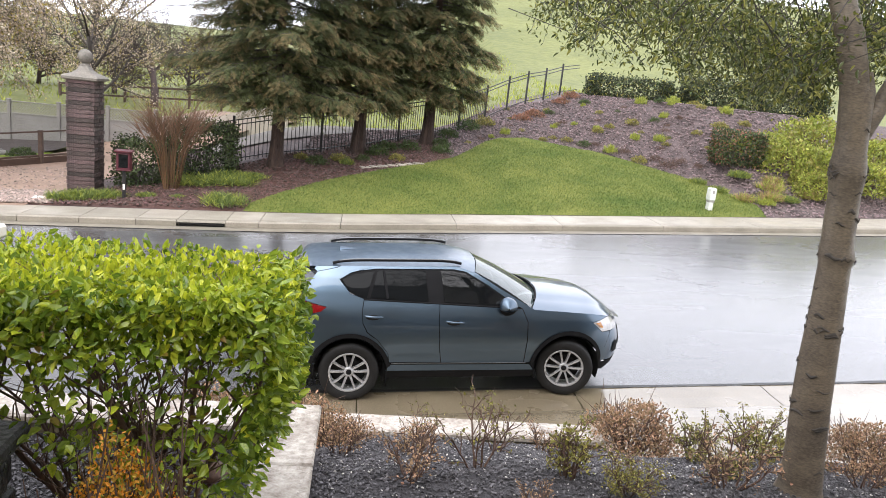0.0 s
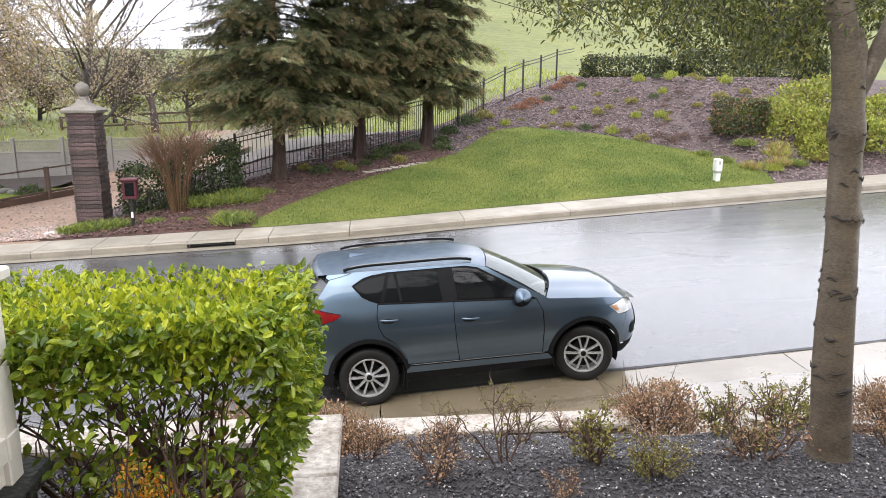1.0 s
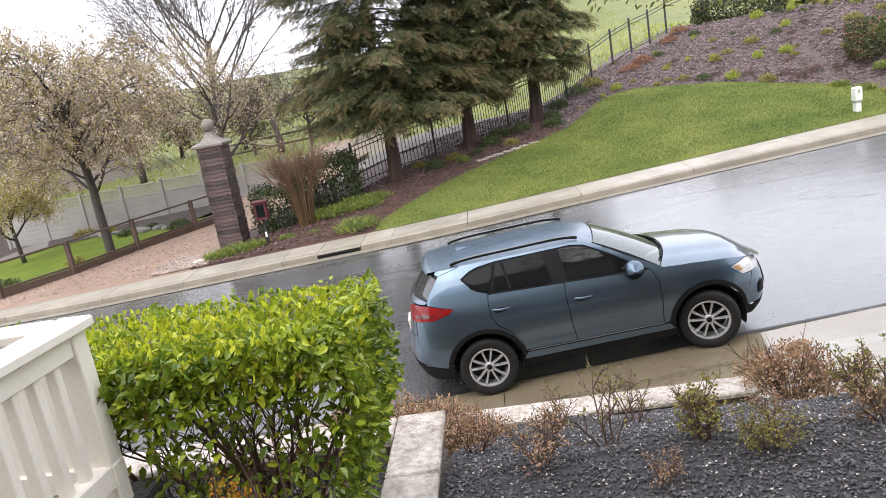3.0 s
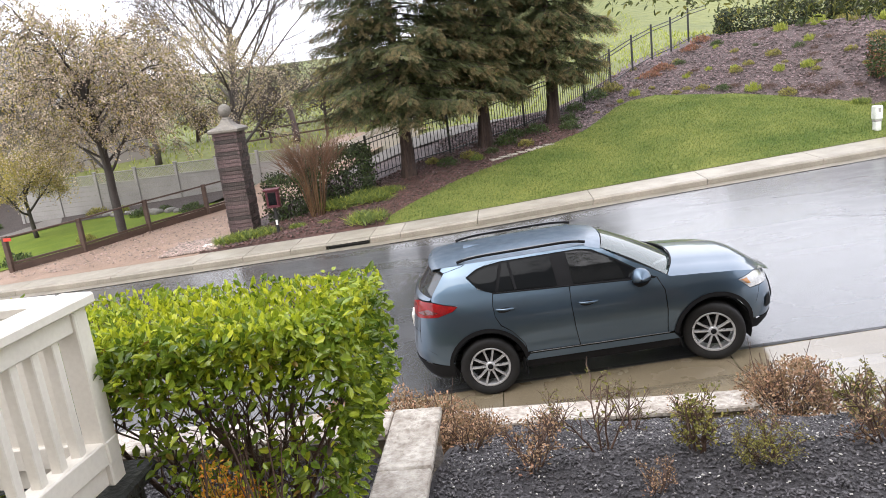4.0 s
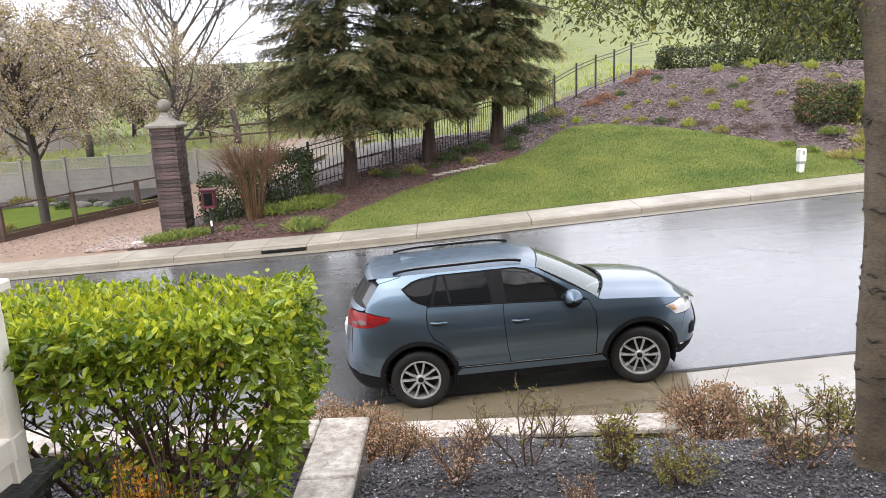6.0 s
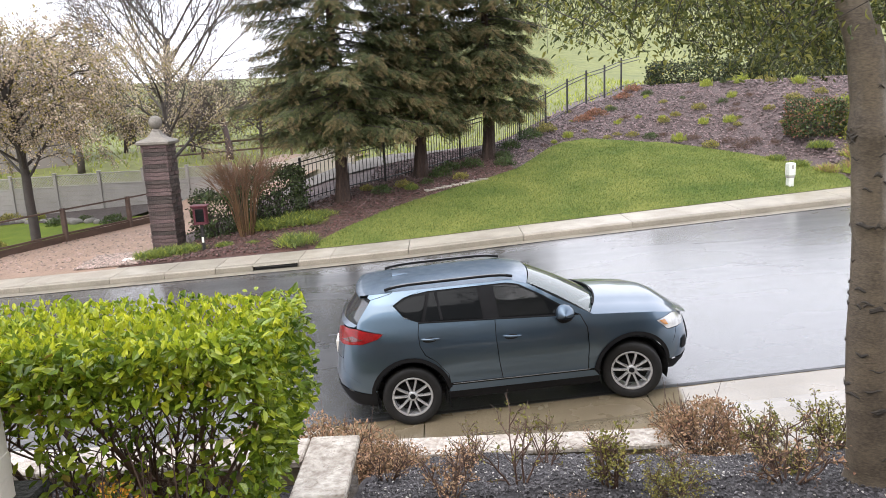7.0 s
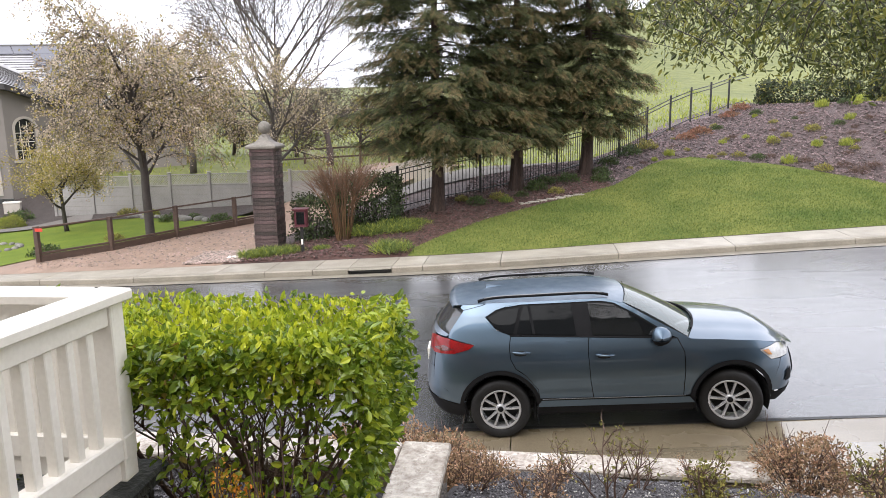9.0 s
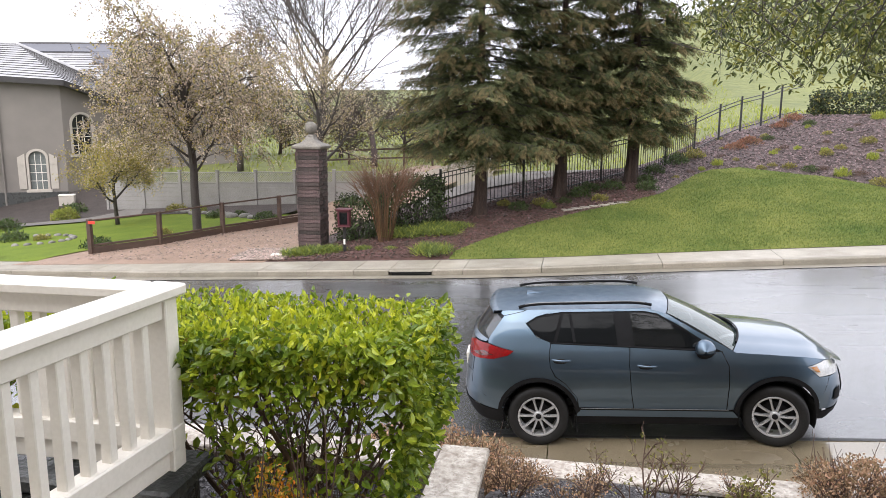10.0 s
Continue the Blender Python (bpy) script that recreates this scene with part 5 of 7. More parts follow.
def vase_tree(name, label, base, trunk_h, trunk_r, limbs_n, limb_len, lean, seed, bark, lift, fall, subs, twigs_n, leaves, stem=None, twig_len=.16, start=.45):
    """A tree whose limbs leave a short trunk and spread, with twigs on twigs; leaves: (material, count, size, scatter, label)."""
    rnd, rng = random.Random(seed), np.random.default_rng(seed)
    tree = thing(name, Matrix.Translation(base), label, "tree")
    s, w = Shape(), Shape()
    trunk = crooked(s, Vector((0, 0, -.08)), Vector((.03, 0, 1)), trunk_h, trunk_r, trunk_r * .62, rnd, 7, .07, 0, 0, 12)
    part("trunk", s, M[stem or bark], tree, "", True)
    ends = []
    for i in range(limbs_n):
        o, _ = branch_point(trunk, start + (1 - start) * (i + .6) / limbs_n)
        a = 2.399 * i + rnd.uniform(-.4, .4)
        out = lean * rnd.uniform(.55, 1.25) * (1.15 - .45 * i / limbs_n)
        d = Vector((math.cos(a) * out, math.sin(a) * out, 1))
        ln = limb_len * rnd.uniform(.75, 1.1)
        limb = crooked(w, o, d, ln, trunk_r * .30, trunk_r * .06, rnd, 9, .11, lift, fall, 6)
        for j in range(subs):
            t = .22 + .76 * (j + rnd.random()) / subs
            p, dd = branch_point(limb, t)
            sd = Matrix.Rotation(2.4 * j + rnd.uniform(-.5, .5), 3, dd) @ dd.orthogonal().normalized()
            sub = crooked(w, p, dd * .8 + sd * rnd.uniform(.45, .95), ln * (.50 - .28 * t) * rnd.uniform(.7, 1.2), trunk_r * .11 * (1.2 - t), trunk_r * .03, rnd, 6, .14, lift * .7, fall * 1.2, 4)
            for q in range(twigs_n):
                p2, d2 = branch_point(sub, .18 + .8 * (q + rnd.random()) / twigs_n)
                s2 = Matrix.Rotation(2.4 * q + rnd.uniform(-.5, .5), 3, d2) @ d2.orthogonal().normalized()
                tw = crooked(w, p2, d2 + s2 * rnd.uniform(.4, .9), ln * twig_len * rnd.uniform(.6, 1.3), trunk_r * .055, trunk_r * .03, rnd, 4, .16, lift * .6, fall * 1.3, 3)
                ends += [tw[1], tw[2], tw[3], tw[4]]
            ends += sub[3:]
    part("branchwork", w, M[bark], tree, "", True)
    E = np.array([tuple(p) for p in ends])
    for material, count, size, scatter, part_label in leaves:
        p = E[rng.integers(0, len(E), count)] + rng.normal(size=(count, 3)) * scatter
        k = rng.uniform(.6, 1.35, count) * size
        part("crown", leaf_shape(p, rand_dirs(rng, count, (0, 0, -.1)), rand_dirs(rng, count, (0, 0, .6)), k, k * .8, DIAMOND), M[material], tree, part_label)
    return tree


vase_tree("blossoming_pear_tree", "pear tree with cream blossom and new leaves behind the wooden fence", (-14.55, 25.3, far_h(-14.55, 25.3)), 5.7, .17, 24, 4.1, 1.7, 21, "dark_bark", .17, .33, 12, 8,
          [("blossom", 52000, .066, .05, "cream blossom clusters"), ("spring_leaf", 14000, .075, .055, "yellow-green new leaves")], "dark_bark", .17, .38)
leafy("young_pear_tree", "small yellow-green pear tree near the neighbouring house", "tree", (-19.6, 27.8, far_h(-19.6, 27.8)), (-0.15, 0, 1), 2.4, 0.10, 3, 22,
      [("spring_leaf", 11000, .08, .05, .12, "yellow-green leaves"), ("blossom", 4500, .06, .05, .10, "sparse blossom")], kids=4, level=2, bend=.3, rise=.04, ratio=.74, first=.35, spread=.9)
leafy("white_blossom_tree", "tall tree in white blossom behind the lattice fence", "tree", (-12.75, 33.5, far_h(-12.75, 33.5)), (0.02, 0, 1), 4.4, 0.17, 3, 23,
      [("blossom", 10000, .065, .055, .14, "white blossom"), ("spring_leaf", 2500, .08, .05, .12, "first leaves")], kids=4, level=2, bend=.26, rise=.08, ratio=.68, first=.28, spread=.85)
vase_tree("bare_tall_tree", "tall bare winter tree with fine rising twigs", (-14.5, 38.0, far_h(-14.5, 38.0)), 6.5, .22, 18, 8.6, 1.5, 24, "grey_twig", .13, .0, 15, 11,
          [("haze_twig", 4000, .06, .05, "few dry buds")], None, .20, .36)
leafy("bare_spreading_tree", "low purplish bare tree beyond the fence", "tree", (-11.6, 39.0, far_h(-11.6, 39.0)), (0.0, 0, 1), 3.2, 0.2, 4, 25,
      [("haze_twig", 5000, .16, .025, .16, "fine purplish twigs")], kids=4, level=3, bark="haze_twig", bend=.3, rise=.05, ratio=.72, first=.3, spread=.95, thin=.01)
leafy("bare_field_tree", "grey leafless tree at the field's edge", "tree", (-2.5, 52.0, far_h(-2.5, 52.0)), (0.0, 0, 1), 4.5, 0.2, 3, 26,
      [("haze_twig", 3000, .2, .04, .2, "fine grey twigs"), ("olive_leaf", 1500, .2, .12, .2, "sparse leaves")], kids=4, level=2, bark="grey_twig", bend=.3, rise=.08, ratio=.7, first=.25, spread=.9)
for _k, (_x, _y) in enumerate(((-15.5, 45.0), (-9.0, 47.0), (-20.5, 47.0), (-13.0, 52.0), (-5.5, 46.0))):
    leafy("field_scrub", "low purplish bare scrub at the field's edge", "shrub", (_x, _y, far_h(_x, _y)), (0.0, 0, 1), 2.6, 0.14, 3, 300 + _k,
          [("haze_twig", 3600, .30, .03, .3, "fine purplish twigs"), ("olive_leaf", 700, .2, .12, .3, "sparse leaves")], kids=5, level=1, bark="haze_twig", group="scrub at the field's edge", bend=.35, rise=.06, ratio=.75, first=.1, spread=1.0, thin=.014)
leafy("bare_field_tree", "grey leafless tree at the field's edge", "tree", (-19.0, 38.0, far_h(-19, 38.0)), (0.0, 0, 1), 5.2, 0.2, 3, 27,
      [("haze_twig", 3000, .2, .04, .2, "fine grey twigs"), ("blossom", 3000, .1, .09, .2, "pale blossom")], kids=4, level=2, bark="grey_twig", bend=.3, rise=.1, ratio=.68, first=.25, spread=.85)

# -- the street tree beside the near bed --
rnd, rng = random.Random(31), np.random.default_rng(31)
tree = thing("street_tree", Matrix(), "evergreen street tree with ringed grey-tan trunk in the mulch bed", "tree")
path = [(2.04, 5.0, 1.38, .20), (2.035, 5.0, 1.50, .160), (2.015, 5.0, 1.75, .142), (1.975, 5.0, 2.1, .134), (1.955, 5.0, 2.4, .128), (1.94, 5.0, 2.75, .116), (1.925, 5.0, 3.00, .108), (1.925, 5.0, 3.06, .122), (1.91, 5.0, 3.14, .108), (1.885, 5.0, 3.45, .104), (1.875, 5.0, 3.56, .122), (1.868, 5.0, 3.62, .118), (1.86, 5.0, 3.70, .104), (1.84, 5.0, 3.9, .100), (1.835, 5.0, 4.05, .092), (1.835, 5.0, 4.16, .05)]
rows = []
for i, (x, y, z, r) in enumerate(path):
    row = []
    for a in np.linspace(0, 2 * math.pi, 25):
        k = 1 + 0.04 * math.sin(3 * a + 2.1 * z) + 0.03 * math.sin(5 * a - 3 * z)
        row.append((x + .86 * r * k * math.cos(a), y + .86 * r * k * math.sin(a), z))
    rows.append(row)
fine = []
for r0, r1 in zip(rows, rows[1:]):
    for t in (0, .25, .5, .75):
        fine.append([tuple(np.array(p) * (1 - t) + np.array(q) * t) for p, q in zip(r0, r1)])
fine.append(rows[-1])
trunk = part("trunk", Shape().grid(fine), M["tree_bark"], tree, "grey-tan trunk with bark rings and knots", True)


def trunk_at(z):
    """Middle line and radius of the trunk at a height."""
    return [float(np.interp(z, [q[2] for q in path], [q[i] for q in path])) for i in (0, 1, 3)]


for i in range(90):
    z = rnd.choice((3.06, 3.58, 2.05, 2.62, 0, 0, 0)) or rnd.uniform(1.6, 4.0)
    z += rnd.uniform(-.05, .05)
    tx, ty, tr = trunk_at(z)
    a0, da, dz = rnd.uniform(0, 6.28), rnd.uniform(.10, .5), rnd.uniform(.004, .014)
    scar = []
    for v in (-1, -.4, .4, 1):
        scar.append([(tx + (.86 * tr * 1.04 + .004 * (abs(v) < .9)) * math.cos(a0 + da * w), ty + (.86 * tr * 1.04 + .004 * (abs(v) < .9)) * math.sin(a0 + da * w), z + dz * v * (1 - w * w) ** .5 + .008 * math.sin(3 * w + i)) for w in np.linspace(-1, 1, 9)])
    part("bark_scar", Shape().grid(scar), M["knot"], trunk, "dark scar", True)
arms = [[(1.84, 5.0, 3.78, .080), (1.80, 5.0, 4.05, .082), (1.73, 5.05, 4.35, .078), (1.64, 5.2, 4.75, .070), (1.35, 5.5, 5.2, .05), (0.8, 6.0, 5.55, .035), (0.1, 6.6, 5.7, .02)],
        [(1.85, 5.0, 3.66, .050), (1.95, 5.0, 3.92, .052), (2.10, 5.05, 4.20, .050), (2.32, 5.2, 4.60, .048), (2.6, 5.6, 5.2, .045), (3.2, 6.2, 5.5, .03), (3.9, 6.9, 5.6, .018)],
        [(1.84, 5.03, 4.1, .06), (1.86, 5.35, 4.5, .05), (1.95, 5.9, 4.9, .04), (2.0, 6.7, 5.2, .028), (2.0, 7.6, 5.3, .016)],
        [(2.0, 5.05, 4.45, .05), (2.35, 4.95, 4.62, .045), (2.9, 4.9, 4.85, .035), (3.6, 5.0, 5.0, .02)]]
for a in arms:
    part("limb", Shape().tube([p[:3] for p in a], [p[3] for p in a], 10, cap=False), M["tree_bark"] if a is not arms[3] else M["dark_bark"], tree, "", True)
shoots, P, D = Shape(), [], []
for i in range(640):
    u = rnd.random()
    x = -0.35 + 4.9 * u
    y = rnd.uniform(4.7, 8.2)
    depth = y - 1.0
    az = (x + 0.8) / depth
    if az < rnd.uniform(.13, .20):
        continue
    low = 3.86 + depth * (0.050 - 0.035 * smooth01(0.25, 0.55, az) + 0.03 * (1 - smooth01(0.16, 0.26, az)) + rnd.uniform(-0.004, 0.085))
    if az > 0.62 or az < 0.10:
        low += 0.25
    top = low + rnd.uniform(0.25, 0.7)
    drift = Vector((rnd.uniform(-.65, .65), rnd.uniform(-.65, .65), 0))
    pts = [Vector((x, y, top)) - drift, Vector((x, y, (top + low) / 2)) - drift * .35, Vector((x, y, low))]
    shoots.tube(pts, [.004, .0028, .0012], 4, cap=False)
    for j in range(rnd.randint(22, 46) + int(26 * smooth01(.28, .42, az))):
        t = rnd.random() ** 0.8
        p = pts[0].lerp(pts[1], t * 2) if t < .5 else pts[1].lerp(pts[2], t * 2 - 1)
        P.append(p + Vector((rnd.gauss(0, .05), rnd.gauss(0, .05), rnd.gauss(0, .04))))
        D.append((rnd.uniform(-1, 1), rnd.uniform(-1, 1), rnd.uniform(-1.3, .25)))
# crown above the view, coarser
for i in range(5200):
    a, r = rnd.uniform(0, 6.28), 2.9 * rnd.random() ** .6
    P.append(Vector((1.9 + r * math.cos(a), 5.9 + r * math.sin(a), 5.35 + rnd.uniform(-.3, 1.7) * (1 - (r / 3.2) ** 2))))
    D.append((rnd.uniform(-1, 1), rnd.uniform(-1, 1), rnd.uniform(-1, .4)))
part("shoot_tangle", shoots, M["dark_bark"], tree)
P, D = np.array(P), np.array(D)
T = rng.random(len(P)) < 0.34
S = rng.uniform(.030, .052, len(P))
part("crown", leaf_shape(P[~T], D[~T], rand_dirs(rng, int((~T).sum()), (0, 0, .8)), S[~T], S[~T] * .42), M["canopy"], tree, "hanging dark green leaves")
part("light_foliage", leaf_shape(P[T], D[T], rand_dirs(rng, int(T.sum()), (0, 0, .8)), S[T], S[T] * .42), M["canopy_light"], tree, "lighter yellow-green leaves")

# -- clipped hedge before the porch --
rnd, rng = random.Random(41), np.random.default_rng(41)
HX0, HX1, HY0, HY1, HTOP = -3.45, -1.265, 3.66, 4.48, 2.985
hedge = thing("clipped_hedge", Matrix.Translation((-2.2, 4.08, 1.5)), "clipped glossy green hedge with fresh yellow-green top in the planter", "hedge")
off = np.array((-2.2, 4.08, 1.5))
stems = Shape()
for i in range(27):
    foot = (-3.02, -1.98, -1.78)[i % 3]
    bx = foot + rnd.uniform(-.07, .07)
    p = Vector((bx, 4.02 + rnd.uniform(-.07, .07), 1.45))
    reach = rnd.uniform(-.6, .65) if i % 3 == 0 else rnd.uniform(-.80, .52)
    goal = Vector((min(max(bx + reach, HX0), HX1 - .05), rnd.uniform(HY0 + .03, HY1 - .05), rnd.uniform(2.55, 2.88)))
    wob = rnd.uniform(0, 6)
    pts = []
    for k in range(11):
        t = k / 10
        # upright at the foot, swinging out higher up
        u = t ** 1.25
        pts.append(Vector((p.x + (goal.x - p.x) * u + .05 * t * math.sin(8 * t + wob), p.y + (goal.y - p.y) * u + .03 * math.cos(5 * t + wob), p.z + (goal.z - p.z) * t ** .95)))
    thick = rnd.choice((.018, .012, .010, .008))
    stems.tube([q - Vector(off) for q in pts], [thick * (1 - .75 * k / 10) + .002 for k in range(11)], 6)
    for j in range(24):
        k = rnd.randint(2, 9)
        o = pts[k].lerp(pts[k + 1], rnd.random())
        e = o + Vector((rnd.uniform(-.24, .24), rnd.uniform(-.24, .24), rnd.uniform(.08, .34)))
        e.x, e.y, e.z = min(max(e.x, HX0), HX1), min(max(e.y, HY0), HY1), min(e.z, HTOP - .05)
        m = o.lerp(e, .5) + Vector((rnd.uniform(-.04, .04), rnd.uniform(-.04, .04), .02))
        stems.tube([Vector(q) - Vector(off) for q in (o, m, e)], [.0045, .0032, .0015], 4, cap=False)
part("stem_tangle", stems, M["dry_twig"], hedge, "bare brown stems", True)


def hedge_leaves(n, pick):
    p, a = [], []
    for _ in range(n):
        q, d = pick()
        p.append(q)
        a.append(d)
    return np.array(p) - off, np.array(a)


def top_pick():
    x, y = rnd.uniform(HX0, HX1 + .03), rnd.uniform(HY0 - .02, HY1 + .02)
    z = HTOP - 0.05 + 0.025 * math.sin(9 * x) * math.cos(11 * y) - rnd.random() ** 1.6 * 0.26
    return (x, y, z), (rnd.uniform(-.7, .7), rnd.uniform(-.7, .7), rnd.uniform(.25, 1.1))


def openness(x, z):
    """How leafy the hedge's front is: dense above, loose tufts round the stems, leafier at the clipped end."""
    low = smooth01(2.80, 2.58, z)
    right = smooth01(-2.50, -1.85, x)
    tufts = smooth01(.0, .45, noise.noise((3.6 * x + 5.0, 1.0, 4.2 * z)))
    foot = smooth01(1.95, 2.25, z)
    return (1 - low) + low * foot * (.010 + .16 * tufts + right * (.12 + .36 * tufts))


def front_pick():
    while True:
        x, z = rnd.uniform(HX0, HX1), rnd.uniform(1.82, 2.95)
        if x < HX1 - .12 * smooth01(2.65, 1.9, z) and rnd.random() < openness(x, z):
            break
    y = HY0 + rnd.uniform(-.05, .22) + 0.06 * math.sin(6 * x + 4 * z) + 0.26 * smooth01(2.6, 1.9, z) * rnd.random()
    return (x, y, z), (rnd.uniform(-.8, .8), rnd.uniform(-1.1, -.1), rnd.uniform(-.7, .6))


def end_pick():
    y, z = rnd.uniform(HY0, HY1), 2.97 - .92 * rnd.random()
    x = HX1 + rnd.uniform(-.12, .05) + 0.03 * math.sin(8 * z) - 0.12 * smooth01(2.65, 1.9, z)
    return (x, y, z), (rnd.uniform(0, 1.1), rnd.uniform(-.8, .8), rnd.uniform(-.8, .6))


def back_pick():
    x, z = rnd.uniform(HX0, HX1), rnd.uniform(2.5, 2.97)
    return (x, HY1 + rnd.uniform(-.14, .04), z), (rnd.uniform(-.8, .8), rnd.uniform(.1, 1), rnd.uniform(-.6, .6))


def inner_pick():
    x, y, z = rnd.uniform(HX0, HX1), rnd.uniform(HY0 + .1, HY1 - .1), rnd.uniform(2.5, 2.9)
    return (x, y, z), (rnd.uniform(-1, 1), rnd.uniform(-1, 1), rnd.uniform(-.7, .7))


def low_pick():
    x, y, z = rnd.gauss(-1.9, .24), rnd.uniform(HY0 + .15, HY1 - .1), rnd.uniform(2.02, 2.6)
    return (min(x, HX1 - .2), y, z), (rnd.uniform(-1, 1), rnd.uniform(-1, .4), rnd.uniform(-.8, .5))


def hedge_part(n, pick, material, label, lo=.033, hi=.054):
    p, a = hedge_leaves(n, pick)
    s = rng.uniform(lo, hi, n)
    part("leaf_mass", leaf_shape(p, a, rand_dirs(rng, n, (0, -.25, .9)), s, s * .58), M[material], hedge, label)


hedge_part(8200, top_pick, "hedge_tip", "fresh yellow-green top leaves", .026, .046)
hedge_part(2400, top_pick, "hedge_leaf", "green leaves under the top", .028, .048)
hedge_part(2900, front_pick, "hedge_leaf", "glossy green side leaves", .040, .070)
hedge_part(1400, end_pick, "hedge_leaf", "glossy green leaves at the clipped end", .036, .062)
hedge_part(260, end_pick, "hedge_tip", "lighter leaves at the clipped end", .03, .05)
hedge_part(500, back_pick, "hedge_leaf", "green leaves at the back")
hedge_part(260, inner_pick, "hedge_leaf", "shaded inner leaves")
hedge_part(170, low_pick, "hedge_leaf", "leaves on the lower stems", .040, .066)
hedge_part(650, front_pick, "hedge_tip", "lighter side leaves", .036, .060)
hedge_part(130, front_pick, "hedge_old", "yellowed old leaves")
# nearest leaves, each on its own
leaf_meshes = []
for k in range(6):
    r = np.random.default_rng(50 + k)
    tv = OVATE[0].copy()
    tv[:, 2] *= r.uniform(.4, 1.8)
    tv[:, 1] *= r.uniform(.85, 1.15)
    me = Shape().add([(x, y * .56, z) for x, y, z in tv], OVATE[1]).mesh("leaf")
    me.materials.append(M["hedge_leaf"] if k < 4 else M["hedge_tip"])
    leaf_meshes.append(me)
for i in range(290):
    (p, d) = front_pick() if i % 3 else end_pick()
    p = (p[0], p[1], max(p[2], 2.1))
    ob = new("leaf", leaf_meshes[i % 6])
    q = Vector(d).to_track_quat("X", "Z")
    ob.matrix_basis = Matrix.LocRotScale(Vector(p) - Vector(off) + Vector((0, -.02, 0)), q, (rnd.uniform(.048, .078),) * 3)
    ob.parent = hedge


# -- low plants --
def clump(seed, n, r, h, ln, wd, template, upright=0.5, hollow=0.3, stemmed=0):
    """Leaves of a small rounded plant round the origin, and its stems."""
    g = np.random.default_rng(seed)
    d = rand_dirs(g, n)
    d[:, 2] = np.abs(d[:, 2])
    rr = (hollow + (1 - hollow) * g.random(n) ** .5)[:, None]
    lump = 1 + 0.18 * np.sin(5 * d[:, 0:1] + seed) * np.cos(4 * d[:, 1:2])
    p = d * rr * lump * np.array((r, r, h))
    ax = d * (1 - upright) + np.array((0, 0, upright)) + g.normal(size=(n, 3)) * (.35 if template is BLADE else .95)
    s = g.uniform(.7, 1.3, n)
    leaves = leaf_shape(p, ax, rand_dirs(g, n, (0, 0, .5)), ln * s, wd * s, template)
    st = Shape()
    for i in range(stemmed):
        a = g.uniform(0, 6.28)
        e = np.array((math.cos(a) * r * g.uniform(.3, .95), math.sin(a) * r * g.uniform(.3, .95), h * g.uniform(.5, 1.0)))
        st.tube([(0.02 * math.cos(a), 0.02 * math.sin(a), -0.03), tuple(e * .5 + g.normal(size=3) * .03 * r * 3), tuple(e)], [max(.004, .012 * r), max(.003, .008 * r), .002], 4, cap=False)
        for j in range(3):
            o = e * g.uniform(.35, .9)
            t = o + g.normal(size=3) * np.array((r, r, h)) * .22 + np.array((0, 0, h * .15))
            st.tube([tuple(o), tuple(t)], [.004, .0015], 3, cap=False)
    return leaves, st


def shrub(name, label, x, y, z, meshes, scale=1.0, turn=0.0, category="shrub", group="", flat=1.0):
    t = thing(name, Matrix.Translation((x, y, z)) @ Matrix.Rotation(turn, 4, "Z") @ Matrix.Diagonal((scale, scale, scale * flat, 1)), label, category, group)
    for part_name, me in meshes:
        part(part_name, me, None, t)
    return t


def plant_kind(seed, n, r, h, ln, wd, template, material, upright=.5, hollow=.3, stemmed=0, stem="dry_twig", extra=None):
    lv, st = clump(seed, n, r, h, ln, wd, template, upright, hollow, stemmed)
    me = lv.mesh("foliage")
    me.materials.append(M[material])
    out = [("foliage", me)]
    if stemmed:
        m2 = st.mesh("stem_tangle")
        m2.materials.append(M[stem])
        out.append(("stem_tangle", m2))
    if extra:
        lv2, _ = clump(seed + 77, extra[1], r, h, ln, wd, template, upright, .75)
        m3 = lv2.mesh("tip_foliage")
        m3.materials.append(M[extra[0]])
        out.append(("tip_foliage", m3))
    return out


K = {
    "lime": plant_kind(61, 420, .32, .34, .15, .022, BLADE, "lime_leaf", .8, .1),
    "olive": plant_kind(62, 520, .40, .30, .10, .03, DIAMOND, "olive_leaf", .5, .35, 10),
    "green": plant_kind(63, 560, .45, .34, .10, .035, DIAMOND, "green_leaf", .5, .35, 8),
    "dead": plant_kind(64, 260, .40, .28, .09, .02, DIAMOND, "dry_twig", .6, .2, 16),
    "rust": plant_kind(65, 520, .5, .30, .11, .04, DIAMOND, "red_leaf", .4, .4, 8),
    "grass": plant_kind(66, 800, .45, .30, .24, .016, BLADE, "soft_grass", .85, .0, 0, "dry_twig", ("lime_leaf", 200)),
    "straw": plant_kind(67, 420, .42, .34, .34, .018, BLADE, "dry_leaf", .75, .0, 0, "dry_twig", ("lime_leaf", 240)),
}
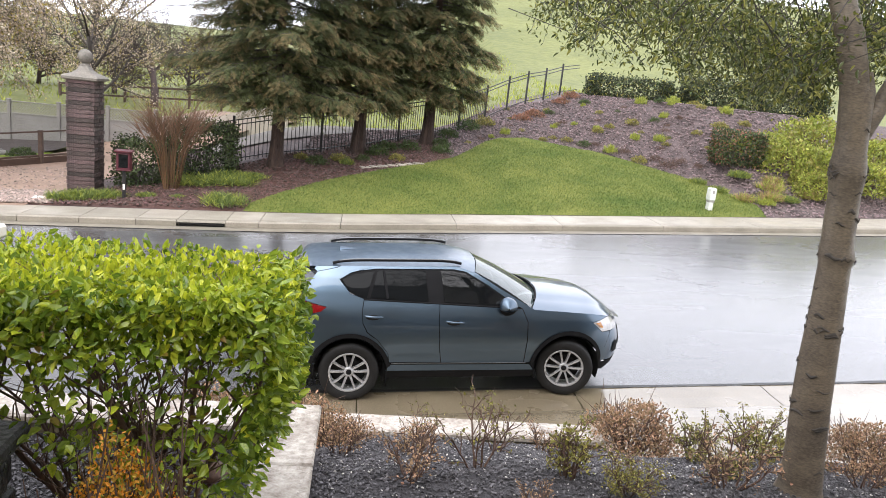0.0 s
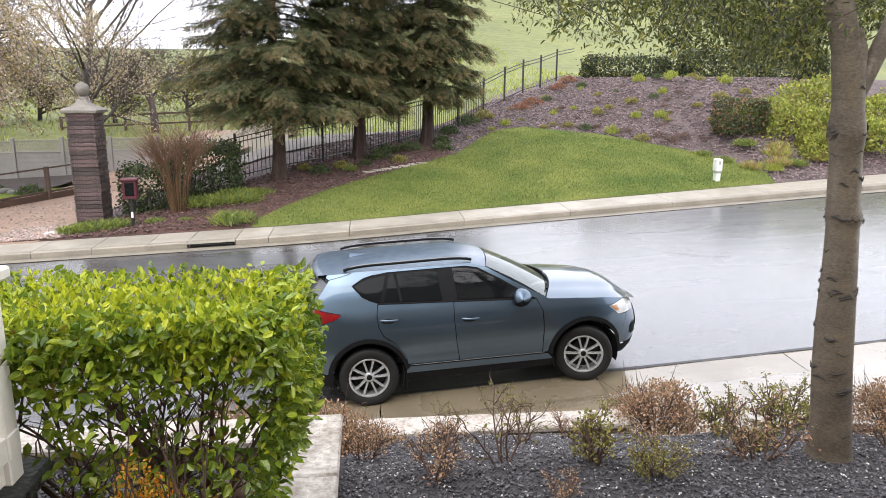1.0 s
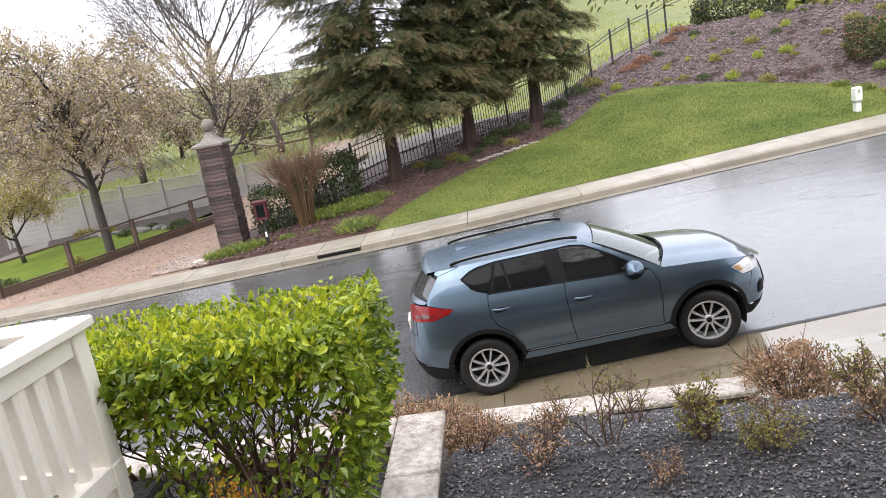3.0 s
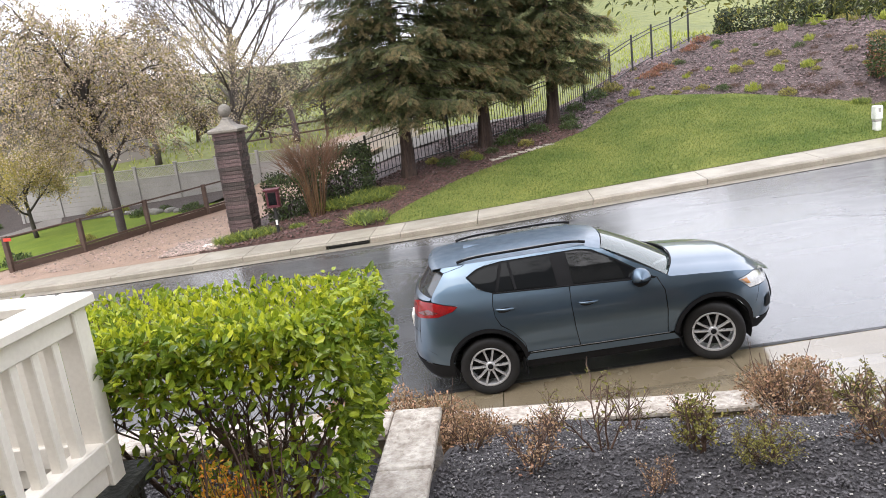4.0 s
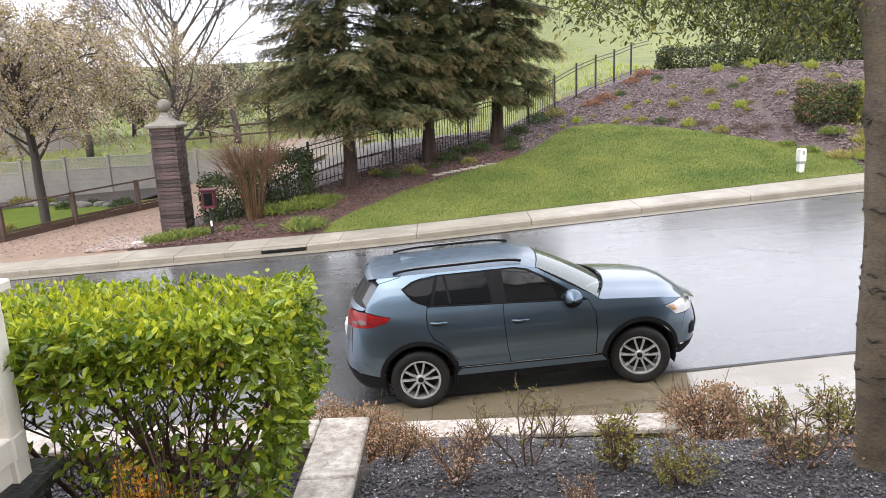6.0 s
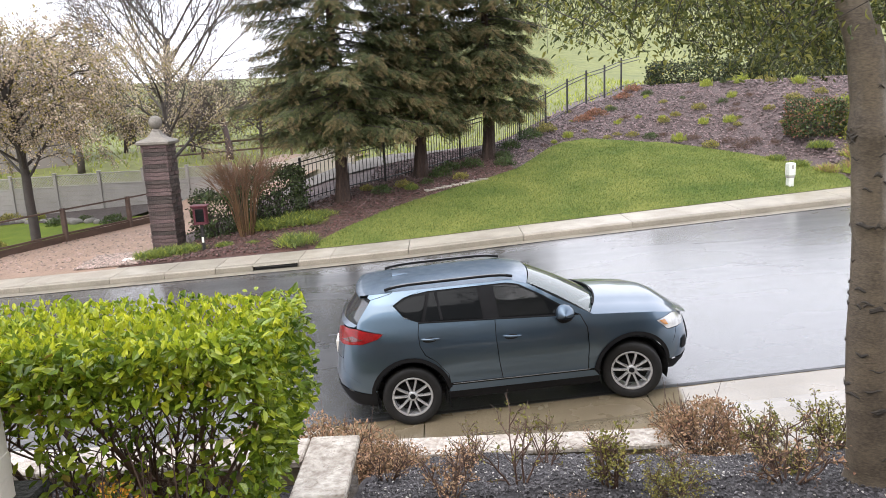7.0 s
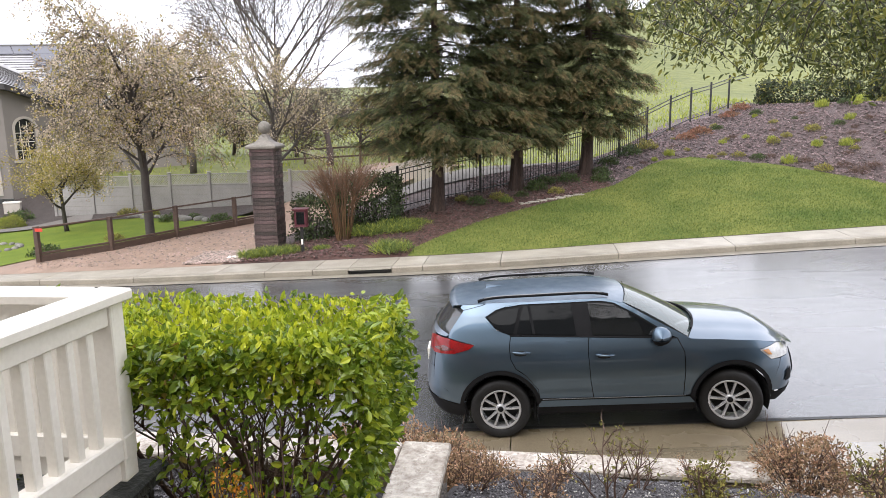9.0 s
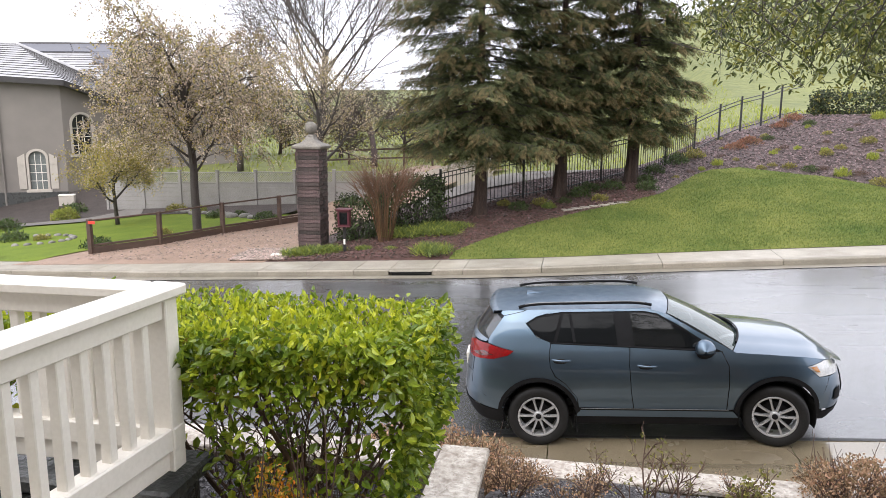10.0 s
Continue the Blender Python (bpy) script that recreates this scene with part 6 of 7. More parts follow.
spots = [("lime", 4.67, 30.06, .9), ("olive", 7.12, 29.5, .75), ("dead", 8.1, 28.8, .9), ("lime", 8.5, 28.1, 1.25), ("olive", 9.34, 27.1, 1.05), ("dead", 10.16, 26.4, 1.1), ("dead", 10.65, 26.5, 1.0),
         ("lime", 9.65, 28.76, .95), ("lime", 10.47, 28.3, 1.0), ("olive", 9.92, 29.97, .9), ("lime", 11.17, 29.9, .85), ("olive", 11.72, 27.8, .8), ("olive", 12.74, 28.07, 1.1), ("olive", 8.48, 29.82, .8),
         ("olive", 6.14, 29.6, .7), ("dead", 11.14, 25.9, 1.15), ("rust", 6.34, 32.5, 1.25), ("rust", 5.7, 32.0, 1.0), ("rust", 8.5, 34.6, 1.3), ("rust", 7.9, 34.0, 1.0), ("lime", 10.83, 31.8, 1.0), ("lime", 11.88, 30.9, 1.15),
         ("dead", 9.0, 27.9, 1.0), ("green", 7.7, 28.95, 1.0), ("olive", 6.6, 29.75, .65), ("dead", 7.3, 31.2, .8), ("olive", 9.0, 31.6, .7), ("dead", 10.9, 28.9, .8), ("dead", 11.6, 29.2, .8), ("olive", 12.2, 26.6, .9),
         ("dead", 9.9, 27.0, 1.0), ("olive", 5.4, 30.4, .6), ("dead", 3.6, 29.4, .6), ("dead", 5.0, 31.0, .7), ("olive", 12.9, 31.0, .9), ("lime", 13.6, 29.5, 1.0), ("dead", 8.7, 30.7, .6), ("olive", 3.0, 28.7, .5)]
words = {"lime": "low lime green grassy plant on the bark mound", "olive": "small dry olive shrub on the bark mound", "dead": "withered brown low plant on the bark mound", "rust": "low rust-red shrub at the top of the bark mound", "green": "low green shrub on the bark mound"}
rnd = random.Random(71)
while len(spots) < 78:
    x, y = rnd.uniform(3.5, 14.5), rnd.uniform(26.5, 34.0)
    if not inside((x, y), LAWN) and not inside((x - .6, y - .9), LAWN) or (not inside((x, y), LAWN) and rnd.random() < .4):
        spots.append((rnd.choice(("olive", "olive", "lime", "dead", "green")), x, y, rnd.uniform(.4, .8)))
for kind, x, y, s in spots:
    shrub("mound_plant", words[kind], x, y, far_h(x, y) - .02, K[kind], s * rnd.uniform(.62, .92), rnd.uniform(0, 6), "plant", "plants on the bark mound")
for kind, x, y, s in [("green", -2.45, 24.5, 1.0), ("olive", -1.76, 25.0, 1.0), ("green", -0.52, 26.0, 1.2), ("green", 1.82, 26.9, 1.1), ("olive", .14, 25.5, .9), ("green", 3.2, 30.6, 1.5), ("olive", 4.0, 31.2, 1.4), ("green", 2.3, 29.4, 1.2), ("green", .6, 27.0, 1.2), ("green", -.2, 26.8, 1.1), ("olive", -3.0, 25.0, .8), ("green", -1.0, 25.2, .7), ("green", 1.9, 28.0, 1.0), ("grass", -1.5, 24.6, .6)]:
    shrub("shade_plant", "low dark plant in the mulch under the redwoods", x, y, far_h(x, y) + .03, K[kind], s * .8, rnd.uniform(0, 6), "plant", "plants under the redwoods")
for x, y, s in [(-5.63, 22.3, 1.15), (-5.0, 22.4, 1.1), (-4.54, 22.2, 1.0), (-6.1, 22.5, .9), (-4.54, 20.35, 1.15), (-4.9, 22.9, 1.0), (-4.2, 22.7, .8), (-8.2, 20.75, .95), (-7.75, 20.9, .85), (-8.7, 20.6, .9), (-6.75, 21.0, .5), (-5.9, 20.9, .35)]:
    shrub("grass_clump", "soft bright green grass clump in the wet mulch", x, y, far_h(x, y) + .02, K["grass"], s * 1.2, rnd.uniform(0, 6), "grass clump", "grass clumps by the pavement", .5)
for kind, x, y, s in [("straw", 12.3, 22.9, 1.1), ("straw", 11.5, 23.1, 1.0), ("straw", 12.6, 23.5, 1.2), ("grass", 11.0, 24.0, 1.0), ("grass", 12.9, 22.9, 1.0), ("grass", 11.9, 24.4, 1.1), ("straw", 12.9, 24.0, 1.0), ("lime", 12.0, 22.6, 1.2), ("grass", 10.7, 24.9, .9), ("straw", 13.8, 23.2, 1.0)]:
    shrub("border_grass", "yellowish ornamental grass beside the lawn", x, y, far_h(x, y), K[kind], s * .8, rnd.uniform(0, 6), "grass clump", "grasses beside the lawn", .65)
big = {
    "lime_big": plant_kind(81, 2600, 1.0, 1.0, .10, .05, DIAMOND, "lime_leaf", .4, .55, 24, "dry_twig", ("olive_leaf", 900)),
}
for x, y, s in [(13.9, 25.0, 1.25), (14.9, 24.2, 1.35), (14.3, 23.5, 1.0), (16.3, 24.0, 1.2), (13.2, 25.9, 1.0), (17.4, 25.2, 1.5), (15.6, 26.5, 1.5)]:
    shrub("yellow_shrub", "large loose yellow-green shrub beside the lawn", x, y, far_h(x, y) - .05, big["lime_big"], s * .95, rnd.uniform(0, 6), "shrub", "yellow shrubs beside the lawn", 1.0)


def boxed(name, label, x0, x1, y0, y1, h, seed, n, materials, turn=0.0, leaf=.07, loose=.025):
    """A clipped box of leaves on inner twigs, standing on the ground."""
    g = np.random.default_rng(seed)
    cx, cy = (x0 + x1) / 2, (y0 + y1) / 2
    t = thing(name, Matrix.Translation((cx, cy, far_h(cx, cy) - .05)) @ Matrix.Rotation(turn, 4, "Z"), label, "hedge")
    hx, hy = (x1 - x0) / 2, (y1 - y0) / 2
    for material, share in materials:
        m = int(n * share)
        u = g.uniform(-1, 1, (m, 3))
        k = g.integers(0, 3, m)
        sgn = np.where(g.random(m) < .5, -1, 1)
        for i in range(3):
            u[k == i, i] = sgn[k == i] * g.uniform(.82, 1.0, (k == i).sum())
        u /= np.maximum(1, (np.abs(u) ** 6).sum(1) ** (1 / 6))[:, None]
        p = u * np.array((hx, hy, h / 2)) + np.array((0, 0, h / 2)) + g.normal(size=(m, 3)) * loose
        part("leaf_mass", leaf_shape(p, rand_dirs(g, m), u * .7 + rand_dirs(g, m) * .8, leaf * g.uniform(.7, 1.3, m), leaf * .6, DIAMOND), M[material], t)
    core = Shape()
    for i in range(30):
        b = Vector((g.uniform(-.5, .5) * hx, g.uniform(-.5, .5) * hy, 0))
        core.tube([b, b + Vector((g.uniform(-.4, .4) * hx, g.uniform(-.4, .4) * hy, h * .55))], [.02, .006], 4, cap=False)
    part("stem_tangle", core, M["dark_bark"], t)
    return t


boxed("clipped_box_shrub", "clipped dark green box shrub with bronzed top", 11.35, 12.95, 24.7, 26.0, 1.15, 91, 7000, [("dark_leaf", .32), ("green_leaf", .46), ("red_leaf", .22)], 0.0, .085, .04)
boxed("top_hedge", "dark hedge along the top of the bark mound", 9.3, 13.4, 34.2, 35.3, .95, 92, 6500, [("dark_leaf", .7), ("green_leaf", .2), ("olive_leaf", .1)], 0.0, .13, .12)
boxed("top_hedge", "dark hedge along the top of the bark mound", 13.5, 20.0, 32.6, 34.0, 1.2, 93, 15000, [("dark_leaf", .7), ("green_leaf", .2), ("olive_leaf", .1)], -.2, .13, .14)
boxed("evergreen_bush", "dark evergreen bush behind the pavement post", -6.9, -4.9, 22.9, 24.0, 1.65, 94, 7000, [("dark_leaf", .5), ("green_leaf", .5)], 0.0, .10, .11)
boxed("evergreen_bush", "dark evergreen bush beside the brick pillar", -8.1, -6.8, 22.3, 23.4, 1.35, 95, 3600, [("dark_leaf", .5), ("green_leaf", .5)], 0.0, .10, .10)

# -- multi-stemmed shrub with orange twigs --
rnd = random.Random(101)
t = thing("crepe_myrtle", Matrix.Translation((-6.35, 21.95, far_h(-6.35, 21.95))), "vase-shaped multi-stemmed shrub with orange bare twigs", "shrub")
s = Shape()
fine = Shape()
for i in range(34):
    a = rnd.uniform(0, 6.28)
    o = Vector((.17 * math.cos(a), .17 * math.sin(a), -.04))
    sp = rnd.uniform(.04, .80)
    mid = o + Vector((math.cos(a) * sp * .38, math.sin(a) * sp * .38, rnd.uniform(.95, 1.2)))
    e = mid + Vector((math.cos(a) * sp * .8 + rnd.uniform(-.1, .1), math.sin(a) * sp * .8, rnd.uniform(.75, 1.15)))
    s.tube([o, mid, e], [.021, .015, .008], 6, cap=False)
    for j in range(20):
        q = mid.lerp(e, rnd.uniform(.25, 1))
        d = Vector((math.cos(a) * rnd.uniform(.0, 1.0) + rnd.uniform(-.8, .8), math.sin(a) * rnd.uniform(0, 1.0) + rnd.uniform(-.8, .8), rnd.uniform(.4, 1.4)))
        d = d.normalized() * rnd.uniform(.25, 1.0)
        fine.tube([q, q + d * .5 + Vector((0, 0, .02)), q + d], [.006, .0045, .0025], 4, cap=False)
part("stem_tangle", s, M["red_twig"], t, "pale orange-brown stems", True)
part("twig_tangle", fine, M["new_twig"], t, "reddish new twigs")

# -- near bed shrubs --
def twiggy(seed, stems, h, spread, material, leaf, per, bark="dry_twig"):
    """A leafless-looking shrub: crooked forking stems with a few small leaves at their tips."""
    r, g, w, tips = random.Random(seed), np.random.default_rng(seed), Shape(), []
    for i in range(stems):
        a = 2.4 * i + r.uniform(-.4, .4)
        d = Vector((math.cos(a) * spread * r.uniform(.3, 1), math.sin(a) * spread * r.uniform(.3, 1), 1))
        st = crooked(w, Vector((.03 * math.cos(a), .03 * math.sin(a), -.03)), d, h * r.uniform(.7, 1.1), .0075, .0028, r, 6, .20, .06, 0, 5)
        for j in range(5):
            p, dd = branch_point(st, .25 + .72 * (j + r.random()) / 5)
            sd = Matrix.Rotation(2.4 * j + r.uniform(-.5, .5), 3, dd) @ dd.orthogonal().normalized()
            tw = crooked(w, p, dd * .7 + sd * r.uniform(.5, 1.0), h * r.uniform(.22, .5), .0042, .0016, r, 5, .22, .08, 0, 4)
            tips += tw[2:]
            for k in range(3):
                p2, d2 = branch_point(tw, .3 + .65 * r.random())
                s2 = Matrix.Rotation(r.uniform(0, 6.28), 3, d2) @ d2.orthogonal().normalized()
                tips += crooked(w, p2, d2 + s2 * r.uniform(.4, 1.0), h * r.uniform(.08, .2), .0024, .0012, r, 3, .2, .05, 0, 3)[1:]
    E = np.array([tuple(p) for p in tips])
    n = int(len(E) * per)
    p = E[g.integers(0, len(E), n)] + g.normal(size=(n, 3)) * .012
    k = g.uniform(.6, 1.3, n) * leaf
    me = leaf_shape(p, rand_dirs(g, n, (0, 0, .3)), rand_dirs(g, n, (0, 0, .6)), k, k * .6, OVATE).mesh("foliage")
    me.materials.append(M[material])
    m2 = w.mesh("stem_tangle", True)
    m2.materials.append(M[bark])
    return [("foliage", me), ("stem_tangle", m2)]


TW = {
    "dry": twiggy(111, 9, .31, .85, "dry_leaf", .022, .6),
    "twig": twiggy(112, 5, .42, .6, "olive_leaf", .024, .35),
    "tan_ball": plant_kind(113, 6500, .42, .52, .026, .015, DIAMOND, "dry_leaf", .3, .55, 60),
    "olive_up": twiggy(114, 11, .34, .32, "olive_leaf", .024, .9),
    "olive_wide": twiggy(115, 18, .40, 1.1, "olive_leaf", .024, 1.3),
    "orange": plant_kind(116, 9000, .20, .62, .013, .008, OVATE, "orange_leaf", .7, .25, 40, "dry_twig", ("lime_leaf", 700)),
}
near = [("dry", -0.56, 4.95, 1.05, "bare twiggy shrub with dry pinkish leaves in black mulch"), ("twig", -0.1, 5.2, 1.15, "thin bare-stemmed shrub with few new leaves"),
        ("olive_up", 0.43, 4.95, 1.05, "upright olive green shrub in black mulch"), ("tan_ball", 1.75, 6.98, 1.18, "rounded dry tan shrub at the end of the stone cap"),
        ("olive_up", 1.93, 6.2, 1.1, "upright olive green shrub in black mulch"), ("olive_wide", 2.55, 6.35, 1.1, "loose olive and tan shrub in black mulch"), ("tan_ball", 3.05, 5.7, .8, "rounded dry tan shrub beside the street tree"),
        ("dry", 1.5, 4.95, 1.2, "bare twiggy shrub with dry pinkish leaves in black mulch"), ("dry", -1.0, 5.75, .9, "bare twiggy shrub beside the planter wall"), ("olive_wide", 0.72, 4.7, .6, "low yellowish olive shrub in black mulch"),
        ("dry", 0.72, 6.5, .8, "bare twiggy shrub behind the stone cap"), ("dry", -0.45, 5.9, .8, "bare twiggy shrub behind the stone cap"), ("twig", 0.2, 6.0, .9, "thin bare-stemmed shrub with few new leaves"), ("twig", -0.35, 6.35, .75, "thin bare-stemmed shrub with few new leaves"),
        ("olive_wide", 1.7, 5.4, .6, "low olive and tan shrub near the street tree"), ("dry", 0.1, 4.5, .6, "small bare twiggy shrub in black mulch"), ("olive_wide", 3.3, 6.9, .9, "loose olive and tan shrub beside the pavement"), ("dry", 2.6, 5.1, .9, "bare twiggy shrub beside the street tree"), ("dry", 1.05, 5.6, .55, "small bare twiggy shrub in black mulch")]
rnd = random.Random(121)
for kind, x, y, s, label in near:
    shrub("bed_shrub", label, x, y, bed_h(x, y) - .01, TW[kind], s, rnd.uniform(0, 6), "shrub", "shrubs in the near bed")
for x, y, s in [(-1.5, 6.33, 1.18), (-2.1, 6.33, 1.1), (-1.05, 6.42, .8)]:
    shrub("low_dry_shrub", "low tan dry shrub between planter and street wall", x, y, .73, TW["tan_ball"], s, rnd.uniform(0, 6), "shrub", "dry shrubs below the planter", 1.0)
shrub("orange_shrub", "small shrub with orange and yellow leaves before the hedge", -1.76, 3.50, 1.5, TW["orange"], 1.45, .4, "shrub")
shrub("orange_shrub", "small shrub with orange and yellow leaves before the hedge", -1.93, 3.54, 1.5, TW["orange"], 1.2, 2.4, "shrub")

# -- grass blades, chips and flecks that nobody could count --
g = np.random.default_rng(131)
pts = []
while len(pts) < 70000:
    x, y = g.uniform(-4, 12), g.uniform(19.8, 29.8)
    if inside((x, y), LAWN):
        pts.append((x, y, lawn_h(x, y) - .005))
pts = np.array(pts)
n = len(pts)
tagged(part("grass_blades", leaf_shape(pts, rand_dirs(g, n, (0, 0, 1.6), .6), rand_dirs(g, n), g.uniform(.035, .075, n), .013, BLADE), M["blade"], bpy.data.objects["lawn"]), "fine green grass blades", kind="stuff")


def chips(count, area, height, size, seed, flat=.35):
    """Bark chips strewn over a bed: small slanted slivers."""
    g = np.random.default_rng(seed)
    x = g.uniform(area[0], area[1], count * 2)
    y = g.uniform(area[2], area[3], count * 2)
    keep = [(a, b, height(a, b)) for a, b in zip(x, y) if height(a, b) is not None][:count]
    p = np.array(keep)
    m = len(p)
    ln = g.uniform(.5, 1.4, m) * size
    d = rand_dirs(g, m)
    d[:, 2] *= flat
    tv = np.array([(-.5, -.5, 0), (.5, -.4, 0), (.5, .5, 0), (-.5, .4, 0), (-.4, -.3, .35), (.4, -.35, .3), (.45, .35, .35), (-.4, .3, .3)])
    tf = [(4, 5, 6, 7), (0, 1, 5, 4), (1, 2, 6, 5), (2, 3, 7, 6), (3, 0, 4, 7)]
    up = rand_dirs(g, m, (0, 0, 1.5), .6)
    return leaf_shape(p, d, up, ln, ln * g.uniform(.35, .8, m), (tv, tf))


tagged(part("mulch_chips", chips(30000, (-1.15, 4.5, 3.95, 6.83), lambda x, y: bed_h(x, y) + .005, .020, 141), M["chip"], bpy.data.objects["near_bed"]), "black bark chips", kind="stuff")
tagged(part("mulch_chips", chips(6000, (-3.4, -1.45, 3.7, 5.17), lambda x, y: planter_h(x, y) + .005, .020, 142), M["chip"], bpy.data.objects["planter_bed"]), "black bark chips", kind="stuff")
tagged(part("pale_flecks", chips(1500, (-1.15, 4.5, 3.95, 6.83), lambda x, y: bed_h(x, y) + .016, .013, 143), M["petal"], bpy.data.objects["near_bed"]), "fallen pale petals and grit", kind="stuff")


def mound_chip_h(x, y):
    if y < far_back(x) + .05 or inside((x, y), LAWN) or not inside((x, y), mound_poly):
        return None
    return far_h(x, y) + .012


tagged(part("bark_chips", chips(30000, (-3, 17, 20, 35.5), mound_chip_h, .08, 144), M["bark_chip"], bpy.data.objects["bark_mound"]), "purplish brown bark chips", kind="stuff")


def red_chip_h(x, y):
    return far_h(x, y) + .055 if inside((x, y), RED) else None


tagged(part("bark_chips", chips(9000, (-9.3, 2.2, 19.9, 28.6), red_chip_h, .06, 148), M["red_chip"], bpy.data.objects["reddish_mulch_bed"]), "reddish brown bark chips", kind="stuff")
tagged(part("pebbles", chips(2600, (-10.6, -8.9, 19.95, 21.6), lambda x, y: far_h(x, y) + .035, .10, 145, .2), M["pebble"], bpy.data.objects["gravel_drive"]), "pale loose stones", kind="stuff")
tagged(part("pebbles", chips(1800, (-16, -9.6, 20.2, 26), lambda x, y: far_h(x, y) + .032 if inside((x, y), DRIVE) else None, .05, 146, .2), M["pebble"], bpy.data.objects["gravel_drive"]), "loose gravel", kind="stuff")
g = np.random.default_rng(147)
m = 9000
p = np.stack([g.uniform(-30, 12, m), g.uniform(36, 75, m), np.zeros(m)], 1)
p[:, 2] = [far_h(a, b) - .02 for a, b in p[:, :2]]
tagged(part("field_grass", leaf_shape(p, rand_dirs(g, m, (0, 0, 1.4), .6), rand_dirs(g, m), g.uniform(.15, .35, m), .06, BLADE), M["lime_leaf"], bpy.data.objects["ground"]), "tall bright field grass", kind="stuff")


# ---- far side: pillar, fences, house ----
def brick_pillar(cx, cy, half):
    z0 = far_h(cx, cy) - 0.1
    p = thing("brick_pillar", Matrix.Translation((cx, cy, z0)), "tall dark brick gate pillar with cast stone cap and ball", "pillar")
    top = 3.02 - z0
    part("core", Shape().box((-half + .03, -half + .03, 0), (half - .03, half - .03, top)), M["mortar"], p)
    rnd = random.Random(201)
    courses = 28
    h = top / courses
    variants = {}
    for k in range(courses):
        for face in range(4):
            n = 2 if (k + face) % 2 else 3
            cuts = [-half] + [(-half + 2 * half * j / n) + rnd.uniform(-.06, .06) for j in range(1, n)] + [half]
            if face == 2:
                cuts = [-half, half]
            for a, b in zip(cuts, cuts[1:]):
                key = (face, round((b - a) / .06), rnd.randint(0, 2))
                if key not in variants:
                    r = random.Random(hash(key) % 1000 + 3)
                    w = round((b - a) / .06) * .06
                    s = Shape().box((-w / 2 + .004, -.05, .004), (w / 2 - .004, .012 + r.uniform(-.006, .02), h - .005), None, .008)
                    variants[key] = s.mesh("brick")
                    variants[key].materials.append(M["brick"])
                ob = new("brick", variants[key])
                w = round((b - a) / .06) * .06
                m = Matrix.Rotation(math.pi / 2 * face, 4, "Z") @ Matrix.Translation(((a + b) / 2, half - .012 + rnd.uniform(-.006, .008), k * h)) @ Matrix.Diagonal(((b - a) / w, 1, 1, 1))
                ob.matrix_basis = m
                ob.parent = p
    s = Shape()
    prof = [(half + .02, top - .03), (half + .09, top), (half + .10, top + .06), (half + .06, top + .10), (half * .70, top + .17), (half * .45, top + .25), (half * .34, top + .33), (half * .30, top + .36)]
    rows = [[(r * sx, r * sy, z) for sx, sy in ((-1, -1), (1, -1), (1, 1), (-1, 1), (-1, -1))] for r, z in prof]
    s.grid(rows)
    s.add([(prof[0][0] * sx, prof[0][0] * sy, prof[0][1]) for sx, sy in ((-1, -1), (1, -1), (1, 1), (-1, 1))], [(3, 2, 1, 0)])
    part("cap", s, M["cast_stone"], p, "flared cast stone cap")
    zc = top + .36
    ball = [(.12, zc - .02), (.14, zc + .02), (.09, zc + .05), (.075, zc + .08)] + [(.19 * math.cos(a), zc + .25 + .19 * math.sin(a)) for a in np.linspace(-1.17, 1.57, 14)]
    part("finial", Shape().lathe(ball, n=24), M["cast_stone"], p, "weathered stone ball", True)


brick_pillar(-8.66, 21.92, 0.365)

# book box on a post
bx, by = -7.25, 20.72
bz = far_h(bx, by)
M["maroon"] = mat("maroon_paint", (0.09, 0.016, 0.024), (0.065, 0.012, 0.018), rough=0.4, scale=4, fine=50, bump=0.1)
box = thing("post_box", pose(bx, by, bz, 0, 0, 8) @ Matrix.Diagonal((.82, .82, .95, 1)), "small maroon cabinet with glass door on a black post", "book box")
part("post", Shape().box((-.05, -.05, -.1), (.05, .05, .88), None, .008), M["iron"], box)
part("back_panel", Shape().box((-.21, .17, .88), (.21, .19, 1.36), None, .004), M["maroon"], box)
for sx in (-1, 1):
    part("side_panel", Shape().box((min(sx * .21, sx * .19), -.19, .88), (max(sx * .21, sx * .19), .17, 1.36), None, .004), M["maroon"], box)
part("floor_panel", Shape().box((-.23, -.22, .85), (.23, .20, .88), None, .004), M["maroon"], box)
part("roof_panel", Shape().box((-.27, -.26, 1.36), (.27, .23, 1.41), None, .008), M["maroon"], box)
door = part("door_frame", Shape().box((-.19, -.20, .885), (-.14, -.185, 1.355)).box((.14, -.20, .885), (.19, -.185, 1.355)).box((-.14, -.20, .885), (.14, -.185, .93)).box((-.14, -.20, 1.31), (.14, -.185, 1.355)), M["maroon"], box)
part("pane", Shape().box((-.14, -.194, .93), (.14, -.19, 1.31)), M["door_glass"], door)
part("shelf", Shape().box((-.19, -.15, 1.11), (.19, .17, 1.13)), M["maroon"], box)
for k, (w, h, c) in enumerate(((.04, .17, "white_paint"), (.05, .15, "vinyl"), (.03, .16, "trim"), (.05, .14, "white_paint"))):
    part("book", Shape().box((-.16 + .07 * k, -.1, .885), (-.16 + .07 * k + w, .1, .885 + h), None, .003), M[c], box)
part("notice", Shape().box((-.035, -.072, .30), (.035, -.052, .46), None, .003), M["white_paint"], box, "pale card on the post")

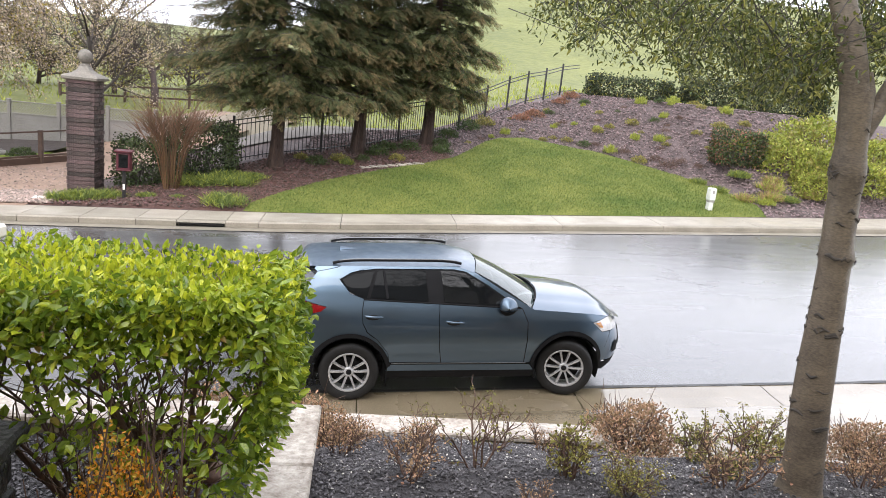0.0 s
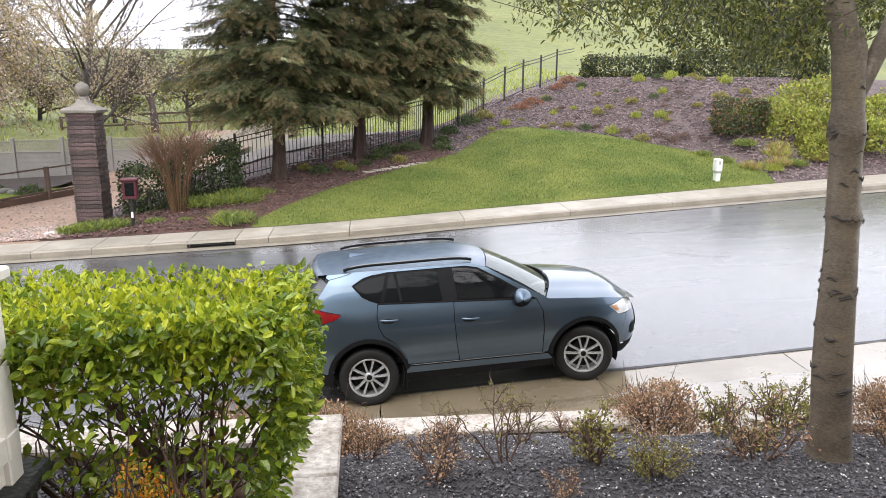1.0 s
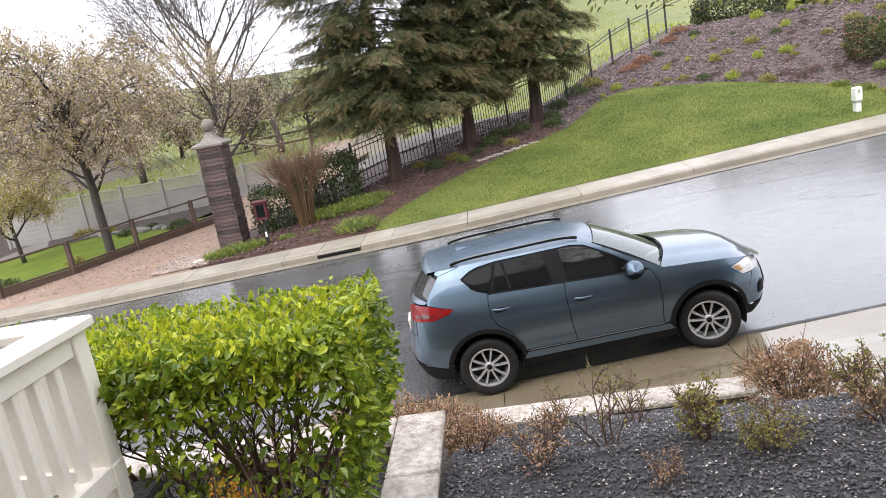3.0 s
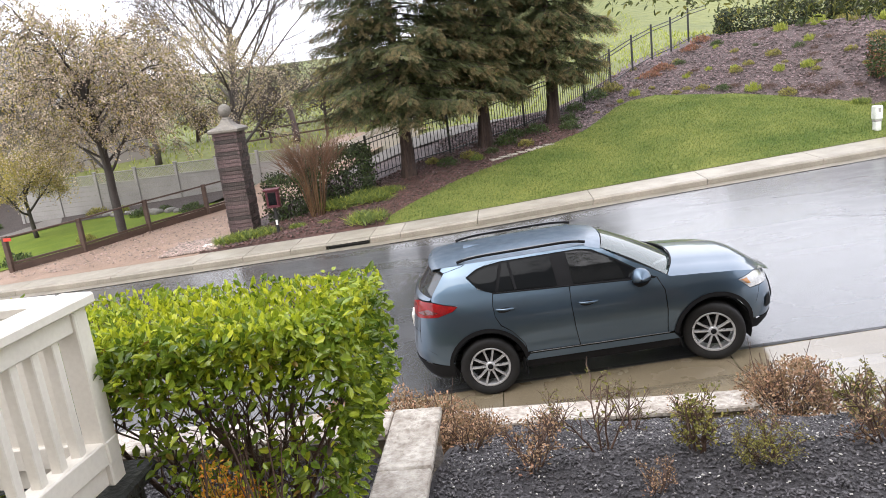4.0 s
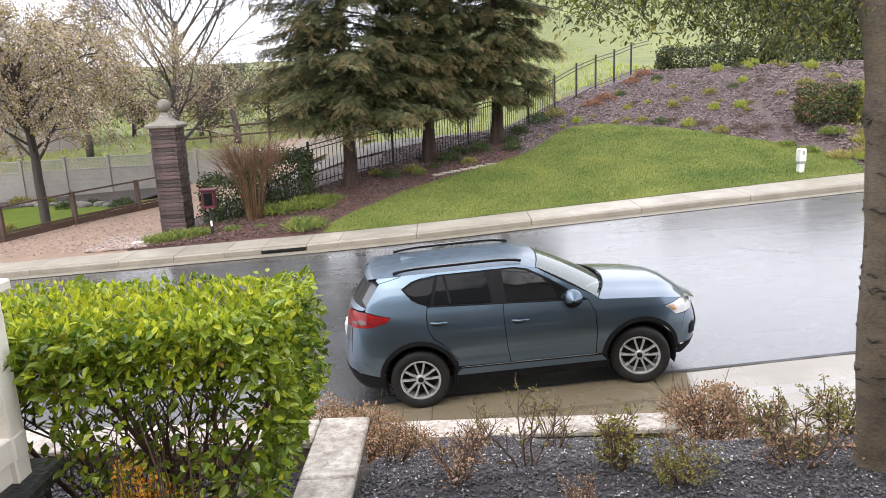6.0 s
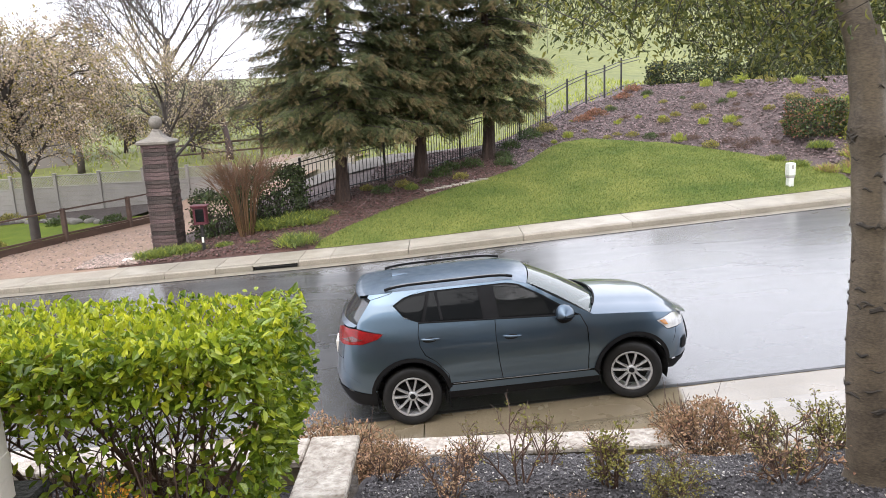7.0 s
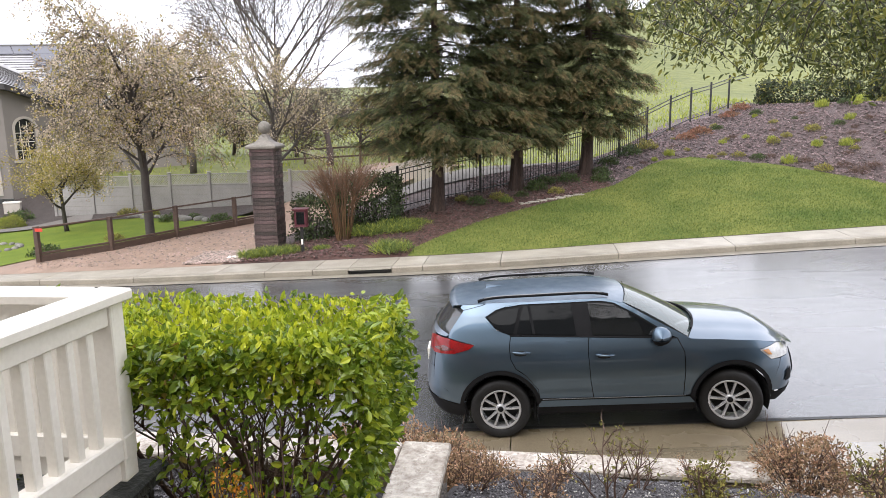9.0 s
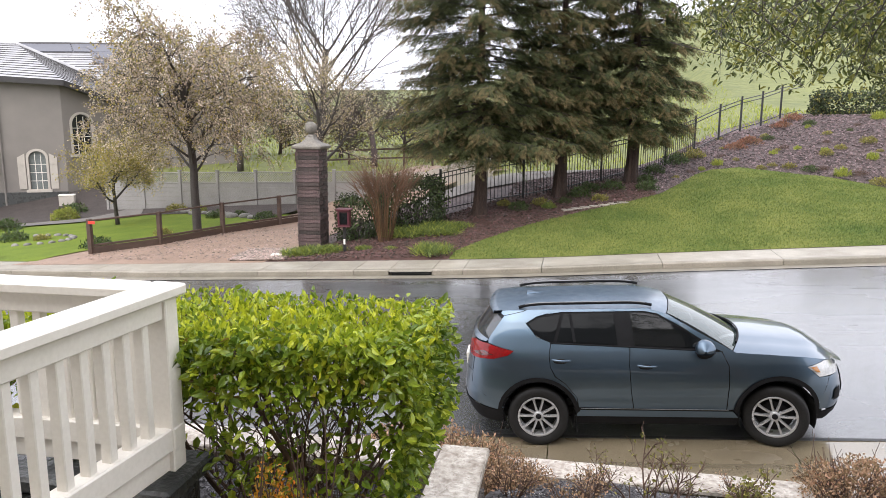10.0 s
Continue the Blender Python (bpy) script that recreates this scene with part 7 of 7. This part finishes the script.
# white service pedestal in the lawn's edge
ux, uy = 9.76, 21.95
M["pedestal"] = mat("pale_plastic", (0.66, 0.67, 0.62), (0.45, 0.47, 0.43), rough=0.5, scale=5, fine=40, bump=0.06)
ped = thing("utility_pedestal", pose(ux, uy, far_h(ux, uy), 0, 0, 6) @ Matrix.Diagonal((.82, .82, 1.1, 1)), "white plastic utility pedestal at the lawn's edge", "utility box")
part("post", Shape().box((-.10, -.10, -.1), (.10, .10, .30), None, .015), M["pedestal"], ped)
part("collar", Shape().box((-.115, -.115, .26), (.115, .115, .30), None, .008), M["vinyl"], ped)
part("hood", Shape().box((-.135, -.135, .305), (.135, .135, .66), None, .03), M["pedestal"], ped)
part("label_plate", Shape().box((-.04, -.142, .50), (.04, -.134, .60), None, .002), M["vinyl"], ped, "grey small plate")

# iron fence
line = [(-6.9, 24.3), (-5.2, 24.95), (-3.9, 25.35), (-2.45, 25.95), (-1.1, 26.85), (.25, 28.1), (1.5, 29.4), (2.8, 30.7), (4.1, 32.2), (5.3, 33.7), (6.4, 34.9), (7.5, 36.0), (8.6, 37.2), (9.8, 38.4)]
fence = thing("iron_fence", Matrix(), "black iron picket fence behind the redwoods", "fence")
pick = Shape().box((-.011, -.011, .05), (.011, .011, 1.42)).mesh("picket")
pick.materials.append(M["iron"])
for i, ((ax, ay), (bx_, by_)) in enumerate(zip(line, line[1:])):
    az, bz_ = far_h(ax, ay), far_h(bx_, by_)
    part("post", Shape().box((ax - .04, ay - .04, az - .2), (ax + .04, ay + .04, az + 1.55), None, .006), M["iron"], fence)
    for hz_ in (.16, 1.25, 1.40):
        part("rail", Shape().beam((ax, ay, az + hz_), (bx_, by_, bz_ + hz_), .03, .035), M["iron"], fence)
    d = math.hypot(bx_ - ax, by_ - ay)
    n = int(d / .125) if i < 8 else 0
    for k in range(1, n):
        t = k / n
        ob = new("picket", pick)
        ob.matrix_basis = Matrix.Translation((ax + (bx_ - ax) * t, ay + (by_ - ay) * t, az + (bz_ - az) * t))
        ob.parent = fence
# stepping stones at the bed's edge
head = thing("stepping_stones", Matrix(), "flat pale stones along the edge of the mulch", "stones", kind="structure")
for k in range(7):
    x, y = -.9 + .3 * k, 24.35 + .14 * k
    part("flagstone", Shape().box((-.17, -.14, -.02), (.17, .14, .045), pose(x, y, far_h(x, y) + .03, 0, 0, 20 + 9 * (k % 3)), .015), M["rock"] if "rock" in M else M["concrete"], head)

# wooden post and rail fence with kickboard
wf = thing("wooden_fence", Matrix(), "brown wooden post and rail fence along the gravel drive", "fence")
wl_ = [(-16.06, 21.3), (-14.55, 22.85), (-13.35, 25.0), (-11.95, 26.9), (-10.7, 28.6)]
for (ax, ay), nxt in zip(wl_, wl_[1:] + [None]):
    az = far_h(ax, ay)
    part("post", Shape().box((ax - .07, ay - .07, az - .2), (ax + .07, ay + .07, az + 1.17), None, .01), M["brown_wood"], wf)
    if nxt:
        bx_, by_ = nxt
        bz_ = far_h(bx_, by_)
        part("top_rail", Shape().beam((ax, ay, az + 1.12), (bx_, by_, bz_ + 1.12), .09, .05, .006), M["brown_wood"], wf)
        part("low_rail", Shape().beam((ax, ay, az + .30), (bx_, by_, bz_ + .30), .05, .07, .006), M["brown_wood"], wf)
        part("kickboard", Shape().beam((ax, ay - .03, az + .12), (bx_, by_ - .03, bz_ + .12), .04, .26, .006), M["brown_wood"], wf, "reddish ground board")
M["red_sign"] = mat("red_reflector", (0.65, 0.06, 0.04), (0.5, 0.05, 0.03), rough=0.3, scale=6, fine=40, bump=0)
part("reflector", Shape().box((-16.03, 21.20, far_h(-16.06, 21.3) + 1.02), (-15.78, 21.22, far_h(-16.06, 21.3) + 1.12), None, .004), M["red_sign"], wf, "small red sign plate")

# ranch fence on the field
rf = thing("field_fence", Matrix(), "dark brown rail fence at the edge of the field", "fence")
pts = [(-16.5 + 1.62 * k, 40.0 - .12 * k) for k in range(9)]
for (ax, ay), nxt in zip(pts, pts[1:] + [None]):
    az = .85 + .05 * (ax + 16)
    part("post", Shape().box((ax - .06, ay - .06, az - .6), (ax + .06, ay + .06, az + 1.25), None, .01), M["brown_wood"], rf)
    if nxt:
        bz_ = .85 + .05 * (nxt[0] + 16)
        part("rail", Shape().beam((ax, ay, az + 1.2), (nxt[0], nxt[1], bz_ + 1.2), .06, .10), M["brown_wood"], rf)
        part("rail", Shape().beam((ax, ay, az + .7), (nxt[0], nxt[1], bz_ + .7), .05, .09), M["brown_wood"], rf)

# vinyl fence with lattice top
vf = thing("lattice_fence", Matrix(), "pale vinyl panel fence with lattice top behind the lawn", "fence")
cuts = [(-23.0 + 1.9 * k, 32.0 + .06 * k) for k in range(8)]
lat = Shape()
for k in range(-14, 40):
    for sgn in (1, -1):
        x0 = k * .115
        a, b = (x0, 0.0), (x0 + sgn * .42, .42)
        lo = max(min(a[0], b[0]), 0.0)
        hi = min(max(a[0], b[0]), 1.78)
        if hi - lo < .03:
            continue
        za = (lo - a[0]) * sgn
        zb = (hi - a[0]) * sgn
        lat.beam((lo, .004 * sgn, za), (hi, .004 * sgn, zb), .008, .03)
lat_mesh = lat.mesh("lattice_panel")
lat_mesh.materials.append(M["vinyl"])
for (ax, ay), nxt in zip(cuts, cuts[1:] + [None]):
    top = 1.36 + .02 * (ax + 22)
    part("post", Shape().box((ax - .065, ay - .065, -.8), (ax + .065, ay + .065, top + .04), None, .01), M["vinyl"], vf)
    part("post_cap", Shape().box((ax - .085, ay - .085, top + .04), (ax + .085, ay + .085, top + .075), None, .012), M["vinyl"], vf)
    if nxt:
        turn = Matrix.Translation((ax + .065, ay, top - .47)) @ Matrix.Rotation(math.atan2(nxt[1] - ay, nxt[0] - ax), 4, "Z")
        ob = new("lattice_panel", lat_mesh)
        ob.matrix_basis = turn
        ob.parent = vf
        part("cap_rail", Shape().box((0, -.03, .42), (1.78, .03, .47), turn, .006), M["vinyl"], vf)
        part("mid_rail", Shape().box((0, -.03, -.05), (1.78, .03, .0), turn, .006), M["vinyl"], vf)
        for j in range(7):
            part("board", Shape().box((0, -.014, -.26 - .21 * j), (1.78, .014, -.055 - .21 * j), turn, .006), M["vinyl"], vf)
# pale wall that steps up behind the pillar
rw = Shape()
rw.add([(-9.6, 33.0, .2), (-4.5, 34.2, .4), (-4.5, 34.2, 2.3), (-6.2, 33.8, 1.95), (-7.6, 33.5, 1.5), (-9.6, 33.0, 1.38), (-9.6, 33.3, .2), (-4.5, 34.5, .4), (-4.5, 34.5, 2.3), (-6.2, 34.1, 1.95), (-7.6, 33.8, 1.5), (-9.6, 33.3, 1.38)],
       [(0, 1, 2, 3, 4, 5), (11, 10, 9, 8, 7, 6), (5, 4, 10, 11), (4, 3, 9, 10), (3, 2, 8, 9), (0, 5, 11, 6), (1, 7, 8, 2)])
structure("retaining_wall", rw, M["trim"], "tan retaining wall with sloping top", False, "wall")

# ---- neighbouring house ----
house = thing("neighbour_house", Matrix(), "two-storey grey stucco house with grey tile roof and solar panels", "house")
A0, A1 = Vector((-37.0, 29.6, 0)), Vector((-27.35, 34.8, 0))
B1 = Vector((-26.2, 37.7, 0))
ua = (A1 - A0).normalized()
na = Vector((ua.y, -ua.x, 0))
ub = (B1 - A1).normalized()
nb = Vector((ub.y, -ub.x, 0))


def wall_frame(o, u, n):
    """Local x along a wall, y out of it, z up."""
    m = Matrix((u, n, Vector((0, 0, 1)))).transposed().to_4x4()
    m.translation = o
    return m


def arched(w, h, n=14):
    r = w / 2
    return [(-r, 0), (r, 0)] + [(r * math.cos(a), h - r + r * math.sin(a)) for a in np.linspace(0, math.pi, n)]


def plate(poly, y0, y1, m, hole=None):
    """A flat piece of wall or trim with thickness, with an opening through it."""
    v, f = fill(poly, 5.0, [hole] if hole else [])
    s = Shape()
    tri = []
    for t in f:
        a, b, c = (v[i] for i in t)
        area = (b[0] - a[0]) * (c[1] - a[1]) - (b[1] - a[1]) * (c[0] - a[0])
        tri.append(t if area < 0 else t[::-1])
    s.add([m @ Vector((x, y1, z)) for x, z in v], tri)
    s.add([m @ Vector((x, y0, z)) for x, z in v], [t[::-1] for t in tri])
    for loop in [poly] + ([hole] if hole else []):
        k = len(loop)
        s.add([m @ Vector((x, y1, z)) for x, z in loop] + [m @ Vector((x, y0, z)) for x, z in loop], [(i, (i + 1) % k, k + (i + 1) % k, k + i) for i in range(k)])
    return s


la, lb = (A1 - A0).length, (B1 - A1).length
fa, fb = wall_frame(A0, ua, na), wall_frame(A1, ub, nb)
wx, wz, ww, wh = la - 1.35, .18, .82, 2.0
hole = [(wx + x, wz + z) for x, z in arched(ww, wh)]
part("front_wall", plate([(0, -1.2), (la, -1.2), (la, 5.70), (0, 6.25)], -.25, 0, fa, hole), M["stucco"], house)
bxc, bzc, bw, bh = lb * .33, 2.0, 1.1, 2.1
hole_b = [(bxc + x, bzc + z) for x, z in arched(bw, bh)]
part("side_wall", plate([(0, -1.2), (lb, -1.2), (lb, 4.72), (0, 5.70)], -.25, 0, fb, hole_b), M["stucco"], house)


def house_window(m, cx, cz, w, h, shutters):
    win = part("window", plate([(cx + x, cz + z) for x, z in arched(w, h)], -.16, -.13, m), M["pane"] if shutters else M["dark_pane"], house, "arched window")
    part("room", Shape().box((cx - w / 2, -.5, cz), (cx + w / 2, -.24, cz + h), m), M["vinyl"], win)
    outer = [(cx + x * (w + .22) / w, cz - .02 + z * (h + .14) / h) for x, z in arched(w, h)]
    inner = [(cx + x, cz + z + .002) for x, z in arched(w, h)]
    part("frame", plate(outer, -.05, .05, m, inner), M["trim"], win, "cream arched surround")
    part("sill", Shape().box((cx - w / 2 - .2, -.05, cz - .16), (cx + w / 2 + .2, .12, cz - .022), m, .01), M["trim"], win)
    for k in (1, 2):
        part("glazing_bar", Shape().box((cx - w / 2 + w * k / 3 - .015, -.135, cz), (cx - w / 2 + w * k / 3 + .015, -.11, cz + h - .12), m), M["white_paint"], win)
    for k in (1, 2, 3):
        part("glazing_bar", Shape().box((cx - w / 2, -.135, cz + h * k / 4.6 - .015), (cx + w / 2, -.108, cz + h * k / 4.6 + .015), m), M["white_paint"], win)
    if shutters:
        for sgn in (-1, 1):
            x0 = cx + sgn * (w / 2 + .34)
            sh = part("shutter", plate([(x0 - .18, cz + .02), (x0 + .18, cz + .02), (x0 + .18, cz + h - (.12 if sgn < 0 else .32)), (x0 - .18, cz + h - (.32 if sgn < 0 else .12))], .0, .05, m), M["trim"], win, "cream board shutter")
            for zz in (.35, 1.3):
                part("batten", Shape().box((x0 - .17, .05, cz + zz), (x0 + .17, .075, cz + zz + .1), m), M["trim"], sh)


house_window(fa, wx, wz, ww, wh, True)
house_window(fb, bxc, bzc, bw, bh, False)
part("stone_wainscot", Shape().box((la - 6.0, 0, -1.2), (la + .04, .10, .04), fa, .01), M["dark_stone"], house, "dark stone base course")
part("downspout", Shape().tube([fa @ Vector((la - 2.95, .08, -1)), fa @ Vector((la - 2.95, .08, 5.45))], .05, 8), M["stucco"], house)
part("garage_surround", Shape().box((la - 6.4, .0, -1.2), (la - 3.5, .08, 1.55), fa, .01), M["trim"], house)
part("garage_door", Shape().box((la - 6.2, .08, -1.2), (la - 3.75, .10, 1.35), fa, .01), M["stucco"], house)
part("wall_lantern", Shape().box((la - 3.05 - .32, .02, 1.0), (la - 3.05 - .18, .2, 1.35), fa, .02), M["iron"], house)
part("lean_to_roof", Shape().box((la - 6.6, .0, 2.3), (la - 3.35, .9, 2.42), fa @ pose(0, 0, 0, -10, 0, 0), .01), M["roof"], house)
# roof: stepped courses between eave and ridge, risers coloured dark as their shadow lines
eave = [A0 + na * .55 + Vector((0, 0, 6.35)), A1 + na * .55 + ua * .3 + Vector((0, 0, 5.78)), B1 + nb * .5 + ub * .35 + Vector((0, 0, 4.78))]
ridge = [Vector((-44.5, 38.0, 8.5)), Vector((-34.1, 40.0, 8.25)), Vector((-26.3, 39.2, 5.35))]
roof = part("roof", Shape().grid([[p + Vector((0, 0, -.08)) for p in eave], [p + Vector((0, 0, -.08)) for p in ridge]]), M["dark_fascia"], house, "grey tiled roof")
back_eave = [Vector((-33.5, 40.6, 5.75)), Vector((-25.75, 40.6, 5.75))]
back_ridge = [Vector((-40.3, 46.0, 8.98)), Vector((-28.5, 46.0, 8.70))]
back = part("back_roof", Shape().grid([[p + Vector((0, 0, -.08)) for p in back_eave], [p + Vector((0, 0, -.08)) for p in back_ridge]]), M["dark_fascia"], house, "grey tiled roof slope with solar panels")
for k in range(18):
    t0, t1 = k / 18, (k + 1.1) / 18
    lo = [e.lerp(r, t0) + Vector((0, 0, .045)) for e, r in zip(back_eave, back_ridge)]
    hi = [e.lerp(r, min(1, t1)) for e, r in zip(back_eave, back_ridge)]
    part("tile_course", Shape().grid([lo, hi]), M["roof"], back)
    # dark strip paints the shadow line under each course
    part("course_edge", Shape().grid([[p + Vector((0, 0, -.055)) for p in lo], lo]), M["dark_fascia"], back)
part("fascia", Shape().beam(back_eave[0] + Vector((0, 0, -.14)), back_eave[1] + Vector((0, 0, -.14)), .05, .24), M["dark_fascia"], back)
part("rake_board", Shape().beam(back_eave[1] + Vector((0, 0, -.03)), back_ridge[1] + Vector((0, 0, -.03)), .06, .2), M["dark_fascia"], back)
part("ridge_cap", Shape().tube([p + Vector((0, 0, .05)) for p in back_ridge], .12, 8), M["dark_fascia"], back)
part("gable_wall", Shape().box((-33, 40.9, -1), (-26.1, 41.15, 5.6)), M["stucco"], house)
courses = 15
for k in range(courses):
    t0, t1 = k / courses, (k + 1.12) / courses
    lo = [e.lerp(r, t0) + Vector((0, 0, .05)) for e, r in zip(eave, ridge)]
    hi = [e.lerp(r, min(1, t1)) + Vector((0, 0, .0)) for e, r in zip(eave, ridge)]
    base = [p + Vector((0, 0, -.06)) for p in lo]
    part("tile_course", Shape().grid([lo, hi]), M["roof"], roof)
    # riser in dark colour, as the shadow below the tiles
    part("course_edge", Shape().grid([base, lo]), M["dark_fascia"], roof)
part("fascia", Shape().beam(eave[0] + Vector((0, 0, -.12)), eave[1] + Vector((0, 0, -.12)), .05, .24), M["dark_fascia"], roof)
part("fascia", Shape().beam(eave[1] + Vector((0, 0, -.12)), eave[2] + Vector((0, 0, -.12)), .05, .24), M["dark_fascia"], roof)
part("soffit", Shape().add([eave[0] - Vector((0, 0, .2)), eave[1] - Vector((0, 0, .2)), A1 + Vector((0, 0, 5.6)), A0 + Vector((0, 0, 6.17))], [(0, 1, 2, 3)]), M["dark_fascia"], roof)
part("soffit", Shape().add([eave[1] - Vector((0, 0, .2)), eave[2] - Vector((0, 0, .2)), B1 + Vector((0, 0, 4.58)), A1 + Vector((0, 0, 5.6))], [(0, 1, 2, 3)]), M["dark_fascia"], roof)
part("ridge_cap", Shape().tube([p + Vector((0, 0, .05)) for p in ridge], .12, 8), M["roof"], roof)


def on_roof(s, t):
    """A point on the back roof slope: s along the eave, t up the slope."""
    return back_eave[0].lerp(back_eave[1], s).lerp(back_ridge[0].lerp(back_ridge[1], s), t) + Vector((0, 0, .12))


for s0, s1, t0, t1 in ((.12, .44, .78, .97), (.445, .76, .78, .97), (.56, .775, .50, .775), (.63, .93, .20, .495)):
    q = [on_roof(s0, t0), on_roof(s1, t0), on_roof(s1, t1), on_roof(s0, t1)]
    lo = [p - Vector((0, 0, .05)) for p in q]
    part("solar_panel", Shape().add(q + lo, [(0, 1, 2, 3), (0, 4, 5, 1), (1, 5, 6, 2), (2, 6, 7, 3), (3, 7, 4, 0)]), M["solar"], back, "dark glossy solar panel")
# gabled wing behind the pear tree
wing_m = wall_frame(Vector((-24.6, 38.2, 0)), Vector((.93, .37, 0)), Vector((.37, -.93, 0)))
gable = part("gable_wall", plate([(0, -1), (4.6, -1), (4.6, 4.4), (2.3, 6.3), (0, 4.4)], -.25, 0, wing_m), M["stucco"], house)
for x0, z0, x1, z1 in ((-.4, 4.15, 2.3, 6.45), (5.0, 4.15, 2.3, 6.45)):
    q = [wing_m @ Vector(p) for p in ((x0, .4, z0), (x1, .4, z1), (x1, -6, z1), (x0, -6, z0))]
    part("gable_roof", Shape().add(q + [p + Vector((0, 0, -.15)) for p in q], [(0, 1, 2, 3), (7, 6, 5, 4), (0, 4, 5, 1), (1, 5, 6, 2), (2, 6, 7, 3), (3, 7, 4, 0)]), M["roof"], gable)
part("back_wall", Shape().box((-42, 45.9, -1), (-28.6, 46.1, 8.4)), M["stucco"], house)

# neighbour's garden
rnd = random.Random(221)
M["rock"] = mat("pale_garden_rock", (0.24, 0.225, 0.20), (0.12, 0.115, 0.10), rough=0.7, scale=4, fine=24, bump=0.6, depth=0.02, objrand=0.25)


def rock(x, y, z, r, seed):
    r_ = random.Random(seed)
    s = Shape()
    prof = []
    for i in range(6):
        a = -1.3 + 2.8 * i / 5
        prof.append([(r * math.cos(a) * (1 + .25 * math.sin(2 * b + seed)) * math.cos(b), r * math.cos(a) * (1 + .2 * math.cos(3 * b + seed)) * math.sin(b), r * .65 * math.sin(a)) for b in np.linspace(0, 2 * math.pi, 10)])
    s.grid(prof)
    s.add([(0, 0, r * .66)], [])
    t = part("garden_rock", s, M["rock"], None, "rounded pale boulder at the bed's edge", True)
    t.matrix_basis = pose(x, y, z + r * .3, 0, 0, r_.uniform(0, 360))
    return tagged(t, category="rock", group="rocks in the neighbour's garden")


for k in range(16):
    x = -19.0 + .33 * k + rnd.uniform(-.1, .1)
    y = 31.3 - .16 * k + rnd.uniform(-.25, .25)
    rock(x, y, far_h(x, y) + .03, rnd.uniform(.12, .26), k)
for k in range(13):
    a = -.4 + .28 * k
    x, y = -20.6 + 1.6 * math.cos(a - 1.0), 24.0 + 1.1 * math.sin(a - 1.0)
    rock(x, y, far_h(x, y) + .02, .13, 40 + k)
for k, (x, y, s) in enumerate([(-23.6, 29.7, 1.0), (-24.6, 31.6, 1.15), (-16.75, 22.5, .85), (-15.7, 24.9, .65), (-13.2, 28.4, .8), (-15.9, 29.3, .75), (-19.1, 32.6 - 1.2, .9), (-21.4, 24.1, .9), (-24.2, 26.9, 1.1), (-20.3, 24.2, .6), (-15.1, 29.9, .55), (-22.3, 23.6, .8), (-17.6, 30.9, .6)]):
    kinds = ["lime_big"] if k in (0, 12) else None
    meshes = big["lime_big"] if kinds else (K["green"] if k % 3 else K["olive"])
    sc = s * .62 if kinds else s * 1.35
    shrub("garden_shrub", "yellow-green rounded shrub by the neighbour's lawn" if kinds else "low rounded garden shrub by the neighbour's lawn", x, y, far_h(x, y), meshes, sc, rnd.uniform(0, 6), "shrub", "shrubs in the neighbour's garden")
ac = thing("storage_chest", pose(-26.2, 33.2, far_h(-26.2, 33.2), 0, 0, 28) @ Matrix.Diagonal((.6, .6, .8, 1)), "white lidded chest beside the house wall", "chest")
part("chest_body", Shape().box((-.6, -.35, 0), (.6, .35, .62), None, .02), M["trim"], ac)
part("lid", Shape().box((-.63, -.38, .63), (.63, .38, .72), None, .02), M["white_paint"], ac)
stone = part("survey_cover", Shape().box((-.22, -.16, 0), (.22, .16, .05), None, .01), M["white_paint"], None, "pale square utility cover in the gravel")
stone.matrix_basis = pose(-9.25, 20.55, far_h(-9.25, 20.55) + .03, 0, 0, 10)
tagged(stone, category="cover")

# ---- porch railing ----
rail = thing("porch_railing", Matrix(), "white painted wooden porch railing with square balusters", "railing")
C = Vector((-2.30, 3.525, 0))
SIDE_END = Vector((-2.50, 1.35, 0))
FAR_END = Vector((-6.0, 3.44, 0))
for end in (SIDE_END, FAR_END):
    d = (end - C).normalized()
    n = Vector((-d.y, d.x, 0))
    ln = (end - C).length
    up = Vector((0, 0, 1))
    ext = -.075 if end is SIDE_END else .077
    part("cap_rail", Shape().beam(C + d * ext + up * 3.177, end + up * 3.177, .15, .046, .008), M["white_paint"], rail, "broad top rail")
    part("upper_rail", Shape().beam(C + d * (-.045) + up * 3.110, end + up * 3.110, .07, .088, .006), M["white_paint"], rail)
    part("bottom_rail", Shape().beam(C + d * (-.05) + up * 2.545, end + up * 2.545, .09, .10, .006), M["white_paint"], rail)
    part("fascia_board", Shape().beam(C + d * (-.03) + up * 2.449, end + up * 2.449, .05, .09, .006), M["white_paint"], rail)
    k = 0
    s = .135
    while s < ln:
        o = C + d * s
        part("baluster", Shape().beam(o + up * 2.59, o + up * 3.07, .044, .042, .004), M["white_paint"], rail)
        s += .108
part("corner_post", Shape().box((-2.345, 3.48, 2.40), (-2.255, 3.57, 3.15), None, .005), M["white_paint"], rail)

# path light in the planter
lamp = thing("path_light", pose(-1.70, 4.62, planter_h(-1.70, 4.62)), "bronze mushroom path light in black mulch", "garden lamp")
M["bronze"] = mat("aged_bronze", (0.11, 0.062, 0.042), (0.06, 0.036, 0.028), rough=0.45, scale=8, fine=60, bump=0.2, metal=0.5)
part("stake", Shape().lathe([(.015, -.1), (.015, .16), (.03, .165), (.03, .2)], n=12), M["bronze"], lamp)
part("hood", Shape().lathe([(.115, .165), (.12, .172), (.10, .20), (.055, .235), (.028, .25), (.03, .265), (.012, .285), (0, .287)], n=24), M["bronze"], lamp, "wide stepped hood", True)
